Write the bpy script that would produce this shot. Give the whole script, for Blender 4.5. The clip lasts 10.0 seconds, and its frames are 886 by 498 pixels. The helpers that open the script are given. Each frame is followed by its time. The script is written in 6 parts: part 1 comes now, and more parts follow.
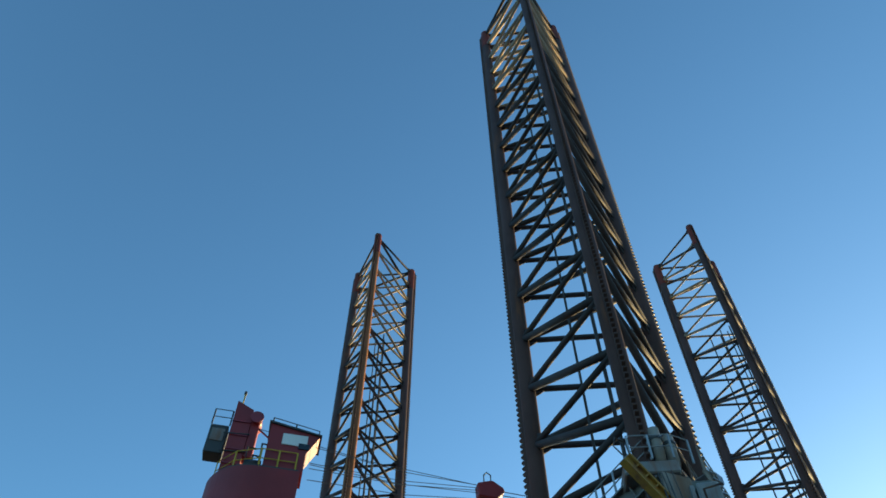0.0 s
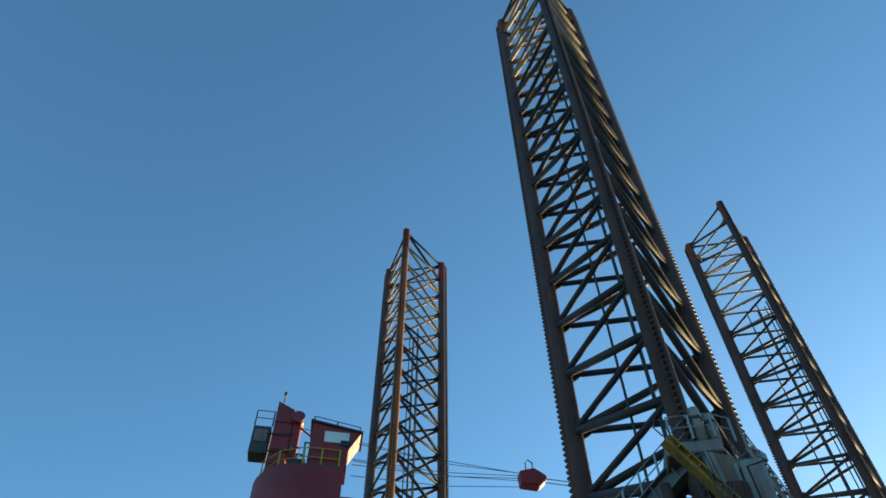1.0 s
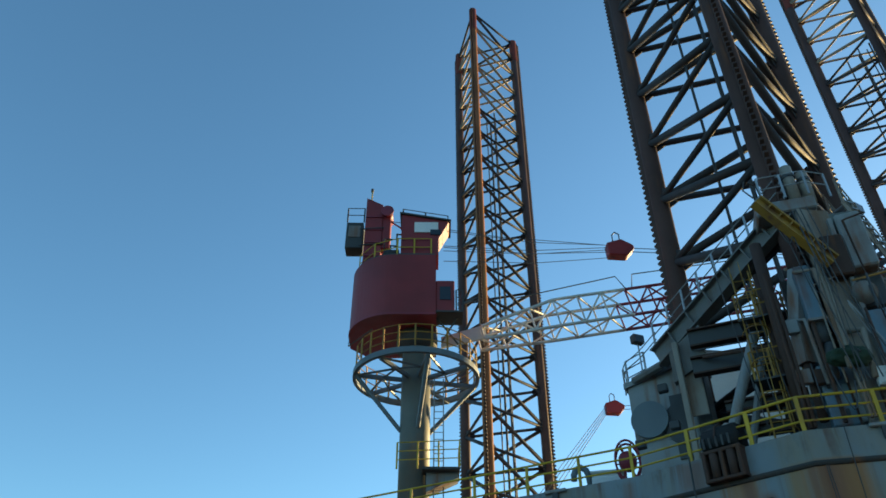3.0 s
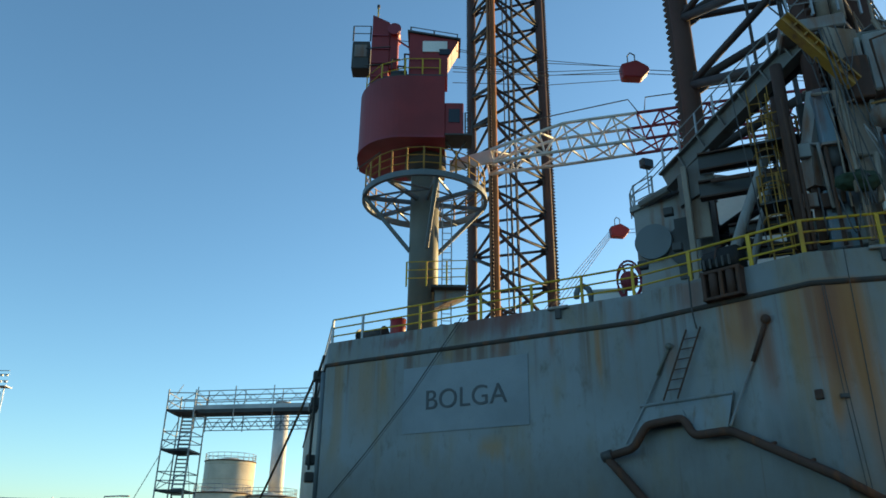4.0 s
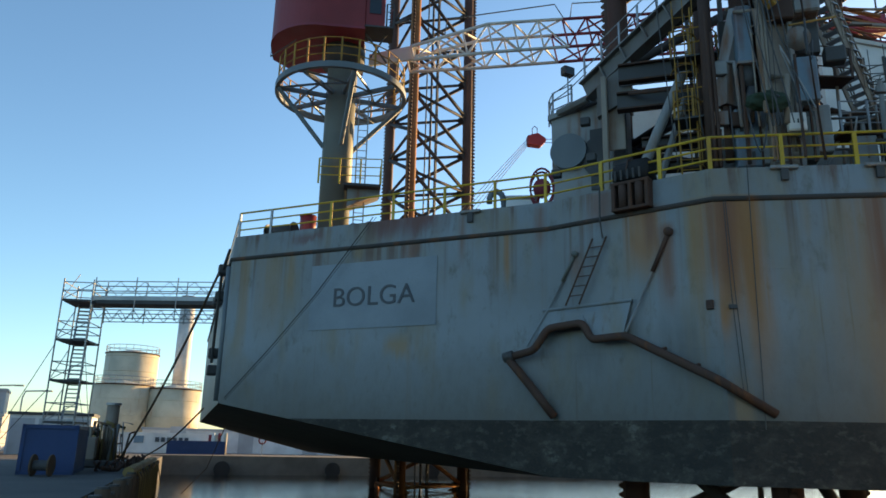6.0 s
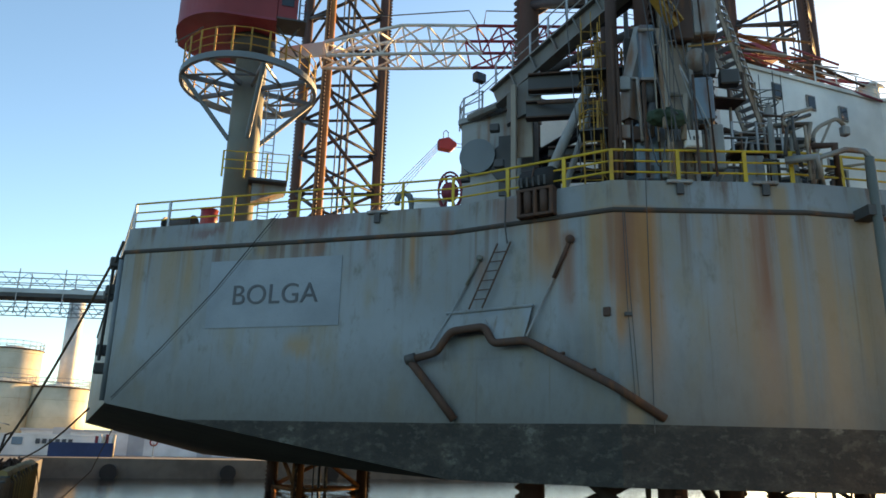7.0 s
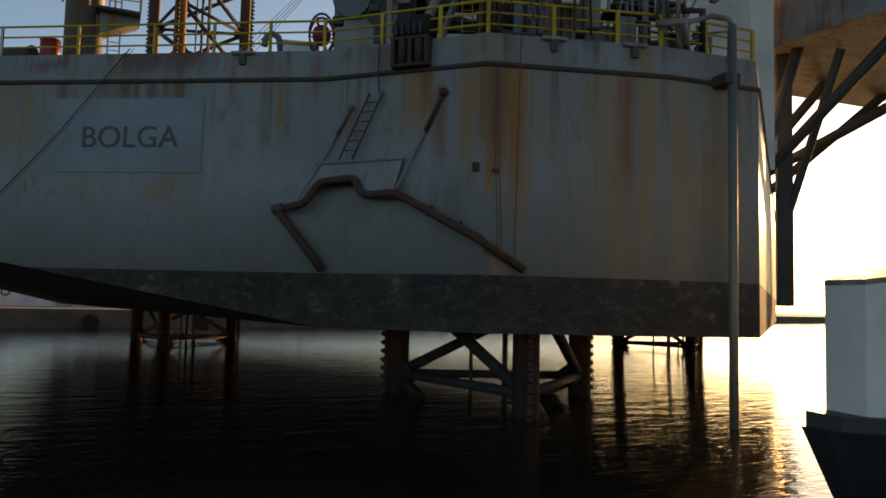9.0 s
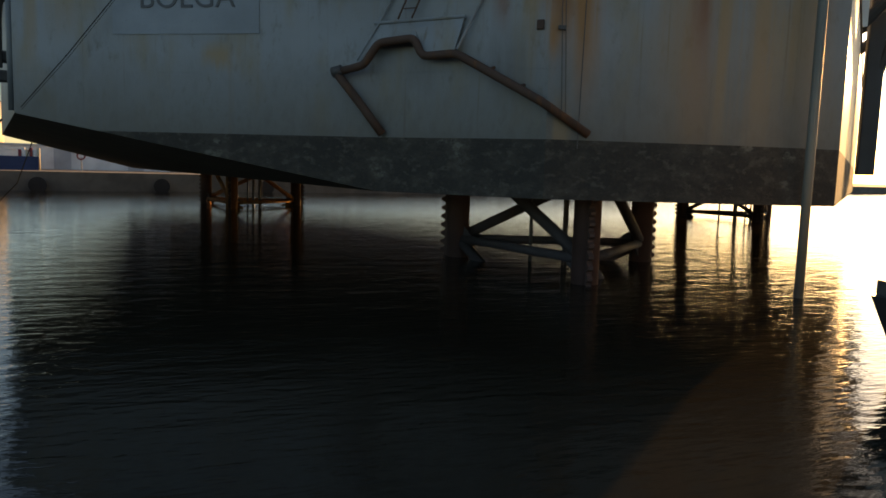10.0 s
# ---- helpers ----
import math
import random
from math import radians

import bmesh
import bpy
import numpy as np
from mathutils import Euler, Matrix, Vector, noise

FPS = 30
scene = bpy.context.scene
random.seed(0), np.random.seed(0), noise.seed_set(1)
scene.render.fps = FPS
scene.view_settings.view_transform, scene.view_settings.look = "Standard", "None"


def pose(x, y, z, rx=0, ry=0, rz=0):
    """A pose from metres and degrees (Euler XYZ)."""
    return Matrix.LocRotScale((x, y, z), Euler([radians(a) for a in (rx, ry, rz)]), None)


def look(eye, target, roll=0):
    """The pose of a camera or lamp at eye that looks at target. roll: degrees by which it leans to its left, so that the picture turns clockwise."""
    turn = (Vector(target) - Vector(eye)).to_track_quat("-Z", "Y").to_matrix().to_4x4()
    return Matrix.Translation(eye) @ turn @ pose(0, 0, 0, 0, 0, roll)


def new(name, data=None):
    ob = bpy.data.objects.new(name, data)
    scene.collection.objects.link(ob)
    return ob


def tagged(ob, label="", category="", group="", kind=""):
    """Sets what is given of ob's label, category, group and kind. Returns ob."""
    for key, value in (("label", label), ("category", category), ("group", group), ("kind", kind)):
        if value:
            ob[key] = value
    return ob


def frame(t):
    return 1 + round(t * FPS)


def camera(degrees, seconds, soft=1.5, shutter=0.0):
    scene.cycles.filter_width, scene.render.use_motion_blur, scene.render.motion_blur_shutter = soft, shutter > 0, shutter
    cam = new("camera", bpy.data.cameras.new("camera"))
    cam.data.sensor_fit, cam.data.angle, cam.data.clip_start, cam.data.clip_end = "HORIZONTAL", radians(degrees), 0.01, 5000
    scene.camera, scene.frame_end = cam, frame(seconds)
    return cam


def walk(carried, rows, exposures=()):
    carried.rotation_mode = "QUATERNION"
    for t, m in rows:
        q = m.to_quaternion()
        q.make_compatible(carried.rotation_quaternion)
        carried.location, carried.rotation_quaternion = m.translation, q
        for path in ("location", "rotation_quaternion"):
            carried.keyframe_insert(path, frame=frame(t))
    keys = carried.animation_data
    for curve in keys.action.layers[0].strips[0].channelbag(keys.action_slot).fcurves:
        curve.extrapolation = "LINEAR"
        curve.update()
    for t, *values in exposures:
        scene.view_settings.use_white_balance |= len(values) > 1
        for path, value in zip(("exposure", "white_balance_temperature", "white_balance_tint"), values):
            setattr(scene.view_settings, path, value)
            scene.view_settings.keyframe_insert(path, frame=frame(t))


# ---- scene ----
# ---------------------------------------------------------------- camera and walk
cam = camera(62.2, 10.0, soft=1.65)


def aim(yaw, pitch, roll, x=0.0, y=0.0, z=4.0):
    """Camera pose: yaw to the left of +y, pitch up, roll, at a place over the quay's edge."""
    return pose(x, y, z, 90 + pitch, 0, yaw) @ pose(0, 0, 0, 0, 0, roll)


PATH = [
    (0.000, -12.853, 53.184, 0.230, -0.026, -0.005, 4.001),
    (0.500, -11.367, 53.324, -0.476, -0.056, -0.072, 4.008),
    (1.000, -9.116, 52.537, -0.149, -0.046, -0.130, 3.896),
    (1.500, -7.591, 46.258, 0.078, -0.027, -0.119, 3.789),
    (2.000, -4.680, 40.412, -0.039, -0.030, -0.114, 3.925),
    (2.200, -3.455, 38.364, -0.035, -0.033, -0.101, 3.978),
    (3.300, -0.340, 33.586, 0.178, -0.110, -0.114, 4.021),
    (3.500, -0.263, 30.620, 0.270, -0.141, -0.104, 4.022),
    (4.000, -0.006, 22.311, 0.656, -0.071, -0.062, 3.958),
    (4.500, -0.000, 15.735, 0.740, -0.000, -0.000, 4.000),
    (5.000, -0.936, 14.583, 1.026, 0.001, 0.007, 3.951),
    (6.300, -9.082, 15.134, 1.327, 0.056, 0.323, 3.926),
    (6.500, -10.296, 15.221, 1.332, 0.081, 0.278, 3.920),
    (7.000, -14.450, 15.296, 1.397, 0.144, 0.384, 3.943),
    (7.500, -19.307, 15.442, 1.511, 0.187, 0.491, 3.904),
    (8.000, -23.199, 13.153, 1.391, 0.206, 0.348, 3.905),
    (8.500, -25.066, 7.640, 1.250, 0.317, 0.431, 3.922),
    (9.000, -24.469, 4.199, 1.401, 0.358, 0.458, 3.911),
    (9.500, -22.168, -2.885, 1.692, 0.379, 0.515, 3.862),
    (10.000, -20.045, -6.237, 1.773, 0.399, 0.555, 3.840),
]
EXPOSURES = [(0.0, 1.27, 6350, -10), (2.2, 1.32, 6550, -11), (4.0, 1.26, 7100, -5), (5.2, 1.35, 7350, 0), (6.3, 1.6, 7900, 6), (6.8, 1.88, 8700, 8), (7.5, 1.95, 9700, 11), (8.0, 1.42, 10300, 14), (8.6, 0.75, 10600, 17), (9.1, 0.64, 10600, 17), (10.0, 1.05, 10600, 17)]
walk(cam, [(t, aim(*row)) for t, *row in PATH], EXPOSURES)

# ---------------------------------------------------------------- world and sun
SUN_AZ, SUN_EL = 54.0, 8.2          # degrees clockwise from +y, degrees up
world = bpy.data.worlds.new("sky")
scene.world = world
world.use_nodes = True
wn, wl = world.node_tree.nodes, world.node_tree.links
sky = wn.new("ShaderNodeTexSky")
sky.sky_type = "NISHITA"
sky.sun_disc = False
sky.sun_elevation, sky.sun_rotation = radians(SUN_EL), radians(SUN_AZ)
sky.air_density, sky.dust_density, sky.ozone_density = 0.85, 0.6, 3.2
wl.new(sky.outputs[0], wn["Background"].inputs[0])
wn["Background"].inputs[1].default_value = 0.15
sun_data = bpy.data.lights.new("sun", "SUN")
sun_data.energy, sun_data.angle, sun_data.color = 5.0, radians(0.5), (1.0, 0.66, 0.34)
sun = new("sun", sun_data)
sun_dir = Vector((math.sin(radians(SUN_AZ)) * math.cos(radians(SUN_EL)), math.cos(radians(SUN_AZ)) * math.cos(radians(SUN_EL)), math.sin(radians(SUN_EL))))
sun.matrix_world = look(sun_dir * 300, (0, 0, 0))

# ---------------------------------------------------------------- the rig hull's plan and heights
C0, K1, K2, K3, K4 = (-4.64, 28.72), (6.1, 22.25), (9.8, 18.5), (15.05, 17.02), (18.3, 16.7)
K5, K6, K7, K8, F0 = (47.3, 41.4), (47, 60), (12, 70), (-3, 68), (-9.9, 54.0)
CS = (-4.85, 28.85)                 # start of the run along which the fittings of the near side are set out
PLAN = [C0, K1, K2, K3, K4, K5, K6, K7, K8, F0]
KEEL, BAND, STRAKE, DECK = 3.1, 4.72, 10.70, 11.62
RAKE = 5.25

# ---------------------------------------------------------------- materials
def node_material(name):
    m = bpy.data.materials.new(name)
    m.use_nodes = True
    nt = m.node_tree
    return m, nt.nodes, nt.links, nt.nodes["Principled BSDF"]


def noise_tex(n, l, coord, scale, detail=4.0, stretch=(1, 1, 1), rough=0.55):
    mp = n.new("ShaderNodeMapping")
    mp.inputs["Scale"].default_value = stretch
    l.new(coord, mp.inputs["Vector"])
    t = n.new("ShaderNodeTexNoise")
    t.inputs["Scale"].default_value, t.inputs["Detail"].default_value, t.inputs["Roughness"].default_value = scale, detail, rough
    l.new(mp.outputs[0], t.inputs["Vector"])
    return t.outputs["Fac"]


def ramp(n, l, fac, lo, hi):
    r = n.new("ShaderNodeMapRange")
    r.interpolation_type = "SMOOTHSTEP"
    r.inputs["From Min"].default_value, r.inputs["From Max"].default_value = lo, hi
    l.new(fac, r.inputs["Value"])
    return r.outputs[0]


def mix(n, l, fac, a, b, mode="MIX"):
    x = n.new("ShaderNodeMix")
    x.data_type, x.blend_type = "RGBA", mode
    for sock, v in ((x.inputs[0], fac), (x.inputs[6], a), (x.inputs[7], b)):
        if isinstance(v, (int, float)):
            sock.default_value = v
        elif isinstance(v, tuple):
            sock.default_value = (*v, 1)
        else:
            l.new(v, sock)
    return x.outputs[2]


def steel(name, color, rust=0.35, rough=0.5, rust_color=(0.16, 0.055, 0.02), grain=1.0, metal=0.0, streak=0.12, bump=0.25, size=1.0, gloss=0.4):
    """Weathered painted steel: large patches, vertical rust runs, fine grain."""
    m, n, l, p = node_material(name)
    pos = n.new("ShaderNodeNewGeometry").outputs["Position"]
    big = noise_tex(n, l, pos, 0.35 * size, 5)
    runs = noise_tex(n, l, pos, 1.6 * size, 5, (1, 1, streak))
    fine = noise_tex(n, l, pos, 22 * size, 3)
    dark = tuple(c * (1 - 0.28 * grain) for c in color)
    c = mix(n, l, ramp(n, l, big, 0.3, 0.7), color, dark)
    edge = 0.80 - 0.38 * rust
    both = n.new("ShaderNodeMath")
    both.operation = "MULTIPLY_ADD"
    l.new(big, both.inputs[0])
    both.inputs[1].default_value = 0.5
    l.new(runs, both.inputs[2])
    half = n.new("ShaderNodeMath")
    half.operation = "MULTIPLY"
    l.new(both.outputs[0], half.inputs[0])
    half.inputs[1].default_value = 0.667
    c = mix(n, l, ramp(n, l, half.outputs[0], edge - 0.07, edge + 0.12), c, rust_color)
    c = mix(n, l, ramp(n, l, fine, 0.55, 0.8), c, tuple(v * 0.7 for v in color))
    l.new(c, p.inputs["Base Color"])
    p.inputs["Metallic"].default_value = metal
    p.inputs["Specular IOR Level"].default_value = gloss
    r = n.new("ShaderNodeMapRange")
    r.inputs["To Min"].default_value, r.inputs["To Max"].default_value = rough - 0.12, min(rough + 0.25, 1)
    l.new(runs, r.inputs["Value"])
    l.new(r.outputs[0], p.inputs["Roughness"])
    b = n.new("ShaderNodeBump")
    b.inputs["Strength"].default_value, b.inputs["Distance"].default_value = bump, 0.02
    l.new(fine, b.inputs["Height"])
    l.new(b.outputs[0], p.inputs["Normal"])
    return m


M_LEG = steel("leg_steel", (0.10, 0.058, 0.05), 0.5, 0.6, (0.20, 0.085, 0.042), 1.2, gloss=0.12)
# rust with the low sun's orange mixed into its colour
M_LEGSUNRUST = steel("leg_sunlit_rust", (0.27, 0.115, 0.055), 0.6, 0.65, (0.36, 0.17, 0.06), 1.2, gloss=0.1)
M_LEGTOP = steel("leg_top_red", (0.20, 0.05, 0.038), 0.5, 0.6, (0.17, 0.075, 0.045), gloss=0.15)
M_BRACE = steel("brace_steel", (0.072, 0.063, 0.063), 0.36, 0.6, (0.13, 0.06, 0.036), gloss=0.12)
# upper braces: sunlight put into a paler copy of the brace colour
M_BRACELIT = steel("brace_sunlit_steel", (0.38, 0.30, 0.22), 0.45, 0.6, (0.34, 0.13, 0.05), gloss=0.15)
M_RACK = steel("rack_steel", (0.095, 0.058, 0.048), 0.5, 0.5, (0.13, 0.06, 0.03), gloss=0.1)
M_RED = steel("crane_red", (0.25, 0.024, 0.027), 0.16, 0.42, (0.20, 0.035, 0.03))
M_DARKRED = steel("boom_red", (0.26, 0.035, 0.055), 0.25, 0.5)
M_WHITE = steel("white_paint", (0.78, 0.76, 0.72), 0.22, 0.45, (0.38, 0.24, 0.13))
M_BOOM = steel("boom_white", (0.66, 0.62, 0.56), 0.25, 0.5, (0.40, 0.24, 0.12))
M_GREY = steel("deck_grey", (0.255, 0.262, 0.258), 0.66, 0.55, (0.19, 0.085, 0.042), size=1.4)
M_PEDESTAL = steel("pedestal_grey", (0.14, 0.145, 0.125), 0.4, 0.55, (0.13, 0.10, 0.07))
M_RING = steel("ring_grey", (0.15, 0.18, 0.195), 0.25, 0.45)
M_STRAKE = steel("strake_steel", (0.062, 0.055, 0.05), 0.6, 1.0, (0.15, 0.062, 0.026))
# dark steel; also colours the shade boxes of the jacking house
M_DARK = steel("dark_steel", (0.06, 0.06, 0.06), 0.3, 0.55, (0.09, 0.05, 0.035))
M_OLDYELLOW = steel("old_yellow_paint", (0.37, 0.20, 0.03), 0.66, 0.6, (0.16, 0.075, 0.035), size=2.0)
M_YELLOW = steel("yellow_paint", (0.58, 0.37, 0.03), 0.52, 0.5, (0.25, 0.115, 0.04), size=1.8)
M_BLUE = steel("pale_blue_paint", (0.145, 0.225, 0.285), 0.62, 0.5)
M_CONTAINER = steel("container_blue", (0.015, 0.05, 0.15), 0.2, 0.5, (0.12, 0.06, 0.04))
M_GALV = steel("galvanised", (0.36, 0.37, 0.38), 0.12, 0.4, (0.22, 0.17, 0.13), metal=0.6)
M_GREEN = steel("green_paint", (0.02, 0.042, 0.022), 0.2, 0.7, (0.05, 0.06, 0.03))
M_ROPE = steel("rope", (0.115, 0.08, 0.055), 0.1, 0.9, gloss=0.1)
M_PALEROOF = steel("pale_roof_sheet", (0.55, 0.60, 0.66), 0.15, 0.5)
M_TANK = steel("tank_cream", (0.58, 0.51, 0.38), 0.42, 0.55, (0.33, 0.17, 0.08))
M_CHIMNEY = steel("chimney_grey", (0.55, 0.55, 0.53), 0.08, 0.55)
M_SHED = steel("shed_white", (0.70, 0.71, 0.72), 0.05, 0.5)
M_ROOF = steel("shed_roof", (0.42, 0.44, 0.47), 0.1, 0.5)
M_WOOD = steel("fender_timber", (0.27, 0.19, 0.075), 0.35, 0.8, (0.08, 0.06, 0.04))
M_GIRDER = steel("girder_steel", (0.165, 0.16, 0.15), 0.6, 0.6, (0.12, 0.065, 0.04))
M_SCUFF = steel("scuffed_plate", (0.29, 0.25, 0.205), 0.72, 0.6, (0.17, 0.09, 0.05))
M_RUST = steel("rusty_pipe", (0.078, 0.045, 0.034), 0.6, 0.7, (0.13, 0.055, 0.026), size=2.5, gloss=0.25)
M_RUBBER = steel("black_rubber", (0.02, 0.02, 0.02), 0.05, 0.75)
M_LETTER = steel("sign_letter", (0.075, 0.085, 0.095), 0.02, 0.6)
M_SIGN = steel("sign_panel", (0.21, 0.255, 0.288), 0.16, 0.5, (0.30, 0.24, 0.16))
M_CURTAIN = steel("trailer_curtain", (0.17, 0.31, 0.50), 0.05, 0.5, (0.2, 0.25, 0.3))
M_BOAT = steel("boat_hull_dark", (0.035, 0.04, 0.045), 0.2, 0.4)


def along(a, b, s):
    d = math.hypot(b[0] - a[0], b[1] - a[1])
    return (a[0] + (b[0] - a[0]) * s / d, a[1] + (b[1] - a[1]) * s / d)


# rust stains on the hull: corner run from and to, metres along, half width, foot height, top height, colour index, strength
STAINS = [
    (K2, K3, 0.3, 0.7, 6.2, 10.75, 0, 0.95), (K2, K3, 0.95, 0.30, 4.6, 10.75, 0, 0.8), (K1, K2, 4.7, 0.35, 6.5, 10.75, 1, 0.75),
    (K1, K2, 3.25, 0.55, 8.3, 10.8, 0, 0.9), (K2, K3, 0.35, 0.5, 8.2, 10.75, 0, 1.0), (K1, K2, 4.9, 0.4, 7.8, 10.75, 0, 0.7), (K1, K2, 3.9, 0.26, 7.2, 10.2, 2, 0.85), (K1, K2, 1.0, 0.22, 8.6, 9.9, 2, 0.6),
    (K2, K3, 4.1, 0.6, 3.4, 10.8, 0, 0.5), (K2, K3, 4.75, 0.22, 3.6, 11.5, 1, 0.8), (K3, K4, 0.4, 0.5, 3.6, 10.8, 1, 0.7),
    (K3, K4, 1.9, 0.6, 4.0, 10.8, 1, 0.6), (K2, K3, 3.4, 0.7, 4.4, 10.6, 1, 0.35), (C0, K1, 1.9, 0.6, 7.0, 10.7, 1, 0.5), (K1, K2, 4.3, 0.9, 5.1, 7.9, 4, 0.6), (K1, K2, 1.4, 0.7, 5.6, 7.2, 4, 0.45), (K2, K3, 0.4, 0.25, 3.2, 6.0, 1, 0.5), (K2, K3, 2.4, 0.16, 9.4, 10.7, 1, 0.4), (C0, K1, 11.2, 0.14, 8.7, 10.75, 0, 0.8),
    (C0, K1, 2.75, 0.30, 8.4, 10.75, 1, 0.7), (C0, K1, 0.7, 0.22, 6.0, 10.7, 1, 0.6), (C0, K1, 7.4, 0.55, 6.5, 7.5, 1, 0.75),
    (C0, K1, 7.9, 0.95, 10.66, 12.2, 3, 1.0), (C0, K1, 6.6, 0.6, 10.66, 12.2, 3, 0.95), (C0, K1, 3.3, 0.8, 11.0, 11.4, 3, 0.7),
    (C0, K1, 9.6, 0.14, 9.6, 11.5, 2, 0.7), (C0, K1, 12.3, 0.18, 9.8, 11.5, 2, 0.7), (K1, K2, 1.9, 0.5, 10.2, 11.6, 2, 0.7),
    (C0, K1, 7.7, 0.35, 10.1, 10.75, 2, 0.8), (C0, K1, 5.6, 0.18, 10.0, 10.7, 1, 0.6), (K2, K3, 0.1, 0.16, 6.6, 8.2, 0, 0.8),
    (K2, K3, 0.3, 0.35, 7.5, 10.7, 2, 0.9), (K1, K2, 5.2, 0.28, 8.0, 10.7, 2, 0.8), (K2, K3, 4.2, 0.32, 6.5, 10.7, 2, 0.9), (K1, K2, 3.4, 0.2, 9.2, 10.7, 2, 0.9)]
STAIN_COLORS = [(0.26, 0.112, 0.026), (0.235, 0.15, 0.065), (0.165, 0.064, 0.028), (0.12, 0.04, 0.03), (0.075, 0.08, 0.08)]


def hull_material():
    m, n, l, p = node_material("hull_plate")
    pos = n.new("ShaderNodeNewGeometry").outputs["Position"]
    sep = n.new("ShaderNodeSeparateXYZ")
    l.new(pos, sep.inputs[0])
    big = noise_tex(n, l, pos, 0.22, 5)
    mid = noise_tex(n, l, pos, 0.9, 6, (1, 1, 0.35))
    runs = noise_tex(n, l, pos, 1.3, 6, (1, 1, 0.05))
    thin = noise_tex(n, l, pos, 6.0, 5, (1, 1, 0.03))
    fine = noise_tex(n, l, pos, 18, 4)
    grime = noise_tex(n, l, pos, 2.6, 8, (1, 1, 0.5), 0.65)

    def calc(op, a, b, c=None):
        x = n.new("ShaderNodeMath")
        x.operation = op
        for sock, v in zip(x.inputs, (a, b, c)):
            if v is None:
                continue
            if isinstance(v, (int, float)):
                sock.default_value = v
            else:
                l.new(v, sock)
        return x.outputs[0]
    c = mix(n, l, ramp(n, l, big, 0.32, 0.68), (0.186, 0.218, 0.236), (0.148, 0.168, 0.174))
    c = mix(n, l, ramp(n, l, mid, 0.45, 0.75), c, (0.185, 0.165, 0.12))
    c = mix(n, l, ramp(n, l, grime, 0.52, 0.75), c, (0.12, 0.125, 0.115))
    c = mix(n, l, calc("MULTIPLY", ramp(n, l, runs, 0.57, 0.80), 0.8), c, (0.19, 0.115, 0.05))
    c = mix(n, l, calc("MULTIPLY", ramp(n, l, thin, 0.62, 0.8), 0.7), c, (0.11, 0.075, 0.045))
    # rusty drips that start under the rubbing strake and the deck edge
    drip = noise_tex(n, l, pos, 2.3, 6, (1, 1, 0.015))
    for z_lo, z_hi in ((8.6, 10.68), (10.9, 11.7)):
        fade = n.new("ShaderNodeMapRange")
        fade.inputs["From Min"].default_value, fade.inputs["From Max"].default_value = z_lo, z_hi
        l.new(calc("ADD", sep.outputs[2], calc("MULTIPLY", grime, 0.5)), fade.inputs["Value"])
        stop = n.new("ShaderNodeMapRange")
        stop.inputs["From Min"].default_value, stop.inputs["From Max"].default_value = z_hi + 0.05, z_hi
        l.new(sep.outputs[2], stop.inputs["Value"])
        c = mix(n, l, calc("MULTIPLY", calc("MULTIPLY", ramp(n, l, drip, 0.50, 0.64), fade.outputs[0]), calc("MULTIPLY", stop.outputs[0], 0.85)), c, (0.10, 0.052, 0.03))
    # the lower plates darken raggedly: grime plus painted-in shade from facing the dark water
    shade_z = calc("ADD", sep.outputs[2], calc("MULTIPLY", grime, 2.4))
    low = n.new("ShaderNodeMapRange")
    low.inputs["From Min"].default_value, low.inputs["From Max"].default_value = 8.5, 5.9
    l.new(shade_z, low.inputs["Value"])
    c = mix(n, l, calc("MULTIPLY", low.outputs[0], 0.85), c, (0.066, 0.066, 0.058))
    wob = calc("SUBTRACT", calc("ADD", runs, calc("MULTIPLY", thin, 0.6)), 0.8)
    for a, b, s, half, z0, z1, ci, power in STAINS:
        x0, y0 = along(a, b, s)
        dx = calc("SUBTRACT", sep.outputs[0], x0)
        dy = calc("SUBTRACT", sep.outputs[1], y0)
        d = calc("SQRT", calc("ADD", calc("MULTIPLY", dx, dx), calc("MULTIPLY", dy, dy)), 0)
        d = calc("ADD", d, calc("MULTIPLY", wob, half * 2.4))
        side = n.new("ShaderNodeMapRange")
        side.interpolation_type = "SMOOTHSTEP"
        side.inputs["From Min"].default_value, side.inputs["From Max"].default_value = half * 1.5, half * 0.1
        l.new(d, side.inputs["Value"])
        up = n.new("ShaderNodeMapRange")
        up.interpolation_type = "SMOOTHSTEP"
        up.inputs["From Min"].default_value, up.inputs["From Max"].default_value = z0, z0 + (z1 - z0) * 0.55
        l.new(calc("ADD", sep.outputs[2], calc("MULTIPLY", wob, 1.2)), up.inputs["Value"])
        top = n.new("ShaderNodeMapRange")
        top.inputs["From Min"].default_value, top.inputs["From Max"].default_value = z1 + 0.12, z1 - max(0.1, 0.3 * (z1 - z0) if z1 < 10 else 0.1)
        l.new(sep.outputs[2], top.inputs["Value"])
        fac = calc("MULTIPLY", calc("MULTIPLY", side.outputs[0], up.outputs[0]), calc("MULTIPLY", top.outputs[0], power))
        c = mix(n, l, fac, c, STAIN_COLORS[ci])
    l.new(c, p.inputs["Base Color"])
    rg = n.new("ShaderNodeMapRange")
    rg.inputs["To Min"].default_value, rg.inputs["To Max"].default_value = 0.38, 0.72
    l.new(grime, rg.inputs["Value"])
    l.new(rg.outputs[0], p.inputs["Roughness"])
    dents = noise_tex(n, l, pos, 0.8, 3)
    b = n.new("ShaderNodeBump")
    b.inputs["Strength"].default_value, b.inputs["Distance"].default_value = 0.4, 0.08
    l.new(dents, b.inputs["Height"])
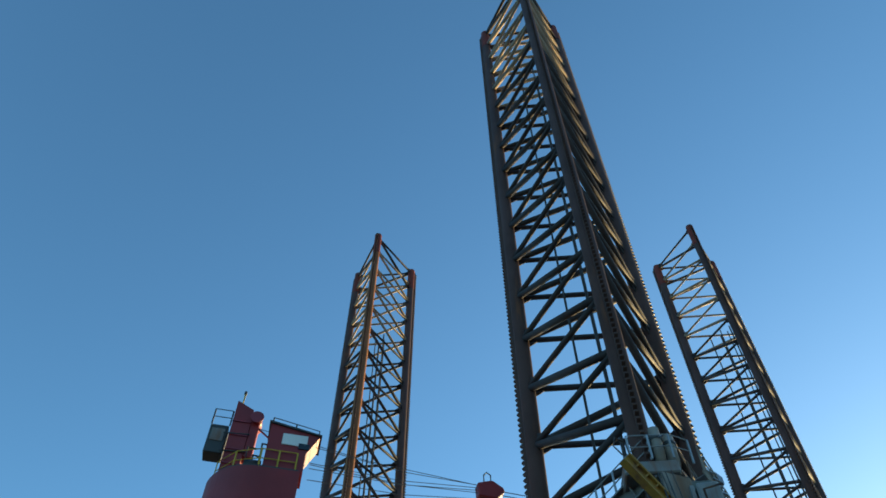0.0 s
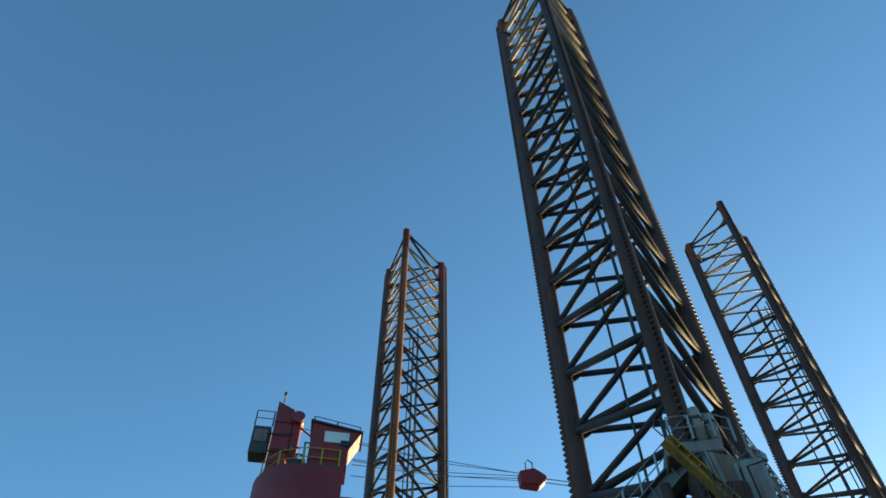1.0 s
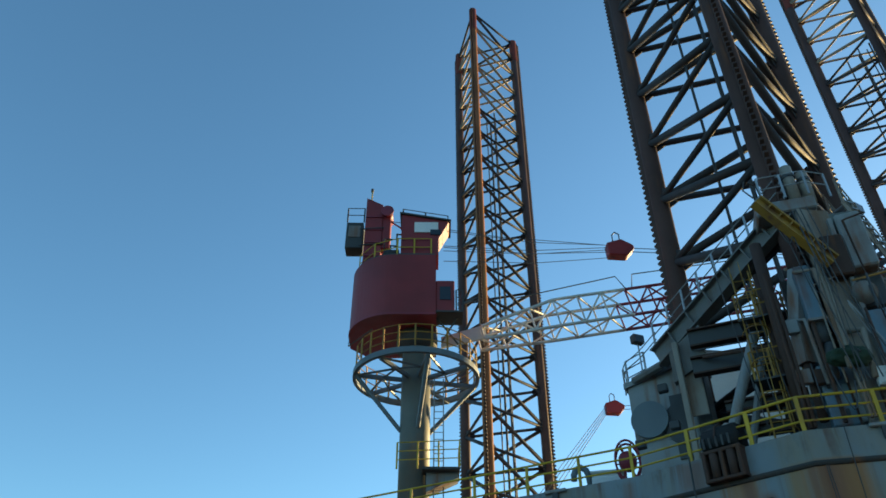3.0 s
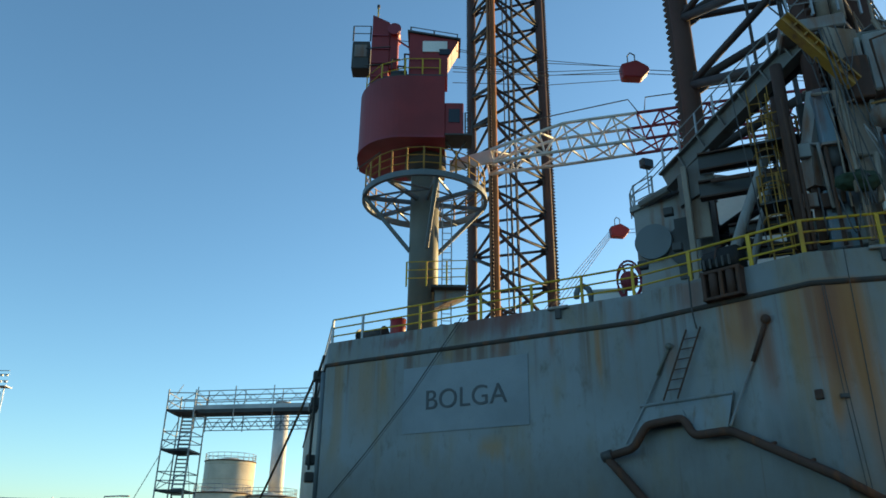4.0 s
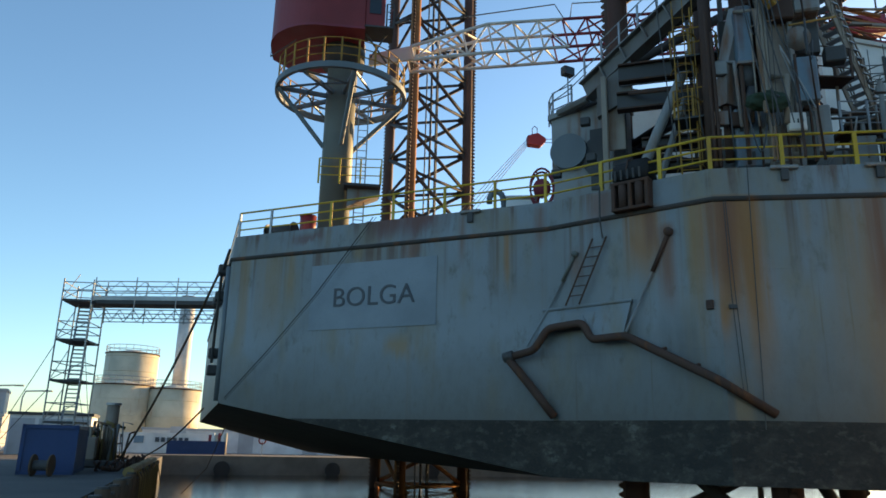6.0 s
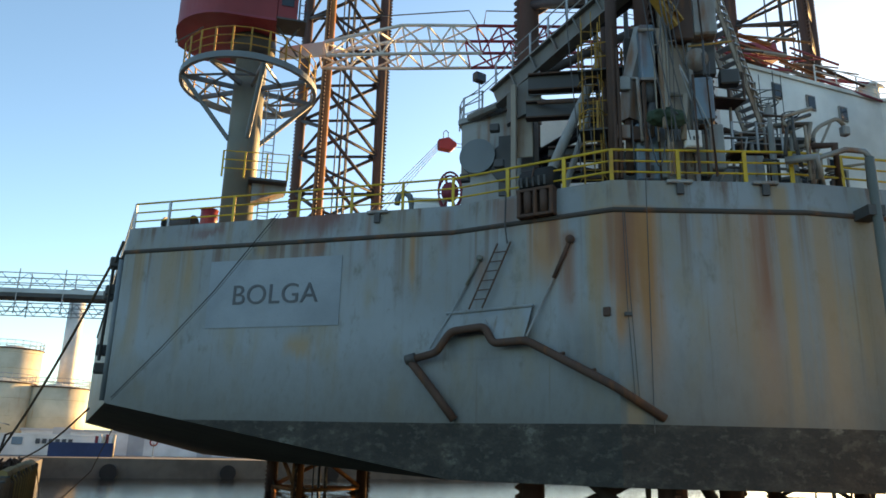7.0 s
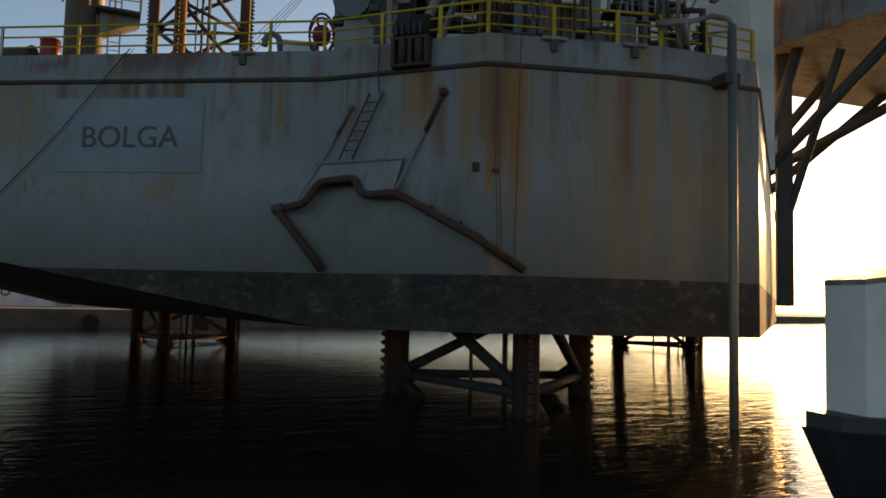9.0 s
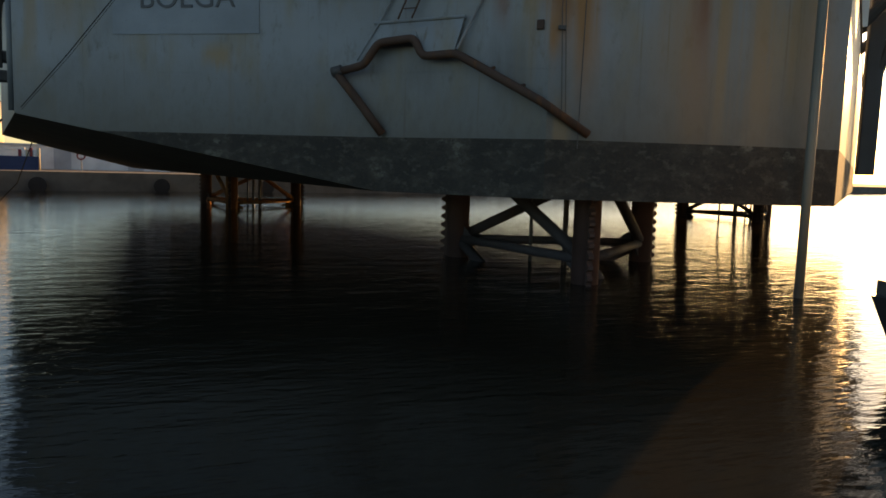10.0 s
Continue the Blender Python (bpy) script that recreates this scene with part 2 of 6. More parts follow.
    b2 = n.new("ShaderNodeBump")
    b2.inputs["Strength"].default_value, b2.inputs["Distance"].default_value = 0.25, 0.01
    l.new(fine, b2.inputs["Height"])
    l.new(b.outputs[0], b2.inputs["Normal"])
    l.new(b2.outputs[0], p.inputs["Normal"])
    return m


def band_material():
    m, n, l, p = node_material("fouled_band")
    pos = n.new("ShaderNodeNewGeometry").outputs["Position"]
    blot = noise_tex(n, l, pos, 1.1, 8, (1, 1, 1.6), 0.65)
    fine = noise_tex(n, l, pos, 9, 6)
    c = mix(n, l, ramp(n, l, blot, 0.42, 0.62), (0.018, 0.017, 0.014), (0.038, 0.034, 0.027))
    c = mix(n, l, ramp(n, l, blot, 0.60, 0.70), c, (0.10, 0.098, 0.08))
    scale = noise_tex(n, l, pos, 3.4, 5, (1, 1, 1.4), 0.6)
    c = mix(n, l, ramp(n, l, scale, 0.52, 0.68), c, (0.055, 0.05, 0.04))
    c = mix(n, l, ramp(n, l, scale, 0.46, 0.34), c, (0.02, 0.018, 0.015))
    c = mix(n, l, ramp(n, l, fine, 0.5, 0.8), c, (0.035, 0.028, 0.02))
    l.new(c, p.inputs["Base Color"])
    p.inputs["Roughness"].default_value = 0.85
    b = n.new("ShaderNodeBump")
    b.inputs["Strength"].default_value, b.inputs["Distance"].default_value = 0.6, 0.03
    l.new(fine, b.inputs["Height"])
    l.new(b.outputs[0], p.inputs["Normal"])
    return m


def water_material():
    m, n, l, p = node_material("harbour_water")
    pos = n.new("ShaderNodeNewGeometry").outputs["Position"]
    w1 = noise_tex(n, l, pos, 0.9, 3, (0.55, 1.6, 1), 0.5)
    w2 = noise_tex(n, l, pos, 4.2, 4, (0.55, 1.6, 1), 0.5)
    p.inputs["Base Color"].default_value = (0.014, 0.012, 0.008, 1)
    p.inputs["Roughness"].default_value = 0.06
    p.inputs["IOR"].default_value = 1.33
    b = n.new("ShaderNodeBump")
    b.inputs["Strength"].default_value, b.inputs["Distance"].default_value = 0.5, 0.06
    l.new(w1, b.inputs["Height"])
    b2 = n.new("ShaderNodeBump")
    b2.inputs["Strength"].default_value, b2.inputs["Distance"].default_value = 0.6, 0.02
    l.new(w2, b2.inputs["Height"])
    l.new(b.outputs[0], b2.inputs["Normal"])
    l.new(b2.outputs[0], p.inputs["Normal"])
    return m


def ground_material(name, a, b_, scale=0.4, rough=0.9):
    m, n, l, p = node_material(name)
    pos = n.new("ShaderNodeNewGeometry").outputs["Position"]
    big = noise_tex(n, l, pos, scale, 6)
    fine = noise_tex(n, l, pos, 14, 5)
    c = mix(n, l, ramp(n, l, big, 0.35, 0.68), a, b_)
    c = mix(n, l, ramp(n, l, fine, 0.5, 0.8), c, tuple(v * 0.7 for v in a))
    l.new(c, p.inputs["Base Color"])
    p.inputs["Roughness"].default_value = rough
    b = n.new("ShaderNodeBump")
    b.inputs["Strength"].default_value, b.inputs["Distance"].default_value = 0.4, 0.02
    l.new(fine, b.inputs["Height"])
    l.new(b.outputs[0], p.inputs["Normal"])
    return m


def glass_material():
    m, n, l, p = node_material("dark_glass")
    p.inputs["Base Color"].default_value = (0.02, 0.025, 0.03, 1)
    p.inputs["Roughness"].default_value = 0.08
    return m


M_HULL, M_BAND, M_WATER, M_GLASS = hull_material(), band_material(), water_material(), glass_material()
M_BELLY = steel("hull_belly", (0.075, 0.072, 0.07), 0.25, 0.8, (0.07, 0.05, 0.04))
M_ASPHALT = ground_material("quay_asphalt", (0.075, 0.072, 0.068), (0.05, 0.05, 0.05))
M_CONCRETE = ground_material("quay_concrete", (0.13, 0.12, 0.105), (0.075, 0.07, 0.062))


# ---------------------------------------------------------------- mesh helpers
def thing(name, at, label, category, group="", kind=""):
    return_ob = new(name)
    return_ob.location = at
    return_ob.empty_display_size = 0.3
    return tagged(return_ob, label, category, group, kind)


def world_place(ob):
    return Vector(ob.location) + (world_place(ob.parent) if ob.parent else Vector())


def finish(name, bm, material, smooth=False):
    me = bpy.data.meshes.new(name)
    bm.to_mesh(me)
    bm.free()
    me.materials.append(material)
    if smooth:
        for poly in me.polygons:
            poly.use_smooth = True
    return me


def part(name, bm, material, parent, label="", smooth=False):
    """Link a bmesh, given in world metres, as one part under a thing or a part."""
    o = world_place(parent)
    bmesh.ops.translate(bm, vec=-o, verts=bm.verts)
    ob = new(name, finish(name, bm, material, smooth))
    ob.parent = parent
    return tagged(ob, label) if label else ob


def solo(name, bm, material, label, category="", group="", kind="", smooth=False):
    """One mesh that is a thing of its own, with its origin at its base."""
    lo = [min(v.co[i] for v in bm.verts) for i in range(3)]
    hi = [max(v.co[i] for v in bm.verts) for i in range(3)]
    o = Vector(((lo[0] + hi[0]) / 2, (lo[1] + hi[1]) / 2, lo[2]))
    bmesh.ops.translate(bm, vec=-o, verts=bm.verts)
    ob = new(name, finish(name, bm, material, smooth))
    ob.location = o
    return tagged(ob, label, category, group, kind)


def box(bm, c, size, turn=0.0, bevel=0.0, tilt=None):
    """A box about c; turn in degrees about z, or a matrix in tilt."""
    r = tilt if tilt else Matrix.Rotation(radians(turn), 4, "Z")
    g = bmesh.ops.create_cube(bm, size=1.0, matrix=Matrix.Translation(c) @ r @ Matrix.Diagonal((*size, 1)))
    if bevel:
        es = list({e for v in g["verts"] for e in v.link_edges})
        bmesh.ops.bevel(bm, geom=es, offset=bevel, segments=1, affect="EDGES")
    return bm


def tube(bm, a, b, r, segs=8, r2=None):
    a, b = Vector(a), Vector(b)
    d = b - a
    q = d.to_track_quat("Z", "Y").to_matrix().to_4x4()
    bmesh.ops.create_cone(bm, cap_ends=True, segments=segs, radius1=r, radius2=r if r2 is None else r2, depth=d.length, matrix=Matrix.Translation((a + b) / 2) @ q)
    return bm


def poly_tube(bm, pts, r, segs=6):
    """A pipe along a line of points, with a mitred ring at each."""
    pts = [Vector(p) for p in pts]
    rings = []
    for i, p in enumerate(pts):
        d = (pts[min(i + 1, len(pts) - 1)] - pts[max(i - 1, 0)]).normalized()
        u = d.cross(Vector((0, 0, 1)))
        if u.length < 0.05:
            u = d.cross(Vector((0, 1, 0)))
        u.normalize()
        w = u.cross(d)
        rings.append([bm.verts.new(p + r * (math.cos(k * math.tau / segs) * u + math.sin(k * math.tau / segs) * w)) for k in range(segs)])
    for ra, rb in zip(rings, rings[1:]):
        for k in range(segs):
            bm.faces.new((ra[k], ra[(k + 1) % segs], rb[(k + 1) % segs], rb[k]))
    bm.faces.new(rings[0][::-1])
    bm.faces.new(rings[-1])
    bmesh.ops.recalc_face_normals(bm, faces=bm.faces)
    return bm


def bends(pts, r, n=5):
    """A line of points with each corner rounded off over r metres."""
    pts = [Vector(p) for p in pts]
    out = [pts[0]]
    for a, p, b in zip(pts, pts[1:], pts[2:]):
        u_, v_ = a - p, b - p
        k_ = min(r, u_.length * 0.45, v_.length * 0.45)
        q0, q1 = p + u_.normalized() * k_, p + v_.normalized() * k_
        out += [q0.lerp(p, i / n).lerp(p.lerp(q1, i / n), i / n) for i in range(n + 1)]
    return out + [pts[-1]]


def prism(bm, plan, z0, z1):
    """An upright prism on a plan; z0 and z1 are heights or lists of heights, one a corner."""
    k = len(plan)
    z0 = z0 if isinstance(z0, (list, tuple)) else [z0] * k
    z1 = z1 if isinstance(z1, (list, tuple)) else [z1] * k
    lo = [bm.verts.new((p[0], p[1], z)) for p, z in zip(plan, z0)]
    hi = [bm.verts.new((p[0], p[1], z)) for p, z in zip(plan, z1)]
    for i in range(k):
        j = (i + 1) % k
        bm.faces.new((lo[i], lo[j], hi[j], hi[i]))
    bm.faces.new(lo[::-1])
    bm.faces.new(hi)
    bmesh.ops.recalc_face_normals(bm, faces=bm.faces)
    return bm


def arc(c, r, a0, a1, n, z=None):
    return [(c[0] + r * math.cos(radians(a0 + (a1 - a0) * i / n)), c[1] + r * math.sin(radians(a0 + (a1 - a0) * i / n)), *(() if z is None else (z,))) for i in range(n + 1)]


def B():
    return bmesh.new()


def polar(az, d, z=None):
    p = (d * math.sin(radians(az)), d * math.cos(radians(az)))
    return p if z is None else (*p, z)


def high(az, el, d):
    """The place at a bearing, a height angle from eye level and a plan distance."""
    return polar(az, d, 4.0 + d * math.tan(radians(el)))


def railing(name, line, height, material, label, mids=2, post=1.7, r=0.028, closed=False, parent=None, base=None):
    """A handrail on a line of points: each post, each rail a part."""
    pts = [Vector(p) for p in line]
    rail = thing(name, pts[0], label, "railing") if parent is None else parent
    for i in range(mids + 1):
        h = height * (i + 1) / (mids + 1)
        part("rail", poly_tube(B(), [p + Vector((0, 0, h)) for p in pts] + ([pts[0] + Vector((0, 0, h))] if closed else []), r, 6), material, rail)
    for a, b in zip(pts, pts[1:] + ([pts[0]] if closed else [])):
        n = max(1, round((b - a).length / post))
        for k in range(n + (0 if closed else (1 if b is pts[-1] else 0))):
            p = a.lerp(b, k / n)
            part("post", box(B(), p + Vector((0, 0, height / 2)), (0.07, 0.05, height), math.degrees(math.atan2(b.y - a.y, b.x - a.x))), material, rail)
    return rail


def ladder(name, a, b, width, material, label, step=0.3, side=None, parent=None, cage=0.0, category="ladder"):
    a, b = Vector(a), Vector(b)
    d = (b - a)
    side = Vector(side) if side else d.cross(Vector((a.x, a.y, 0))).normalized()
    lad = thing(name, a, label, category) if parent is None else parent
    for s in (-0.5, 0.5):
        part("stile", tube(B(), a + side * width * s, b + side * width * s, 0.03, 6), material, lad)
    n = int(d.length / step)
    for k in range(1, n):
        p = a + d * (k / n)
        part("rung", tube(B(), p - side * width / 2, p + side * width / 2, 0.018, 5), material, lad)
    if cage:
        out = side.cross(d.normalized())
        if out.dot(Vector((a.x, a.y, 0))) > 0:
            out = -out
        for k in range(int(d.length / 1.1)):
            p = a + d.normalized() * (0.6 + 1.1 * k)
            pts = [p + side * cage * math.cos(t) + out * cage * 1.6 * math.sin(t) for t in [math.pi * i / 8 for i in range(9)]]
            part("cage_hoop", poly_tube(B(), pts, 0.02, 5), material, lad)
        for t in (0.75, 1.57, 2.4):
            q = side * cage * math.cos(t) + out * cage * 1.6 * math.sin(t)
            part("cage_bar", tube(B(), a + q + d.normalized() * 0.6, b + q, 0.014, 5), material, lad)
    return lad


# ---------------------------------------------------------------- water and quays
QUAY, WATER = 2.4, 0.55
bm = B()
prism(bm, [(-2500, -2500), (2500, -2500), (2500, 2500), (-2500, 2500)], -0.5, WATER)
solo("water", bm, M_WATER, "dark rippled harbour water reflecting hull and sky", "water", kind="structure")
near_plan = [(60, -40), (60, 1.2), (-2.9, 1.2), (-2.7 - 0.187 * 72, 72), (-19.5, 78), (-120, 78), (-120, -40)]
solo("quay_near", prism(B(), near_plan, -2, QUAY), M_ASPHALT, "grey asphalt quay with a worn concrete edge", "quay", kind="structure")
far_plan = [(-400, 78), (-19.5, 78), (34, 92), (160, 150), (420, 230), (420, 900), (-400, 900)]
solo("quay_far", prism(B(), far_plan, -2, QUAY), M_CONCRETE, "weathered concrete quay across the harbour basin", "quay", kind="structure")

# ---------------------------------------------------------------- rig hull
hull = thing("rig_hull", (C0[0], C0[1], KEEL), "pale grey rust-streaked jack-up rig hull raised above the water", "rig hull")


def inset(plan, d):
    """The plan moved outwards by d (inwards when negative)."""
    out, k = [], len(plan)
    for i in range(k):
        a, b, c = Vector(plan[i - 1]), Vector(plan[i]), Vector(plan[(i + 1) % k])
        u, v = (b - a).normalized(), (c - b).normalized()
        n1, n2 = Vector((u.y, -u.x)), Vector((v.y, -v.x))
        m = (n1 + n2) / max(1e-6, 1 + n1.dot(n2))
        out.append(tuple(b + m * d))
    return out




def lerp2(a, b, t):
    return (a[0] + (b[0] - a[0]) * t, a[1] + (b[1] - a[1]) * t)


# the near side drops along the raked end from C0 to K1; the fouled band begins where the rake passes below it
T_BAND = (RAKE - BAND) / (RAKE - KEEL)
KB = lerp2(C0, K1, T_BAND)
F1 = (2.3, 43.0)
bm = B()
wall_plan = [C0, KB, K1, K2, K3, K4, K5, K6, K7, K8, F0]
wall_low = [RAKE, BAND, BAND, BAND, BAND, BAND, BAND, BAND, BAND, BAND, RAKE - 0.15]
k = len(wall_plan)
lo = [bm.verts.new((*p, z)) for p, z in zip(wall_plan, wall_low)]
hi = [bm.verts.new((*p, STRAKE)) for p in wall_plan]
for i in range(k):
    bm.faces.new((lo[i], lo[(i + 1) % k], hi[(i + 1) % k], hi[i]))
part("side_plating", bm, M_HULL, hull, "pale grey plating with rust runs")
bm = B()
band_plan = [KB, K1, K2, K3, K4, K5, K6, K7, K8]
lo = [bm.verts.new((*p, KEEL if i else BAND)) for i, p in enumerate(band_plan)]
hi = [bm.verts.new((*p, BAND)) for p in band_plan]
for i in range(len(band_plan) - 1):
    if i == 0:
        bm.faces.new((hi[0], lo[1], hi[1]))
    else:
        bm.faces.new((lo[i], lo[i + 1], hi[i + 1], hi[i]))
part("boot_band", bm, M_BAND, hull, "dark scaly fouled band")
bm = B()
v = [bm.verts.new(p) for p in [(*C0, RAKE), (*F0, RAKE - 0.15), (*F1, KEEL), (*K1, KEEL), (*K8, KEEL), (*K7, KEEL), (*K6, KEEL), (*K5, KEEL), (*K4, KEEL), (*K3, KEEL), (*K2, KEEL), (*K8, BAND)]]
bm.faces.new((v[0], v[1], v[2], v[3]))
bm.faces.new((v[3], v[2], v[4], v[5], v[6], v[7], v[8], v[9], v[10]))
bm.faces.new((v[1], v[4], v[2]))
bm.faces.new((v[1], v[11], v[4]))
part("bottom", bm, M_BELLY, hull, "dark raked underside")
bm = B()
upper = inset(PLAN, -0.05)
k = len(upper)
lo = [bm.verts.new((*p, STRAKE)) for p in PLAN]
hi = [bm.verts.new((*p, DECK)) for p in upper]
for i in range(k):
    bm.faces.new((lo[i], lo[(i + 1) % k], hi[(i + 1) % k], hi[i]))
bm.faces.new(hi)
part("deck_edge", bm, M_HULL, hull)
part("rubbing_strake", poly_tube(B(), [(*p, STRAKE) for p in [F0, C0, K1, K2, K3, K4, K5]], 0.08, 8), M_STRAKE, hull, "dark half-round steel strake")


def on_side(a, b, s, z, off=0.0):
    """A place on the hull side from a to b, s metres along and z up, off metres proud."""
    u = (Vector(b) - Vector(a)).normalized()
    p = Vector(a) + u * s + Vector((u.y, -u.x)) * off
    return Vector((p.x, p.y, z))



# ---------------------------------------------------------------- three lattice legs
TOP, BAY, SIDE = 79.0, 3.42, 7.0
RAD = SIDE / math.sqrt(3)
FRONT = math.atan2(-0.95, -0.31)                     # the front chord faces the quay
ANG = {"front": FRONT, "left": FRONT - math.radians(120), "right": FRONT + math.radians(120)}
BAYS = 26


def chord_at(name, z):
    return Vector((RAD * math.cos(ANG[name]), RAD * math.sin(ANG[name]), z))


def brace_mesh(length, r, material=None):
    bm = B()
    bmesh.ops.create_cone(bm, cap_ends=True, segments=10, radius1=r, radius2=r, depth=length)
    return finish("brace", bm, material or M_BRACE, True)


def leg(at, shift=0.0, rusty=False, bay=BAY, stout=0.85):
    """A three-chord lattice leg with toothed racks; its origin is at water level."""
    lg = thing("lattice_tower", (0, 0, 0), "tall rust-brown three-chord lattice rig tower with toothed racks", "lattice tower", "lattice towers of the rig")
    low = TOP - BAY * BAYS
    for nm, a in ANG.items():
        c = chord_at(nm, 0)
        out = Vector((math.cos(a), math.sin(a), 0))
        ch = part("chord", tube(B(), (c.x, c.y, low), (c.x, c.y, TOP), 0.41, 14), M_LEGSUNRUST if rusty and nm == "front" else M_LEG, lg, smooth=False)
        for poly in ch.data.polygons:
            poly.use_smooth = len(poly.vertices) == 4
        bm = B()
        pitch, zz = 0.32, low
        rad_m = Matrix.Rotation(a, 4, "Z")
        box(bm, c + out * 0.44 + Vector((0, 0, (low + TOP) / 2)), (0.22, 0.16, TOP - low), tilt=rad_m)
        side = Vector((-out.y, out.x, 0)) * 0.075
        while zz < TOP - 0.4:
            prof = [(0.53, 0.0), (0.72, 0.09), (0.72, 0.17), (0.53, 0.27)]
            va = [bm.verts.new(c + out * x + side + Vector((0, 0, zz + h))) for x, h in prof]
            vb = [bm.verts.new(c + out * x - side + Vector((0, 0, zz + h))) for x, h in prof]
            bm.faces.new(va)
            bm.faces.new(vb[::-1])
            for i in range(3):
                bm.faces.new((va[i], vb[i], vb[i + 1], va[i + 1]))
            zz += pitch
        bmesh.ops.recalc_face_normals(bm, faces=bm.faces)
        part("rack", bm, M_RACK, ch, "toothed rack")
        part("chord_cap", tube(B(), (c.x, c.y, TOP - 3.6), (c.x, c.y, TOP + 0.15), 0.43, 14), M_LEGTOP, lg, "red-brown painted chord top")
    hor, diag = brace_mesh(SIDE - 0.5, 0.15 * stout), brace_mesh(math.hypot(SIDE, bay) - 0.6, 0.185 * stout)

    # paler braces for the top bays, their sunlight held in the colour
    hor_lit, diag_lit = brace_mesh(SIDE - 0.5, 0.14 * stout, M_BRACELIT), brace_mesh(math.hypot(SIDE, bay) - 0.6, 0.17 * stout, M_BRACELIT)
    hor_low, diag_low = brace_mesh(SIDE - 0.5, 0.15 * stout, M_LEGSUNRUST), brace_mesh(math.hypot(SIDE, bay) - 0.6, 0.185 * stout, M_LEGSUNRUST)
    bm = B()
    prof = [(0.0, -0.5), (0.3, -0.3), (0.5, -0.14), (0.5, 0.14), (0.3, 0.3), (0.0, 0.5)]
    va = [bm.verts.new((x, -0.03, z)) for x, z in prof]
    vb = [bm.verts.new((x, 0.03, z)) for x, z in prof]
    bm.faces.new(va)
    bm.faces.new(vb[::-1])
    for i in range(6):
        bm.faces.new((va[i], vb[i], vb[(i + 1) % 6], va[(i + 1) % 6]))
    bmesh.ops.recalc_face_normals(bm, faces=bm.faces)
    plate = finish("gusset", bm, M_BRACE)

    def place(name, me, a, b):
        ob = new(name, me)
        ob.parent = lg
        ob.matrix_basis = Matrix.Translation((a + b) / 2) @ (b - a).to_track_quat("Z", "Y").to_matrix().to_4x4()
    for i in range(BAYS):
        z = min(TOP - 0.25, TOP - 0.25 - bay * i + shift)
        for p, q in (("front", "left"), ("right", "front"), ("left", "right")):
            place("horizontal_brace", hor_lit if 1 <= i <= 4 else hor_low if rusty and z < 6 else hor, chord_at(p, z), chord_at(q, z))
            place("diagonal_brace", diag_lit if 1 <= i <= 4 else diag_low if rusty and z < 6 else diag, chord_at(p, z - bay), chord_at(q, z))
            for a_, b_ in ((p, q), (q, p)):
                d_ = (chord_at(b_, z) - chord_at(a_, z)).normalized()
                g_ = new("gusset", plate)
                g_.parent = lg
                g_.matrix_basis = Matrix.Translation(chord_at(a_, z) + d_ * 0.36) @ Matrix.Rotation(math.atan2(d_.y, d_.x), 4, "Z")
    for dx, dy, r in ((0.7, 0.9, 0.1), (-0.5, 1.3, 0.07), (1.2, 0.2, 0.06), (1.0, -0.6, 0.08), (0.2, 0.1, 0.06)):
        part("riser_pipe", tube(B(), (dx, dy, low), (dx, dy, TOP - 14), r, 8), M_DARK, lg)
    lg.matrix_basis = pose(*at, 0)
    return lg


leg((5.34, 58.5), 0.87, True)
leg((13.15, 23.45), 0.6, False, 3.55, 1.05)
leg((42.9, 48.35), 0.87)

# ---------------------------------------------------------------- pedestal crane
PX, PY = -0.92, 30.0
crane = thing("pedestal_crane", (PX, PY, DECK), "red pedestal crane with a white and red lattice boom", "crane")
part("pedestal", tube(B(), (PX, PY, DECK), (PX, PY, 21.0), 0.65, 24), M_PEDESTAL, crane, "grey steel pedestal", True)
bm = B()
ro = [(r_, z_) for r_, z_ in ((2.68, 18.5), (2.84, 18.5), (2.84, 18.76), (2.68, 18.76))]
rings_ = [[bm.verts.new((PX + r_ * math.cos(math.tau * i / 40), PY + r_ * math.sin(math.tau * i / 40), z_)) for r_, z_ in ro] for i in range(40)]
for i in range(40):
    for k_ in range(4):
        bm.faces.new((rings_[i][k_], rings_[(i + 1) % 40][k_], rings_[(i + 1) % 40][(k_ + 1) % 4], rings_[i][(k_ + 1) % 4]))
bmesh.ops.recalc_face_normals(bm, faces=bm.faces)
ring = part("ring_platform", bm, M_RING, crane, "blue-grey ring walkway")
for i in range(8):
    a, b2 = radians(45 * i + 12), radians(45 * i + 34.5)
    q = Vector((PX + 2.7 * math.cos(a), PY + 2.7 * math.sin(a), 18.5))
    part("ring_spoke", box(B(), (q + Vector((PX + 0.6 * math.cos(a), PY + 0.6 * math.sin(a), 18.5))) / 2, (2.1, 0.13, 0.18), math.degrees(a)), M_RING, ring)
    part("ring_lacing", tube(B(), q, (PX + 1.5 * math.cos(b2 + 0.39), PY + 1.5 * math.sin(b2 + 0.39), 18.5), 0.055, 5), M_RING, ring)
    part("ring_lacing", tube(B(), (PX + 1.5 * math.cos(a), PY + 1.5 * math.sin(a), 18.5), (PX + 1.5 * math.cos(a + math.tau / 8), PY + 1.5 * math.sin(a + math.tau / 8), 18.5), 0.045, 5), M_RING, ring)
    if i % 2 == 0:
        part("ring_strut", tube(B(), q, (PX + 0.62 * math.cos(a), PY + 0.62 * math.sin(a), 16.1), 0.1, 8), M_RING, ring)
part("slew_collar", tube(B(), (PX, PY, 20.0), (PX, PY, 21.1), 0.95, 24), M_DARK, crane, "", True)
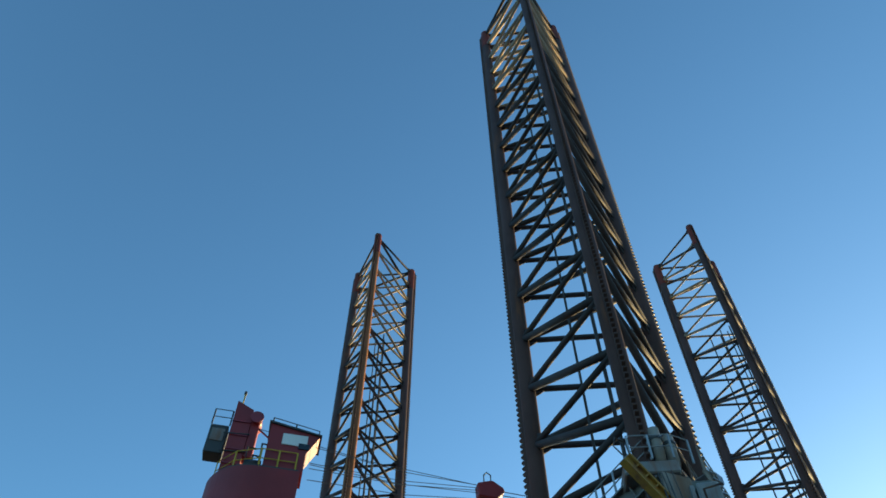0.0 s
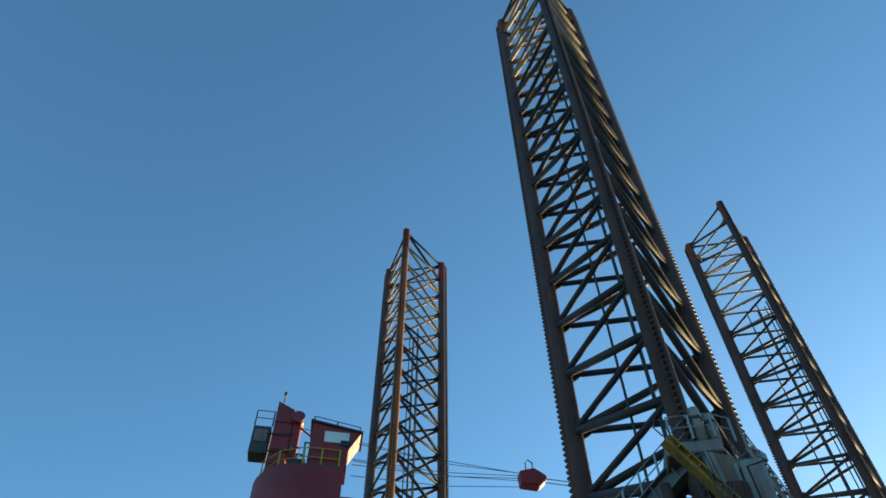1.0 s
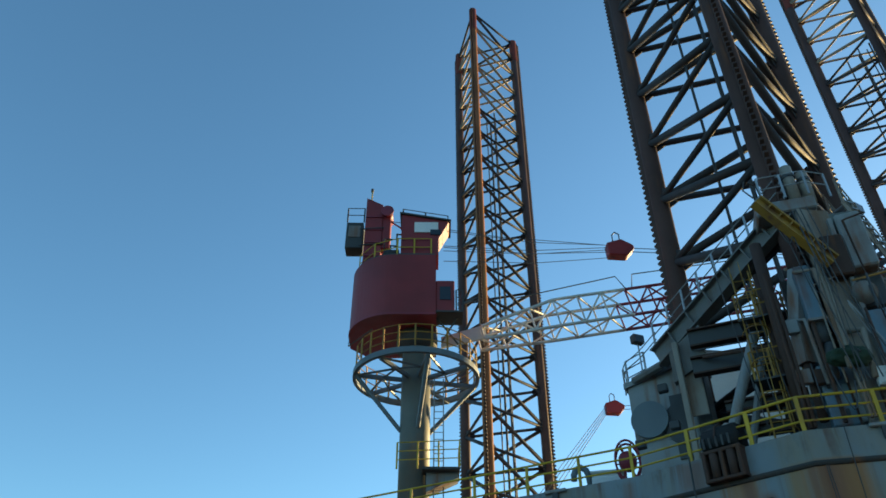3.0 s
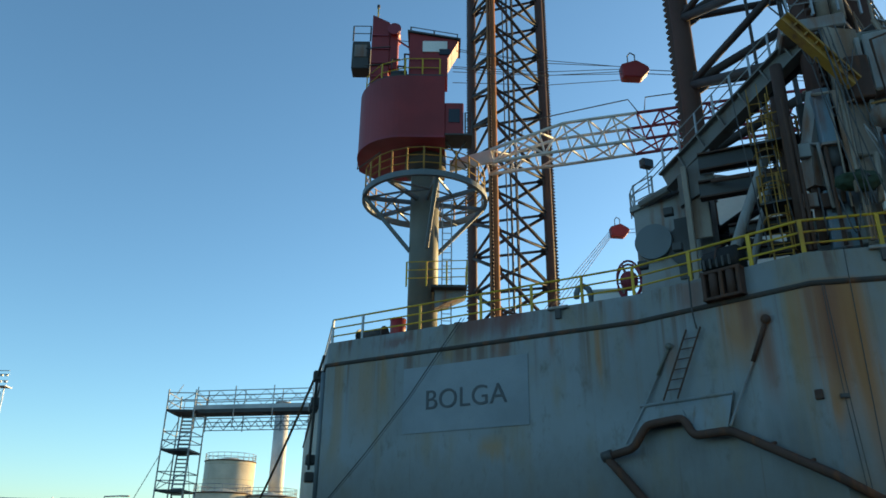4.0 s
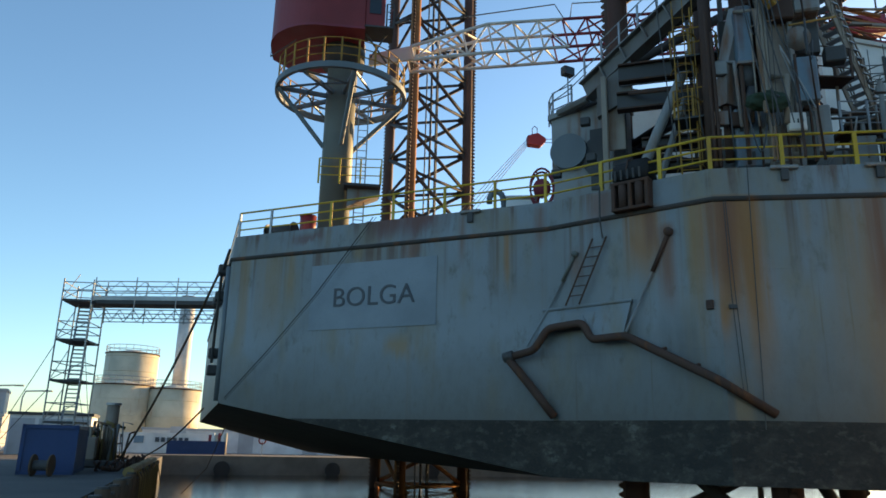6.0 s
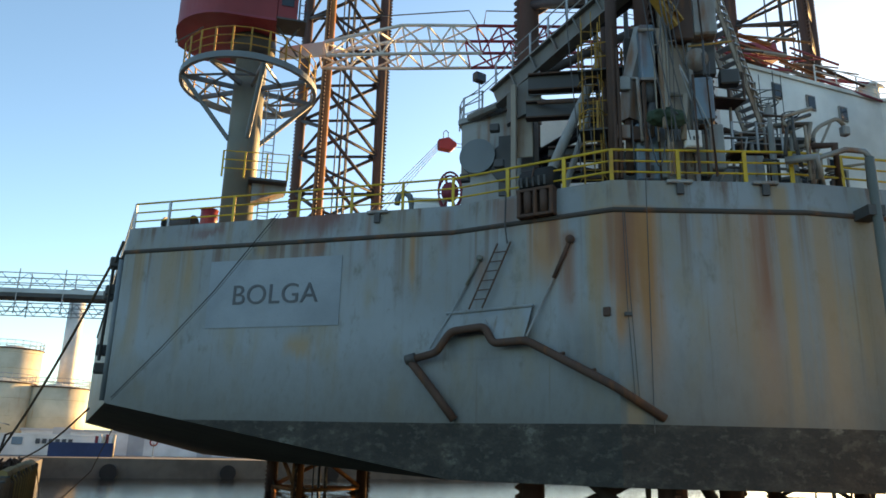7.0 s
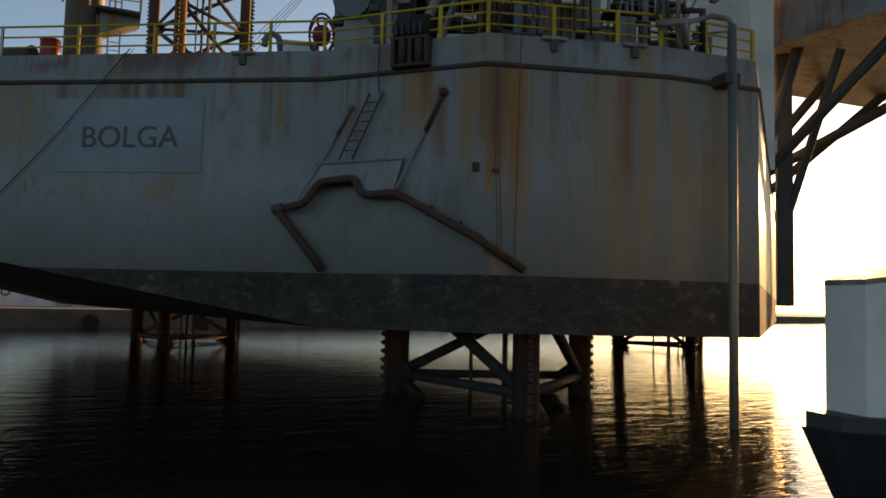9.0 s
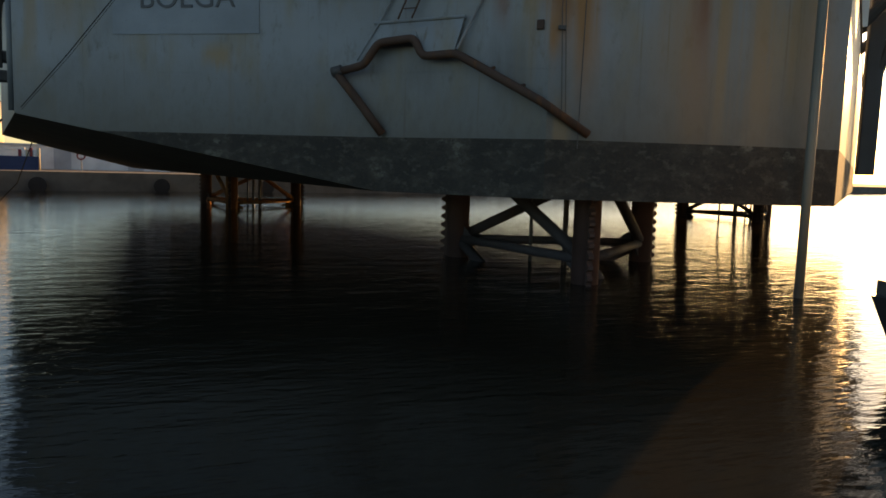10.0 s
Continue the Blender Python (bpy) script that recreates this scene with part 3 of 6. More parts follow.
rail_r = thing("ring_railing", (PX, PY, 18.7), "yellow tubular handrail round the crane ring walkway", "railing")
railing("", arc((PX, PY), 2.74, 0, 360, 24, 18.78)[:-1], 1.1, M_OLDYELLOW, "", 2, 1.3, 0.025, True, rail_r)
house_plan = [(-0.06, 27.95), (-0.06, 32.0), (-3.2, 32.2), (-4.1, 31.2)] + [(-4.1 + 2.2 - 2.2 * math.cos(radians(a)), 30.2 - 2.25 * math.sin(radians(a))) for a in range(0, 91, 6)]
house_plan = house_plan[::-1]
part("machinery_house", prism(B(), house_plan, 20.85, 24.0), M_RED, crane, "deep red curved machinery house")
part("house_floor", prism(B(), inset(house_plan, -0.03), 20.75, 20.85), M_DARKRED, crane)
# crane upper works
house_rail = thing("house_roof_railing", (-0.3, 27.9, 24.0), "yellow handrail along the crane house roof", "railing")
railing("", [(-0.3, 28.05, 24.0), (-1.9, 28.05, 24.0), (-3.0, 28.5, 24.0), (-3.8, 29.5, 24.0), (-3.95, 30.6, 24.0)], 1.0, M_YELLOW, "", 1, 1.0, 0.025, False, house_rail)
part("roof_edge", prism(B(), inset(house_plan, 0.07), 24.0, 24.12), M_DARK, crane)
upper = part("winch_cab", prism(B(), [(-1.75, 28.15), (0.05, 28.15), (0.05, 29.4), (-1.75, 29.4)], 24.12, [26.55, 26.3, 26.3, 26.55]), M_RED, crane, "red winch cab with a pale window")
bm = B()
v = [bm.verts.new(p) for p in [(0.05, 28.15, 25.1), (0.05, 29.3, 25.1), (0.05, 29.3, 26.28), (0.05, 28.15, 26.28), (0.55, 28.15, 26.1), (0.55, 29.3, 26.1)]]
bm.faces.new((v[0], v[4], v[3]))
bm.faces.new((v[1], v[2], v[5]))
bm.faces.new((v[0], v[1], v[5], v[4]))
bm.faces.new((v[4], v[5], v[2], v[3]))
bm.faces.new((v[0], v[3], v[2], v[1]))
part("cab_nose", bm, M_RED, upper)
# white paint here draws the bright reflection on the pane
part("window", box(B(), (-0.55, 28.13, 25.75), (1.15, 0.05, 0.6)), M_WHITE, upper, "window with its reflection painted white")
part("window", box(B(), (-0.1, 28.12, 25.45), (0.5, 0.05, 0.3)), M_GLASS, upper)
part("roof_lip", prism(B(), [(-1.85, 28.05), (0.65, 28.05), (0.65, 29.5), (-1.85, 29.5)], [26.56, 26.12, 26.12, 26.56], [26.66, 26.2, 26.2, 26.66]), M_DARK, upper)
railing("", [(-1.7, 28.2, 26.63), (0.5, 28.2, 26.22), (0.5, 29.4, 26.22)], 0.3, M_DARK, "", 0, 0.9, 0.022, False, thing("cab_roof_rail", (-1.7, 28.2, 26.45), "low dark rail on the winch cab roof", "railing"))
gantry = part("gantry_post", prism(B(), [(-3.65, 29.2), (-2.8, 29.2), (-2.8, 30.1), (-3.65, 30.1)], 24.1, [28.45, 28.0, 28.0, 28.45]), M_RED, crane, "red gantry post")
part("sheave_drum", tube(B(), (-2.55, 29.0, 27.45), (-2.55, 30.0, 27.45), 0.27, 16), M_RED, gantry, "", True)
part("sheave_cheek", tube(B(), (-2.55, 28.96, 27.45), (-2.55, 29.0, 27.45), 0.33, 16), M_DARKRED, gantry)
part("sheave_column", box(B(), (-2.58, 29.5, 26.3), (0.42, 0.6, 2.1), 0, 0.04), M_RED, gantry)
for k_ in range(4):
    part("gantry_rib", box(B(), (-3.22, 29.17, 24.8 + 0.8 * k_), (0.86, 0.05, 0.06)), M_DARKRED, gantry)
for x_, z_ in ((-2.6, 25.6), (-2.3, 25.2), (-2.0, 25.9)):
    part("roof_pipe", poly_tube(B(), [(x_, 28.9, 24.1), (x_, 28.9, z_), (x_ + 0.35, 29.1, z_ + 0.1)], 0.05, 7), M_DARK, crane)
part("roof_winch", tube(B(), (-2.6, 28.7, 24.45), (-1.85, 28.7, 24.45), 0.3, 14), M_DARK, crane, "dark winch drum on the house roof", True)
for z_ in (25.4, 26.4):
    part("gantry_rung", tube(B(), (-3.9, 29.15, z_), (-2.7, 29.15, z_ + 0.1), 0.035, 6), M_DARK, crane)
part("gantry_stay", tube(B(), (-2.9, 29.3, 27.4), (-1.6, 29.3, 26.4), 0.05, 6), M_RED, crane)
part("cabinet_frame", box(B(), (-4.2, 29.9, 26.3), (0.85, 0.8, 1.6), 0, 0.03), M_DARK, crane, "dark open steel cabinet")
part("cabinet_wall", box(B(), (-4.2, 29.48, 26.5), (0.6, 0.04, 0.7)), M_GREY, crane)
part("mast", tube(B(), (-3.45, 29.6, 28.3), (-3.45, 29.6, 29.2), 0.04, 6), M_YELLOW, crane, "slim mast with a lamp")
part("mast_lamp", box(B(), (-3.45, 29.6, 29.3), (0.14, 0.14, 0.22), 0, 0.03), M_DARK, crane)
railing("", [(-4.6, 29.5, 27.1), (-3.75, 29.5, 27.1)], 0.9, M_DARK, "", 1, 0.8, 0.022, False, thing("cabinet_rail", (-4.6, 29.5, 27.1), "dark guard rail above the crane cabinet", "railing"))
opc = part("operator_cab", box(B(), (0.36, 28.6, 21.75), (0.85, 1.2, 1.7), 0, 0.04), M_RED, crane, "red operator cab")
part("cab_window", box(B(), (0.36, 27.985, 21.9), (0.5, 0.03, 0.7)), M_GLASS, opc)
part("cab_step", box(B(), (0.55, 28.4, 20.85), (1.2, 1.2, 0.08)), M_DARK, crane)
for x0, z0, x1, z1 in ((-0.1, 20.9, 0.95, 19.6), (0.95, 20.9, 0.2, 19.7), (1.1, 20.9, 1.1, 22.2)):
    part("cab_bracket", tube(B(), (x0, 28.3, z0), (x1, 28.6, z1), 0.045, 6), M_DARK, crane)
railing("", [(0.85, 27.9, 20.9), (1.15, 27.9, 20.9), (1.15, 29.0, 20.9)], 1.1, M_DARK, "", 2, 0.6, 0.02, False, thing("cab_step_rail", (0.85, 27.9, 20.9), "dark rail round the operator cab step", "railing"))
part("house_frame", poly_tube(B(), [(-4.1, 30.2, 21.0), (-4.1, 30.2, 20.35), (-2.9, 28.6, 20.35)], 0.03, 5), M_DARK, crane)
# landing on the pedestal
landing = thing("pedestal_landing", (0.1, 29.4, 14.1), "grey grating landing with rails on the crane pedestal", "landing")
part("grating", box(B(), (0.2, 29.6, 14.15), (1.5, 1.6, 0.1)), M_DARK, landing)
part("bracket", prism(B(), [(-0.4, 29.2), (0.9, 29.2), (0.9, 30), (-0.4, 30)], [13.3, 13.9, 13.9, 13.3], 14.1), M_GREY, landing)
railing("", [(-1.6, 29.1, 14.2), (0.95, 28.8, 14.2), (0.95, 30.3, 14.2)], 1.1, M_YELLOW, "", 2, 0.8, 0.022, False, landing)
ladder("pedestal_ladder", (0.1, 29.55, DECK), (0.1, 29.55, 18.4), 0.4, M_GALV, "steel ladder up the crane pedestal", 0.3, (1, 0, 0))

# boom
BA, BT = Vector((0.8, 30.4, 20.35)), Vector((27.3, 32.4, 26.1))
boom = part("boom_heel", prism(B(), [(0.2, 30.0), (2.3, 30.1), (2.3, 30.25), (0.2, 30.15)], [20.2, 20.8, 20.8, 20.2], [20.75, 21.5, 21.5, 20.75]), M_BOOM, crane, "off-white boom heel plates")
axis = (BT - BA).normalized()
wide = axis.cross(Vector((0, 0, 1))).normalized()
tall = wide.cross(axis)
LEN = (BT - BA).length


def boom_corner(s, i):
    full = min(1.0, 0.25 + s / 7.0) * (1.0 if s < LEN - 5 else max(0.3, (LEN - s) / 5))
    sy, sz = ((-1, 0), (1, 0), (1, 1), (-1, 1))[i]
    return BA + axis * s + wide * 0.75 * sy * (0.6 + 0.4 * full) + tall * 1.45 * sz * full


cuts = [1.4 + 1.25 * i for i in range(int((LEN - 1.4) / 1.25) + 1)]
for s0, s1 in zip(cuts, cuts[1:]):
    mat = M_BOOM if s1 < 9.2 else M_DARKRED
    for i in range(4):
        part("boom_chord", tube(B(), boom_corner(s0, i), boom_corner(s1, i), 0.085, 6), mat, crane)
        j = (i + 1) % 4
        a, b = (i, j) if round(s0 / 1.25) % 2 else (j, i)
        part("boom_lacing", tube(B(), boom_corner(s0, a), boom_corner(s1, b), 0.05, 5), mat, crane)
        if i in (1, 3):
            part("boom_lacing", tube(B(), boom_corner(s0, i), boom_corner(s0, j), 0.045, 5), mat, crane)
for s0, s1 in ((3.0, 9.0), (9.3, 16.0)):
    part("boom_rail", poly_tube(B(), [boom_corner(s0, 2), boom_corner(s0 + 0.3, 2) + tall * 0.8, boom_corner(s1 - 0.3, 2) + tall * 0.8, boom_corner(s1, 2)], 0.03, 5), M_DARK, crane)
part("boom_head", box(B(), BT - axis * 0.9 + tall * 0.3, (3.2, 0.9, 1.1), bevel=0.12, tilt=Matrix((axis, wide, tall)).transposed().to_4x4()), M_DARKRED, crane, "red boom head")


def block_body(name, c, s, label):
    """A hanging wire block: a six-sided red casing with a hoop."""
    bm = B()
    prof = [(-0.55, -0.45), (0.35, -0.5), (0.75, -0.05), (0.7, 0.15), (0.15, 0.5), (-0.6, 0.25)]
    va = [bm.verts.new((c[0] + x * s, c[1] - 0.28 * s, c[2] + z * s)) for x, z in prof]
    vb = [bm.verts.new((c[0] + x * s, c[1] + 0.28 * s, c[2] + z * s)) for x, z in prof]
    bm.faces.new(va)
    bm.faces.new(vb[::-1])
    for i in range(6):
        bm.faces.new((va[i], vb[i], vb[(i + 1) % 6], va[(i + 1) % 6]))
    bmesh.ops.recalc_face_normals(bm, faces=bm.faces)
    bmesh.ops.bevel(bm, geom=list(bm.edges), offset=0.05 * s, segments=1, affect="EDGES")
    t = thing(name, c, label, "wire block", "boom wire blocks")
    part("casing", bm, M_RED, t)
    part("hoop", poly_tube(B(), [(c[0] - 0.2 * s, c[1], c[2] + 0.35 * s), (c[0] - 0.2 * s, c[1], c[2] + 0.9 * s), (c[0] - 0.05 * s, c[1], c[2] + 1.08 * s), (c[0] + 0.15 * s, c[1], c[2] + 0.95 * s), (c[0] + 0.15 * s, c[1], c[2] + 0.4 * s)], 0.035 * s, 6), M_DARK, t)
    return t


blk = Vector(high(17.0, 34.85, 33.5))
block_body("wire_block", blk, 1.1, "red steel bridle block hanging in the crane wires")
wires = thing("crane_wires", (-1.5, 29.4, 25.5), "dark steel wire ropes running to the bridle block", "wire rope")
for i, (a, b) in enumerate((((0.3, 28.6, 25.9), (-0.4, 0.3)), ((0.3, 29.3, 25.5), (-0.4, 0.15)), ((0.3, 29.3, 25.2), (-0.4, 0.0)), ((0.3, 28.6, 24.9), (-0.3, -0.15)), ((-2.7, 29.6, 27.3), (-0.4, 0.28)), ((0.3, 28.9, 24.3), (-0.2, -0.5)))):
    e = blk + Vector((b[0], 0, b[1]))
    m = (Vector(a) + e) / 2 - Vector((0, 0, 0.25))
    part("wire", poly_tube(B(), [a, m, e], 0.018, 5), M_DARK, wires)
for dz in (-0.12, 0.12):
    part("wire", tube(B(), blk + Vector((0.6, 0, dz)), BT + Vector((0, 0, 0.8 + dz)), 0.025, 5), M_DARK, wires)
blk2 = Vector(high(14.55, 23.15, 46.0))
block_body("wire_block", blk2, 0.95, "red steel hook block in wires beyond the deck")
far_wires = thing("far_wires", (6, 46, 20), "thin wire ropes slanting down to the far deck", "wire rope")
for i in range(4):
    part("wire", tube(B(), blk2 + Vector((-0.4, 0, 0.2 - 0.15 * i)), (0.6 + 0.55 * i, 47.2, DECK), 0.02, 5), M_DARK, far_wires)
for dz in (-0.1, 0.15):
    part("wire", tube(B(), blk2 + Vector((0.5, 0, dz)), (19.0, 40.0, 22.0 + dz), 0.02, 5), M_DARK, far_wires)

# ---------------------------------------------------------------- jacking house round the near leg
jack = thing("jacking_house", (12, 21, DECK), "weathered grey jacking house built round the near leg", "jacking house")
lp = [(7.38, 25.96), (9.4, 24.7), (10.6, 26.0), (8.4, 27.7)]
left_case = part("left_case", prism(B(), lp, DECK, [16.3, 16.85, 16.85, 16.3]), M_GREY, jack, "grey plated case")
part("top_flange", prism(B(), inset(lp, 0.12), [16.25, 16.8, 16.8, 16.25], [16.45, 17.0, 17.0, 16.45]), M_GREY, left_case)
u = (Vector(lp[1]) - Vector(lp[0])).normalized()
nrm = Vector((u.y, -u.x, 0))


def face_pt(s, z, off=0.0):
    p = Vector(lp[0]) + u * s
    return Vector((p.x, p.y, z)) + nrm * off


part("round_cover", tube(B(), face_pt(0.7, 14.8, -0.02), face_pt(0.7, 14.8, 0.28), 0.7, 28), M_RING, left_case, "round bolted cover")
# dark panel proud of the face, painting the shade of a recess
part("recess_shade", box(B(), face_pt(1.95, 14.4, 0.03), (0.9, 0.1, 2.4), math.degrees(math.atan2(u.y, u.x))), M_DARK, left_case)
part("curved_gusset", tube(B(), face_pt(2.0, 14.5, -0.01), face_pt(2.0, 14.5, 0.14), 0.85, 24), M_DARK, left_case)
part("stanchion", tube(B(), face_pt(2.35, DECK, 0.25), face_pt(2.35, 17.0, 0.25), 0.2, 12), M_GREY, jack, "", True)
# dark box put in for the shaded void beside the case
part("void_shade", box(B(), polar(21.5, 25.8, 13.9), (0.5, 0.8, 4.6), -35, 0.04), M_DARK, jack)
part("wing_plate", box(B(), high(20.9, 23.9, 25.0), (0.75, 0.06, 2.0), -28, 0.02), M_SCUFF, jack)
part("girder_bracket", prism(B(), [polar(19.6, 25.0), polar(22.4, 24.6), polar(22.5, 24.9), polar(19.7, 25.3)], [15.4, 15.9, 15.9, 15.4], [16.6, 17.3, 17.3, 16.6]), M_GIRDER, jack)
part("case_column", box(B(), polar(20.2, 24.75, 14.2), (0.2, 0.25, 5.2), -30, 0.03), M_SCUFF, jack, "scuffed brownish grey column")
for az_, el_ in ((16.2, 20.4), (18.6, 24.2), (19.0, 21.5)):
    part("case_lug", box(B(), high(az_, el_, 25.1), (0.35, 0.25, 0.3), -30, 0.03), M_DARK, left_case)
GA, GB = Vector((8.4, 24.8, 17.0)), Vector((11.85, 19.1, 19.68))


def girder(a, b, depth, width, material):
    d = (b - a)
    x = d.normalized()
    y = x.cross(Vector((0, 0, 1))).normalized()
    z = y.cross(x)
    r = Matrix((x, y, -z if z.z < 0 else z)).transposed().to_4x4()
    bm = B()
    m = (a + b) / 2
    zz = Vector(r.col[2][:3])
    box(bm, m, (d.length, 0.06, depth), tilt=r)
    box(bm, m + zz * depth / 2, (d.length, width, 0.07), tilt=r)
    box(bm, m - zz * depth / 2, (d.length, width, 0.07), tilt=r)
    for i in range(1, 7):
        box(bm, a.lerp(b, i / 7), (0.05, width * 0.9, depth), tilt=r)
    return bm


part("sloping_girder", girder(GA, GB, 0.75, 0.45, M_GIRDER), M_GIRDER, jack, "sloping grey plate girder")
part("girder_knee", tube(B(), (7.6, 25.75, 16.5), GA + Vector((0.05, -0.05, -0.3)), 0.16, 8), M_GIRDER, jack)
stair = thing("jack_stair", GA, "grey open stair with handrails climbing the sloping girder", "stair")
for i in range(22):
    p = GA.lerp(GB, (i + 0.5) / 22) + Vector((0.35, 0.35, 0.55))
    part("tread", box(B(), p, (0.75, 0.26, 0.04), 34), M_GALV, stair)
for off in (Vector((-0.05, -0.1, 0.4)), Vector((0.75, 0.65, 0.4))):
    railing("", [GA + off, GB + off], 1.05, M_GALV, "", 1, 0.85, 0.024, False, stair)
platform_rail = thing("case_top_railing", (7.0, 26.2, 16.9), "grey bent handrail on the jack case top", "railing")
railing("", [(7.55, 26.9, 16.45), (7.5, 26.15, 16.45), (8.1, 25.6, 16.6)], 1.1, M_GALV, "", 2, 0.7, 0.024, False, platform_rail)
for k_ in range(2):
    part("bent_rail", poly_tube(B(), bends([(7.42 + 0.1 * k_, 26.3, 16.5), (7.3, 26.0, 17.0 + 0.3 * k_), (7.9, 25.5, 17.35 + 0.3 * k_), (8.5, 24.9, 17.9 + 0.3 * k_)], 0.25), 0.022, 6), M_GALV, platform_rail)

def floodlight(c, turn, label="dark floodlight on a bracket"):
    f = thing("floodlight", c, label, "floodlight", "rig floodlights")
    part("lamp_body", box(B(), Vector(c) + Vector((0, 0, 0.28)), (0.5, 0.3, 0.38), turn, 0.04), M_DARK, f)
    part("lens", box(B(), Vector(c) + Vector((0.16 * math.sin(radians(turn)), -0.16 * math.cos(radians(turn)), 0.26)), (0.42, 0.02, 0.3), turn), M_GLASS, f)
    part("bracket", tube(B(), c, Vector(c) + Vector((0, 0, 0.15)), 0.03, 6), M_DARK, f)
    return f


floodlight((7.9, 25.4, 17.85), 20)
part("lamp_pole", tube(B(), (7.9, 25.4, 16.6), (7.9, 25.4, 17.85), 0.03, 6), M_GALV, jack)
floodlight(high(36.5, 33.0, 24.2), 30)
fp = high(36.5, 33.0, 24.2)
part("lamp_arm", tube(B(), fp, (fp[0] - 1.6, fp[1] + 0.4, fp[2] - 0.4), 0.04, 6), M_DARK, jack)

# front tower: casings either side of the front chord
def fixed_box(name, az_, el0, el1, d, w, deep, material, label="", bevel=0.04):
    """An upright box on the tower's face between two height angles."""
    a_, b_ = Vector(high(az_, el0, d)), Vector(high(az_, el1, d))
    g = part(name, box(B(), (a_ + b_) / 2, (w, deep, b_.z - a_.z), -az_ + 12, bevel), material, jack, label)
    return g


blue_gear = fixed_box("gearbox", 31.05, 26.7, 30.6, 21.9, 0.44, 0.6, M_BLUE, "pale blue gear casing")
part("gear_flange", box(B(), high(31.05, 26.75, 21.9), (0.54, 0.7, 0.08), -19), M_GREY, blue_gear)
part("motor", tube(B(), high(31.0, 25.3, 21.9), high(31.05, 26.7, 21.9), 0.22, 14), M_DARK, blue_gear, "dark drive motor", True)
part("drive_shaft", poly_tube(B(), [high(31.4, 25.2, 21.8), high(31.1, 24.3, 21.7), high(31.0, 22.9, 21.7)], 0.15, 10), M_DARK, jack, "", True)
fixed_box("lower_casing", 30.75, 19.6, 23.7, 22.3, 0.72, 0.5, M_BLUE, "pale blue lower casing")
fixed_box("lower_casing", 32.6, 19.6, 23.4, 22.4, 0.8, 0.5, M_GREY, "grey lower casing")
fixed_box("lower_casing", 34.5, 19.6, 22.6, 22.7, 0.72, 0.5, M_PEDESTAL, "")
fixed_box("lower_casing", 29.3, 19.6, 21.8, 22.8, 0.9, 0.5, M_GREY, "")
for az_, el_ in ((30.4, 22.6), (31.1, 20.6), (32.3, 22.4), (33.0, 20.9), (34.3, 21.6)):
    part("hinge_plate", box(B(), high(az_, el_, 22.0), (0.09, 0.05, 0.22), -19, 0.01), M_DARK, jack)
for az_ in (31.7, 33.55, 35.2):
    part("casing_seam", box(B(), high(az_, 21.4, 22.1), (0.05, 0.1, 1.6), -20), M_RUST, jack)
part("bent_bracket", poly_tube(B(), [high(30.9, 30.6, 22.3), high(30.3, 28.8, 22.2), high(29.7, 26.6, 22.2), high(29.5, 24.2, 22.2)], 0.3, 4), M_GREY, jack, "bent grey bracket plate")
part("bracket_foot", tube(B(), high(29.5, 24.3, 22.2), high(29.4, 20.3, 22.2), 0.13, 10), M_RUST, jack, "", True)
fixed_box("side_panel", 35.15, 23.6, 26.6, 22.3, 0.62, 0.35, M_BLUE, "pale blue-grey side panel")
fixed_box("side_panel", 35.8, 20.0, 23.2, 22.8, 0.5, 0.4, M_GREY)
fixed_box("upper_panel", 35.6, 29.4, 33.2, 22.6, 0.75, 0.6, M_GREY, "", 0.06)
# dark boxes put in for the shade inside two casing openings
fixed_box("opening_shade", 35.0, 20.4, 23.0, 22.6, 0.36, 0.2, M_DARK, "", 0.02)
fixed_box("opening_shade", 35.3, 26.8, 29.0, 22.9, 0.8, 0.3, M_DARK, "", 0.02)
fixed_box("motor_guard", 37.2, 25.9, 26.9, 23.4, 0.6, 0.4, M_DARK)
part("fan_ring", tube(B(), high(34.9, 28.0, 22.5), high(34.9, 28.0, 22.1), 0.36, 18), M_GREY, jack, "", True)
part("stay_rod", tube(B(), high(33.6, 27.8, 21.6), high(35.6, 23.2, 22.0), 0.02, 5), M_GALV, jack)
part("stay_rod", tube(B(), high(33.6, 27.6, 21.6), high(34.5, 24.6, 22.0), 0.02, 5), M_GALV, jack)
part("guard_rail", tube(B(), high(34.4, 29.0, 21.9), high(37.6, 28.9, 23.2), 0.035, 6), M_OLDYELLOW, jack, "yellow guard rail")
for az_, e0, e1, r_, m_ in ((32.45, 20.0, 32.5, 0.05, M_SCUFF), (32.7, 20.0, 32.5, 0.035, M_SCUFF), (30.75, 20.0, 31.0, 0.06, M_RUST), (28.75, 20.0, 29.5, 0.05, M_RUST), (28.4, 20.0, 31.0, 0.05, M_RUST), (34.55, 20.0, 27.0, 0.04, M_RUST)):
    part("riser_pipe", tube(B(), high(az_, e0, 21.55), high(az_, e1, 21.75), r_, 8), m_, jack)
for az_, el_ in ((29.2, 26.9), (29.0, 23.4), (30.2, 23.2)):
    part("junction_plate", box(B(), high(az_, el_, 21.9), (0.4, 0.2, 0.45), -20, 0.02), M_RUST if el_ < 23.3 else M_GREY, jack)
bm = prism(B(), [(11.85, 18.7), (12.7, 18.45), (12.85, 19.05), (12.0, 19.3)], DECK, [19.4, 19.1, 19.1, 19.4])
part("guide_plate", bm, M_SCUFF, jack, "tall scuffed tan-grey guide plate")
part("guide_rib", box(B(), (11.8, 18.62, 15.4), (0.1, 0.2, 7.2), -14), M_SCUFF, jack)
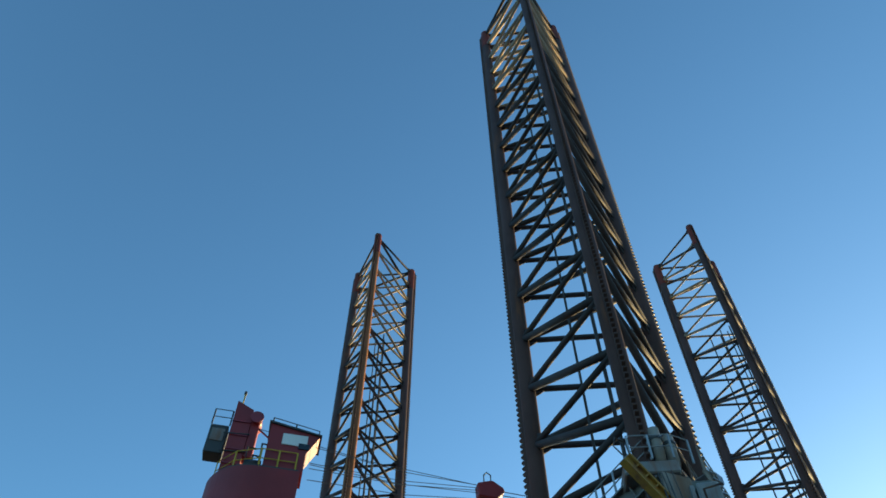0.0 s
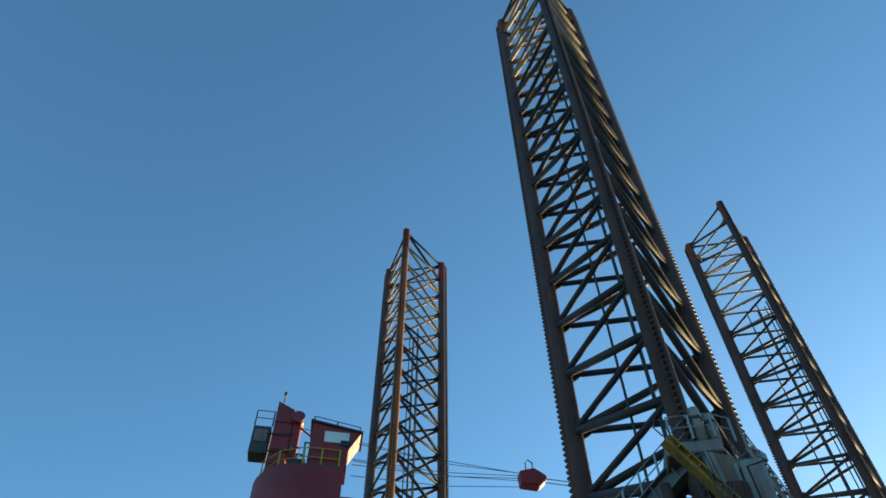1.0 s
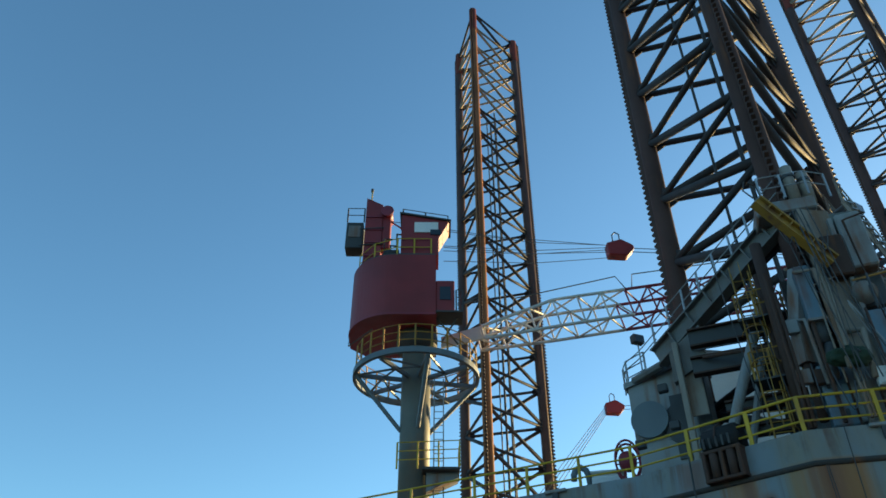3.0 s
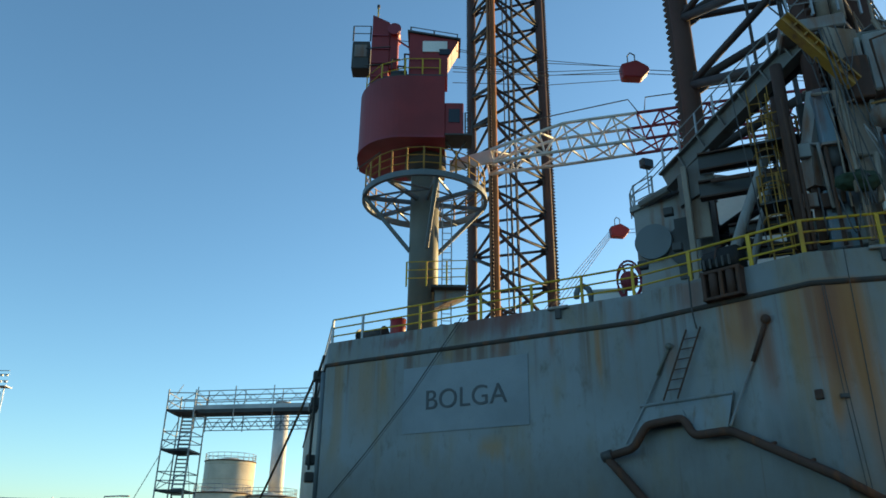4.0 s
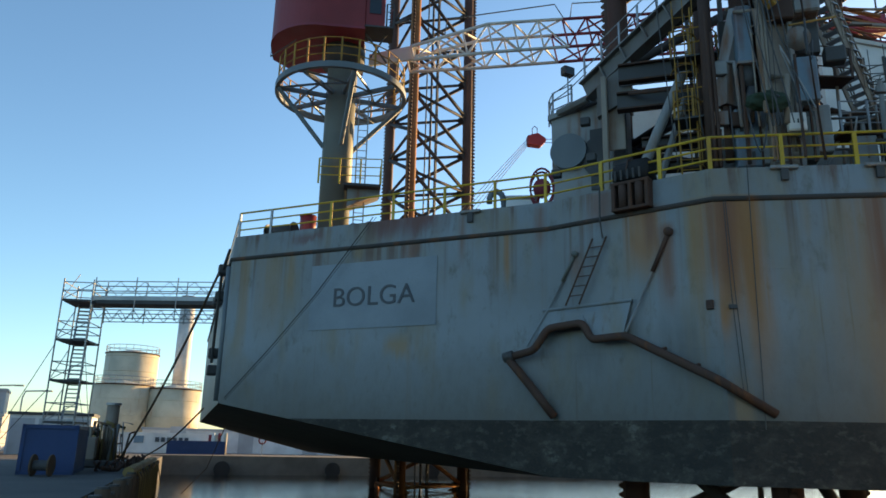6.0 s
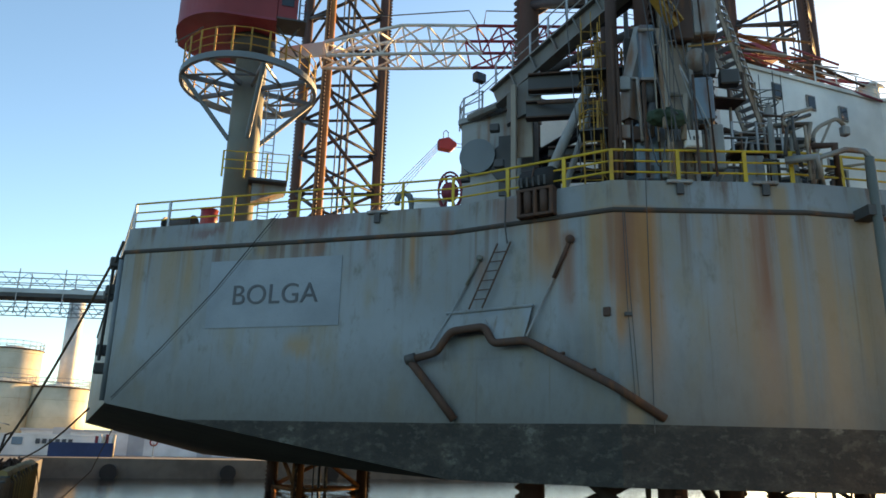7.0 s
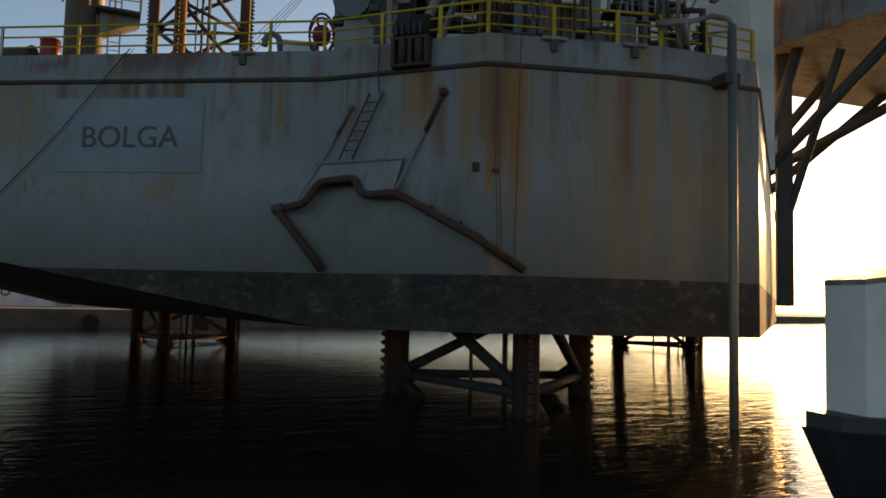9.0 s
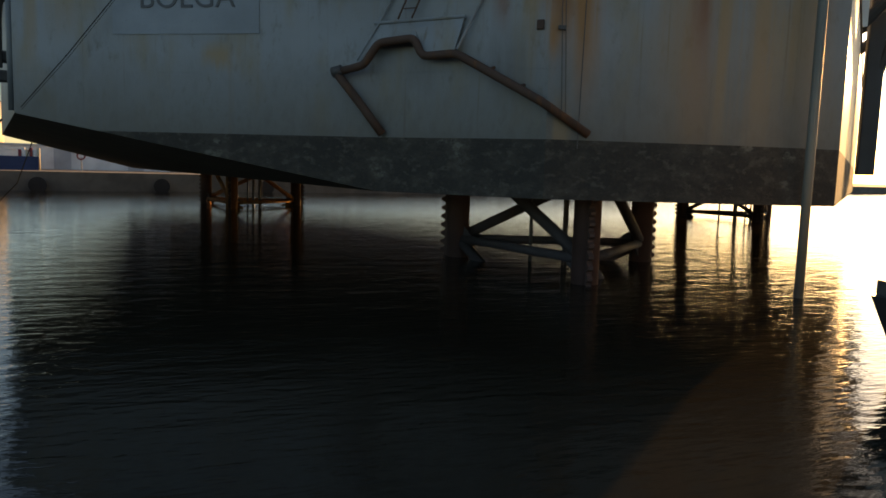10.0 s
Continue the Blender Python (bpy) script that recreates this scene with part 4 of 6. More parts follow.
part("guide_rib", box(B(), (12.6, 18.42, 15.2), (0.12, 0.2, 7.0), -14), M_GREY, jack)
part("rust_saddle", box(B(), (12.35, 18.35, 17.2), (0.66, 0.35, 1.5), -14, 0.05), M_RUST, jack, "rust-brown saddle block")
part("top_box", box(B(), (13.3, 19.3, 18.6), (1.1, 1.0, 1.5), -18, 0.06), M_PEDESTAL, jack)
part("head_frame", box(B(), (11.9, 19.6, 19.7), (1.9, 1.5, 0.5), -18, 0.05), M_GREY, jack)
for dx, h in ((0.15, 1.25), (0.65, 1.0)):
    vent = part("vent_cowl", tube(B(), (12.0 + dx, 19.0, 19.9), (12.0 + dx, 19.0, 20.2 + h), 0.2, 14), M_SCUFF, jack, "pale scuffed vent cowl", True)
    part("vent_band", tube(B(), (12.0 + dx, 19.0, 20.2 + h * 0.6), (12.0 + dx, 19.0, 20.32 + h * 0.6), 0.23, 14), M_DARK, vent)
railing("", [(11.0, 19.0, 19.95), (12.4, 18.55, 19.95), (13.2, 18.7, 19.95)], 1.0, M_GALV, "", 1, 0.7, 0.022, False, thing("tower_top_rail", (11, 19, 19.95), "grey curved rails on the tower head", "railing"))
beam = thing("hoist_beam", (10.2, 17.95, 18.8), "yellow rust-stained steel hoist beam overhanging the deck edge", "hoist beam")
ba, bb = Vector((9.95, 17.55, 18.75)), Vector((11.95, 17.95, 16.75))
part("beam_web", girder(ba, bb, 0.36, 0.3, M_OLDYELLOW), M_OLDYELLOW, beam)
part("beam_hoop", poly_tube(B(), [ba + Vector((0, 0.1, 0.2)), ba + Vector((-0.25, 0.1, 0.5)), ba + Vector((-0.1, 0.2, 0.95)), ba + Vector((0.3, 0.3, 0.9)), ba + Vector((0.4, 0.3, 0.2))], 0.025, 6), M_DARK, beam)
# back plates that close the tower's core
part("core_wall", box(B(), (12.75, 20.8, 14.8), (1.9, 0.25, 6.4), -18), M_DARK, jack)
for el_, h_, a0_, a1_ in ((27.4, 0.62, 21.4, 29.4), (25.4, 0.6, 21.2, 28.6), (22.2, 0.34, 23.0, 29.0), (20.4, 0.30, 23.0, 29.0)):
    p_, q_ = Vector(high(a0_, el_, 24.4)), Vector(high(a1_, el_ - 0.1, 24.4))
    q_.z = p_.z
    b_ = part("cross_beam", box(B(), (p_ + q_) / 2, ((q_ - p_).length, 0.06, h_), math.degrees(math.atan2(q_.y - p_.y, q_.x - p_.x))), M_DARK, jack, "dark flanged cross beam")
    for e_ in (-1, 1):
        part("flange", box(B(), (p_ + q_) / 2 + Vector((0, 0, e_ * h_ / 2)), ((q_ - p_).length, 0.36, 0.06), math.degrees(math.atan2(q_.y - p_.y, q_.x - p_.x))), M_RUST, b_)
part("beam_rail", tube(B(), high(21.5, 26.6, 24.2), high(29.2, 26.5, 24.2), 0.03, 6), M_DARK, jack)
part("beam_pipe", tube(B(), high(22.2, 26.0, 24.2), high(29.0, 25.9, 22.9), 0.06, 7), M_RUST, jack)
part("beam_post", tube(B(), high(27.6, 20.0, 23.4), high(27.9, 31.0, 23.0), 0.16, 10), M_RUST, jack, "", True)
part("raking_pipe", poly_tube(B(), [polar(22.3, 23.0, 11.9), polar(24.3, 23.2, 13.9), polar(26.3, 23.6, 15.9), polar(27.6, 24, 17.4)], 0.17, 12), M_GREY, jack, "raking grey pipe", True)
part("raking_pipe", tube(B(), polar(23.8, 24.2, 12.0), polar(26.5, 24.2, 15.4), 0.12, 8), M_GREY, jack)
ladder("cage_ladder", (10.15, 20.3, DECK), (10.15, 20.3, 17.9), 0.55, M_OLDYELLOW, "rusty yellow caged ladder beside the jacking house", 0.32, (0.92, -0.38, 0), None, 0.42)
for z in (13.9, 16.0):
    railing("", [(9.75, 20.35, z), (10.7, 19.75, z), (11.2, 20.1, z)], 1.0, M_OLDYELLOW, "", 1, 0.6, 0.025, False, thing("ladder_landing_rail", (9.75, 20.35, z), "yellow rails at a ladder landing", "railing"))
    part("landing_plate", box(B(), (10.5, 20.3, z), (1.4, 0.9, 0.06), -30), M_DARK, jack)
# right flank
RA, RB = Vector((13.7, 19.4, 19.6)), Vector((16.3, 20.3, 14.2))
for dy in (-0.42, 0.38):
    part("stair_string", box(B(), (RA + RB) / 2 + Vector((0, dy, 0.35)), ((RB - RA).length, 0.05, 0.2), tilt=(RB - RA).to_track_quat("X", "Z").to_matrix().to_4x4()), M_SCUFF, jack)
rstair = thing("flank_stair", RB, "grey open stair with rusty handrails on the far flank", "stair")
for i in range(22):
    p = RA.lerp(RB, (i + 0.5) / 22) + Vector((0.1, -0.1, 0.45))
    part("tread", box(B(), p, (0.26, 0.75, 0.04), 20), M_GALV, rstair)
for off in (Vector((0, -0.45, 0.3)), Vector((0, 0.4, 0.3))):
    railing("", [RA + off, RB + off], 1.05, M_SCUFF, "", 2, 0.9, 0.03, False, rstair)
rp = [(15.9, 22.4), (17.6, 21.7), (18.6, 23.6), (16.9, 24.5)]
part("right_case", prism(B(), rp, DECK, [14.4, 14.0, 14.0, 14.4]), M_GREY, jack)
part("rusty_column", tube(B(), polar(28.2, 22.4, DECK), polar(28.4, 22.4, 18.6), 0.19, 14), M_RUST, jack, "rust-brown column", True)
ladder("cage_ladder", (16.75, 20.2, 14.3), (16.75, 20.2, 16.7), 0.6, M_DARK, "dark caged ladder on the deck", 0.3, (0.95, -0.3, 0), None, 0.5)
part("flank_platform", box(B(), (16.7, 20.2, 14.2), (2.4, 1.6, 0.1), -15), M_DARK, jack)
for q in ((15.7, 19.8), (17.6, 19.4), (16.2, 20.9), (17.9, 20.5)):
    part("platform_leg", tube(B(), (*q, DECK), (*q, 14.2), 0.07, 8), M_GREY, jack)
# green fan unit and small switch boxes
green = thing("lashed_net", high(32.5, 24.1, 21.3), "dark green net bundle lashed to the jacking house", "net")
gc = Vector(high(32.5, 24.1, 21.3))
bm = B()
bmesh.ops.create_icosphere(bm, subdivisions=4, radius=0.6)
for vv in bm.verts:
    k_ = 1 + 0.28 * noise.noise(vv.co * 3.1) + 0.12 * noise.noise(vv.co * 9.0)
    vv.co = gc + Vector((vv.co.x * 1.05 * k_, vv.co.y * 0.5 * k_, vv.co.z * 0.5 * k_))
part("net", bm, M_GREEN, green, "", True)
part("strap", poly_tube(B(), [gc + Vector((0, 0.3, 0)), gc + Vector((0.1, 0, 0.42)), gc + Vector((0.1, -0.33, 0))], 0.03, 5), M_DARK, green)


def switch_box(c, size, material, turn=-18, label="grey electrical box fixed to the jacking house"):
    s = thing("switch_box", c, label, "electrical box", "switch boxes")
    part("casing", box(B(), Vector(c) + Vector((0, 0, size[2] / 2)), size, turn, 0.02), material, s)
    d = Vector((math.sin(radians(turn)), -math.cos(radians(turn)), 0))
    part("door", box(B(), Vector(c) + Vector((0, 0, size[2] / 2)) + d * (size[1] / 2 + 0.012), (size[0] * 0.86, 0.025, size[2] * 0.86), turn, 0.006), material, s)
    part("latch", box(B(), Vector(c) + Vector((0, 0, size[2] / 2)) + d * (size[1] / 2 + 0.035), (0.04, 0.03, 0.12), turn), M_DARK, s)


switch_box((12.3, 18.1, 12.75), (0.5, 0.2, 0.55), M_WHITE, -14, "white electrical box on the guide plate")
switch_box((14.7, 18.6, 11.65), (0.6, 0.4, 1.3), M_GREY, -16, "grey deck cabinet beside the rails")
# pipework and cables running down the tower
random.seed(5)
pipes = thing("tower_pipes", (12, 18.5, DECK), "bundle of grey and rusty service pipes on the tower", "pipe bundle")
for i in range(16):
    a = random.uniform(30.2, 42.5)
    d = random.uniform(20.9, 22.6) + (0.8 if a > 36 else 0)
    z0, z1 = DECK + random.uniform(0, 1.5), random.uniform(14.0, 18.6)
    if a > 36.5:
        z1 = min(z1, 13.4)
    p0, p1 = polar(a, d, z0), polar(a + random.uniform(-0.5, 0.5), d + 0.2, z1)
    q = polar(a + random.choice((-1, 1)) * random.uniform(0.5, 2.0), d + 0.6, z1 + 0.3)
    part("pipe", poly_tube(B(), [p0, p1, q], random.choice((0.03, 0.04, 0.06, 0.09)), 7), random.choice((M_GREY, M_RUST, M_SCUFF, M_DARK)), pipes, "", True)
for i in range(7):
    a0 = random.uniform(30, 34)
    part("cable", poly_tube(B(), [polar(a0, 20.9, 18.5), polar(a0 + 0.8, 20.7, 15.5), polar(a0 + random.uniform(0.5, 3.2), 20.6, 12.5)], 0.018, 5), M_DARK, pipes)
for i in range(26):
    a = random.uniform(34.8, 43.5)
    d = random.uniform(22.3, 25.5)
    z = random.uniform(DECK + 0.4, 15.5 if a < 38 else 13.3)
    b = a + random.uniform(0.8, 2.6)
    part("pipe", poly_tube(B(), [polar(a, d, z), polar(b, d + random.uniform(-0.4, 0.4), z + random.uniform(-0.2, 0.2)), polar(b, d + 0.1, max(DECK, z - random.uniform(0.5, 2.0)))], random.choice((0.03, 0.05, 0.08, 0.12)), 7), random.choice((M_GREY, M_RUST, M_SCUFF, M_DARK, M_RUST)), pipes, "", True)


def valve(c, r, turn=0):
    v_ = thing("hand_valve", c, "dark hand-wheel valve on a grey pipe stub", "valve", "deck valves")
    c = Vector(c)
    part("stub", tube(B(), c, c + Vector((0, 0, 0.7)), 0.07, 10), M_GREY, v_)
    part("bonnet", tube(B(), c + Vector((0, 0, 0.3)), c + Vector((0, 0, 0.55)), 0.14, 10), M_GREY, v_)
    part("wheel", poly_tube(B(), arc((c.x, c.y), r, 0, 360, 14, c.z + 0.75), 0.02, 5), M_DARK, v_)
    for a in (0, 60, 120):
        t = radians(a)
        part("spoke", tube(B(), c + Vector((r * math.cos(t), r * math.sin(t), 0.75)), c + Vector((-r * math.cos(t), -r * math.sin(t), 0.75)), 0.012, 5), M_DARK, v_)


for a, d, r, z in ((39.8, 23.6, 0.3, 13.9), (41.2, 23.4, 0.26, 13.3), (42.2, 23.6, 0.22, DECK), (43.6, 24.6, 0.25, DECK)):
    valve(polar(a, d, z), r)
    if z > DECK:
        part("pipe", tube(B(), polar(a, d, DECK), polar(a, d, z), 0.1, 10), M_GREY, pipes)

# walkways and rails stepping down the flank
for lev, (x0, y0, x1, y1) in ((13.2, (14.3, 18.9, 15.9, 18.6)), (15.3, (14.0, 19.3, 15.2, 19.3))):
    wk = thing("flank_walkway", (x0, y0, lev), "rusty grating walkway with yellow rails on the flank", "walkway", "flank walkways")
    part("grating", box(B(), ((x0 + x1) / 2, (y0 + y1) / 2 + 0.35, lev), (x1 - x0, 0.8, 0.06), -8), M_RUST, wk)
    railing("", [(x0, y0, lev), (x1, y1, lev)], 1.05, M_GALV if lev != 15.3 else M_RUST, "", 2, 0.7, 0.022, False, wk)
    part("hanger", tube(B(), (x0 + 0.2, y0 + 0.5, lev), (x0 - 0.4, y0 + 0.6, lev - 1.2), 0.05, 6), M_GREY, wk)
    part("hanger", tube(B(), (x1 - 0.2, y1 + 0.5, lev), (x1 - 0.2, y1 + 0.6, DECK), 0.05, 6), M_GREY, wk)
hz_ = thing("hydraulic_hoses", (11.5, 18.6, 14), "dark looping hydraulic hoses on the gear columns", "hose")
random.seed(12)
for i in range(8):
    a0 = random.uniform(29.6, 35.5)
    z0 = random.uniform(13, 18.4)
    dz = random.uniform(0.5, 1.4)
    da = random.uniform(-1.3, 1.3)
    pts = [polar(a0 + da * t, 20.75 - 0.25 * math.sin(math.pi * t), z0 - dz * math.sin(math.pi * t) - 0.4 * t) for t in [k / 6 for k in range(7)]]
    part("hose", poly_tube(B(), pts, random.choice((0.016, 0.022, 0.03)), 6), M_DARK, hz_, "", True)
for i in range(5):
    a0 = 24.6 + 1.1 * i
    part("hose", poly_tube(B(), [polar(a0, 22.6, 18.6 - 0.5 * i), polar(a0 + 0.4, 22.5, 16 - 0.3 * i), polar(a0 + 1.0, 22.4, 12.4)], 0.02, 5), M_DARK, hz_)

# ---------------------------------------------------------------- deck edge: rails and loose gear
rail_plan = inset(PLAN, -0.16)
RC0, RK1, RK2, RK3, RK4, RK5 = [Vector((*p, DECK)) for p in rail_plan[:6]]
r_main = thing("deck_railing", RC0, "yellow scuffed tubular deck railing along the hull edge", "railing")
pts = [RC0, RK1, RK1.lerp(RK2, 0.36)]
for i, h in enumerate((0.3, 0.64, 0.99)):
    part("rail", poly_tube(B(), [p + Vector((0, 0, h)) for p in pts], 0.03 if i < 2 else 0.036, 6), M_YELLOW, r_main)
    part("rail", poly_tube(B(), [p + Vector((0, 0, h)) for p in [RK1.lerp(RK2, 0.36), RK2, RK3, RK4]], 0.03 if i < 2 else 0.04, 6), M_YELLOW, r_main)
edge_len = (RK1 - RC0).length
for s in (0.0, 1.5, 4.2, 6.8, 8.8, 10.65, 12.4):
    p = RC0.lerp(RK1, s / edge_len)
    part("post", box(B(), p + Vector((0, 0, 0.495)), (0.09, 0.06, 0.99), -31), M_YELLOW if s > 4 else M_GALV, r_main)
for a, b, ts in ((RK1, RK2, (0.36, 0.72)), (RK2, RK3, (0.0, 0.36, 0.72, 0.97)), (RK3, RK4, (0.45, 1.0))):
    for t in ts:
        p = a.lerp(b, t)
        part("post", box(B(), p + Vector((0, 0, 0.495)), (0.11, 0.07, 0.99), math.degrees(math.atan2(b.y - a.y, b.x - a.x))), M_YELLOW, r_main)
part("rail", poly_tube(B(), [RC0 + Vector((0, 0, 0.99)), Vector((*rail_plan[9], DECK + 0.99))], 0.03, 6), M_GALV, r_main)
part("rail", poly_tube(B(), [RC0 + Vector((0, 0, 0.6)), Vector((*rail_plan[9], DECK + 0.6))], 0.03, 6), M_GALV, r_main)
# drum, winch, bitts, gooseneck vent, hose reel
drum = thing("oil_drum", polar(-3.7, 28.6, DECK), "red steel oil drum standing on the deck", "drum")
dc = polar(-3.7, 28.6)
part("drum_shell", tube(B(), (*dc, DECK), (*dc, DECK + 0.95), 0.32, 20), M_RED, drum, "", True)
for h in (0.0, 0.32, 0.63, 0.92):
    part("hoop", tube(B(), (*dc, DECK + h), (*dc, DECK + h + 0.04), 0.335, 20), M_DARKRED, drum)
win = thing("mooring_winch", polar(-5.7, 29.4, DECK), "dark mooring winch with coiled wire on the deck", "winch")
wc = Vector(polar(-5.7, 29.4, DECK))
part("base", box(B(), wc + Vector((0, 0, 0.12)), (1.3, 0.8, 0.24), -30, 0.03), M_GREY, win)
part("drum", tube(B(), wc + Vector((-0.5, 0.25, 0.45)), wc + Vector((0.5, -0.3, 0.45)), 0.25, 16), M_DARK, win, "", True)
for s in (-0.5, 0.5):
    part("cheek", tube(B(), wc + Vector((s, -0.55 * s, 0.45)), wc + Vector((s * 1.1, -0.6 * s, 0.45)), 0.36, 16), M_DARK, win)
bitt = thing("bollard", polar(0.6, 28.2, DECK), "black double bollard on the deck", "bollard")
for s in (-0.3, 0.3):
    c = Vector(polar(0.6, 28.2, DECK)) + Vector((s, -s * 0.6, 0))
    part("post", tube(B(), c, c + Vector((0, 0, 0.6)), 0.16, 14), M_DARK, bitt, "", True)
    part("cap", tube(B(), c + Vector((0, 0, 0.6)), c + Vector((0, 0, 0.68)), 0.2, 14), M_DARK, bitt)
part("base", box(B(), Vector(polar(0.6, 28.2, DECK + 0.04)), (1.1, 0.5, 0.08), -30), M_DARK, bitt)
goose = thing("gooseneck_vent", polar(11.5, 25.0, DECK), "pale grey gooseneck vent pipe on the deck", "vent pipe")
g0 = Vector(polar(11.9, 25.0, DECK))
part("neck", poly_tube(B(), [g0, g0 + Vector((0, 0, 0.75)), g0 + Vector((-0.06, 0.02, 0.95)), g0 + Vector((-0.22, 0.06, 1.06)), g0 + Vector((-0.4, 0.1, 1.0)), g0 + Vector((-0.48, 0.12, 0.8)), g0 + Vector((-0.48, 0.12, 0.62))], 0.11, 12), M_RING, goose, "", True)
part("foot", tube(B(), g0, g0 + Vector((0, 0, 0.06)), 0.2, 12), M_GREY, goose)
reel = thing("hose_reel", polar(14.8, 24.6, DECK), "red hose reel on a grey stand by the rails", "hose reel")
rc = Vector(polar(15.0, 24.6, DECK + 1.0))
rd = Vector((math.sin(radians(14.8)), math.cos(radians(14.8)), 0))
rs = Vector((rd.y, -rd.x, 0))
for off in (-0.18, 0.18):
    c = rc + rd * off
    part("rim", poly_tube(B(), [c + rs * 0.4 * math.cos(t) + Vector((0, 0, 0.68 * math.sin(t))) for t in [math.tau * i / 20 for i in range(21)]], 0.04, 6), M_DARKRED, reel, "", True)
    for t in (0, 1.05, 2.1):
        q = rs * 0.4 * math.cos(t) + Vector((0, 0, 0.68 * math.sin(t)))
        part("spoke", tube(B(), c + q, c - q, 0.025, 5), M_RED, reel)
part("hub", tube(B(), rc - rd * 0.2, rc + rd * 0.2, 0.3, 16), M_DARKRED, reel, "", True)
part("stand", box(B(), rc - Vector((0, 0, 0.82)), (0.6, 0.5, 0.36), -15), M_GREY, reel)
locker = thing("white_locker", polar(13.3, 26.5, DECK), "white rounded steel locker on the deck", "locker")
part("body", box(B(), Vector(polar(13.3, 26.5, DECK + 0.6)), (1.3, 0.9, 1.2), -14, 0.15), M_WHITE, locker)
part("lid", box(B(), Vector(polar(13.3, 26.5, DECK + 1.23)), (1.4, 1.0, 0.08), -14, 0.03), M_WHITE, locker)
fair = thing("roller_fairlead", polar(23.5, 22.4, DECK), "rusty roller fairlead with a black chute at the deck edge", "fairlead")
for s_ in (2.45, 2.98, 3.5):
    part("cheek", box(B(), on_side(K1, K2, s_, 11.2, 0.12), (0.12, 0.42, 0.9), -45, 0.03), M_RUST, fair)
for z_ in (10.8, 11.6):
    part("frame_bar", box(B(), on_side(K1, K2, 2.98, z_, 0.14), (1.2, 0.36, 0.1), -45, 0.02), M_RUST, fair)
for s_ in (2.72, 3.24):
    part("roller", tube(B(), on_side(K1, K2, s_, 10.85, 0.2), on_side(K1, K2, s_, 11.55, 0.2), 0.13, 12), M_RUST, fair, "", True)
bm = B()
prof = [(0.25, 11.66), (0.3, 11.95), (0.18, 12.25), (-0.15, 12.45), (-0.75, 12.5), (-0.85, 11.66)]
va = [bm.verts.new(on_side(K1, K2, 2.42, z_, o_)) for o_, z_ in prof]
vb = [bm.verts.new(on_side(K1, K2, 3.42, z_, o_)) for o_, z_ in prof]
bm.faces.new(va)
bm.faces.new(vb[::-1])
for i in range(6):
    bm.faces.new((va[i], vb[i], vb[(i + 1) % 6], va[(i + 1) % 6]))
bmesh.ops.recalc_face_normals(bm, faces=bm.faces)
bmesh.ops.bevel(bm, geom=list(bm.edges), offset=0.06, segments=2, affect="EDGES")
part("chute", bm, M_RUBBER, fair, "black rounded rope chute", True)
part("chute_strap", poly_tube(B(), [on_side(K1, K2, 2.92, 11.7, 0.31), on_side(K1, K2, 2.92, 12.0, 0.34), on_side(K1, K2, 2.92, 12.3, 0.2), on_side(K1, K2, 2.92, 12.5, -0.15)], 0.03, 6), M_RUST, fair)
for i in range(5):
    part("chute_rib", tube(B(), on_side(K1, K2, 2.55 + 0.19 * i, 11.7, 0.3), on_side(K1, K2, 2.55 + 0.19 * i, 12.0, 0.32), 0.035, 6), M_DARK, fair)
# toe plates welded to the deck edge
for a, b, s in ((C0, K1, 9.9), (K2, K3, 1.95), (K2, K3, 4.4)):
    pl = on_side(a, b, s, DECK - 0.05, 0.03)
    t_ = math.degrees(math.atan2(b[1] - a[1], b[0] - a[0]))
    w_ = thing("deck_chock", pl, "grey steel chock plate at the deck edge", "chock", "deck edge chocks")
    part("plate", box(B(), pl, (0.75, 0.12, 0.1), t_, 0.02), M_GREY, w_)
    part("web", box(B(), pl - Vector((0, 0, 0.2)), (0.2, 0.08, 0.35), t_), M_DARK, w_)

# ---------------------------------------------------------------- accommodation block, deckhouse, helideck
acc = thing("accommodation_block", (26, 31, DECK), "white steel accommodation block with small windows", "deckhouse")
ap = [(20.9, 28.3), (32.0, 29.6), (33.2, 29.1), (34.5, 38), (21, 38)]
part("wall", prism(B(), ap, DECK, 22.7), M_WHITE, acc)
part("roof_lip", prism(B(), inset(ap, 0.12), 22.7, 22.9), M_BOOM, acc)
au = (Vector(ap[1]) - Vector(ap[0])).normalized()
at_ = math.degrees(math.atan2(au.y, au.x))


def acc_pt(s, z, off=0.0):
    p = Vector(ap[0]) + au * s + Vector((au.y, -au.x)) * off
    return Vector((p.x, p.y, z))


def acc_hit(az, el):
    # where a bearing meets the wall
    t = math.tan(radians(az))
    s = (t * ap[0][1] - ap[0][0]) / (au.x - t * au.y)
    p = acc_pt(s, 0)
    return s, 4.0 + math.hypot(p.x, p.y) * math.tan(radians(el))


for az, el in ((40.6, 25.2), (42.8, 24.0), (44.8, 22.9), (41.0, 20.0), (43.7, 19.5)):
    s, z = acc_hit(az, el)
    w = part("window", box(B(), acc_pt(s, z, 0.04), (0.62, 0.1, 0.85), at_, 0.03), M_GREY, acc, "small framed window")
    part("pane", box(B(), acc_pt(s, z, 0.1), (0.44, 0.02, 0.66), at_), M_GLASS, w)
railing("", [(27.5, 29.15, 22.9), (32, 29.7, 22.9), (33.2, 29.2, 22.9)], 1.1, M_WHITE, "", 2, 1.3, 0.03, False, thing("roof_railing", (27.5, 29.15, 22.9), "white handrail on the accommodation roof", "railing"))
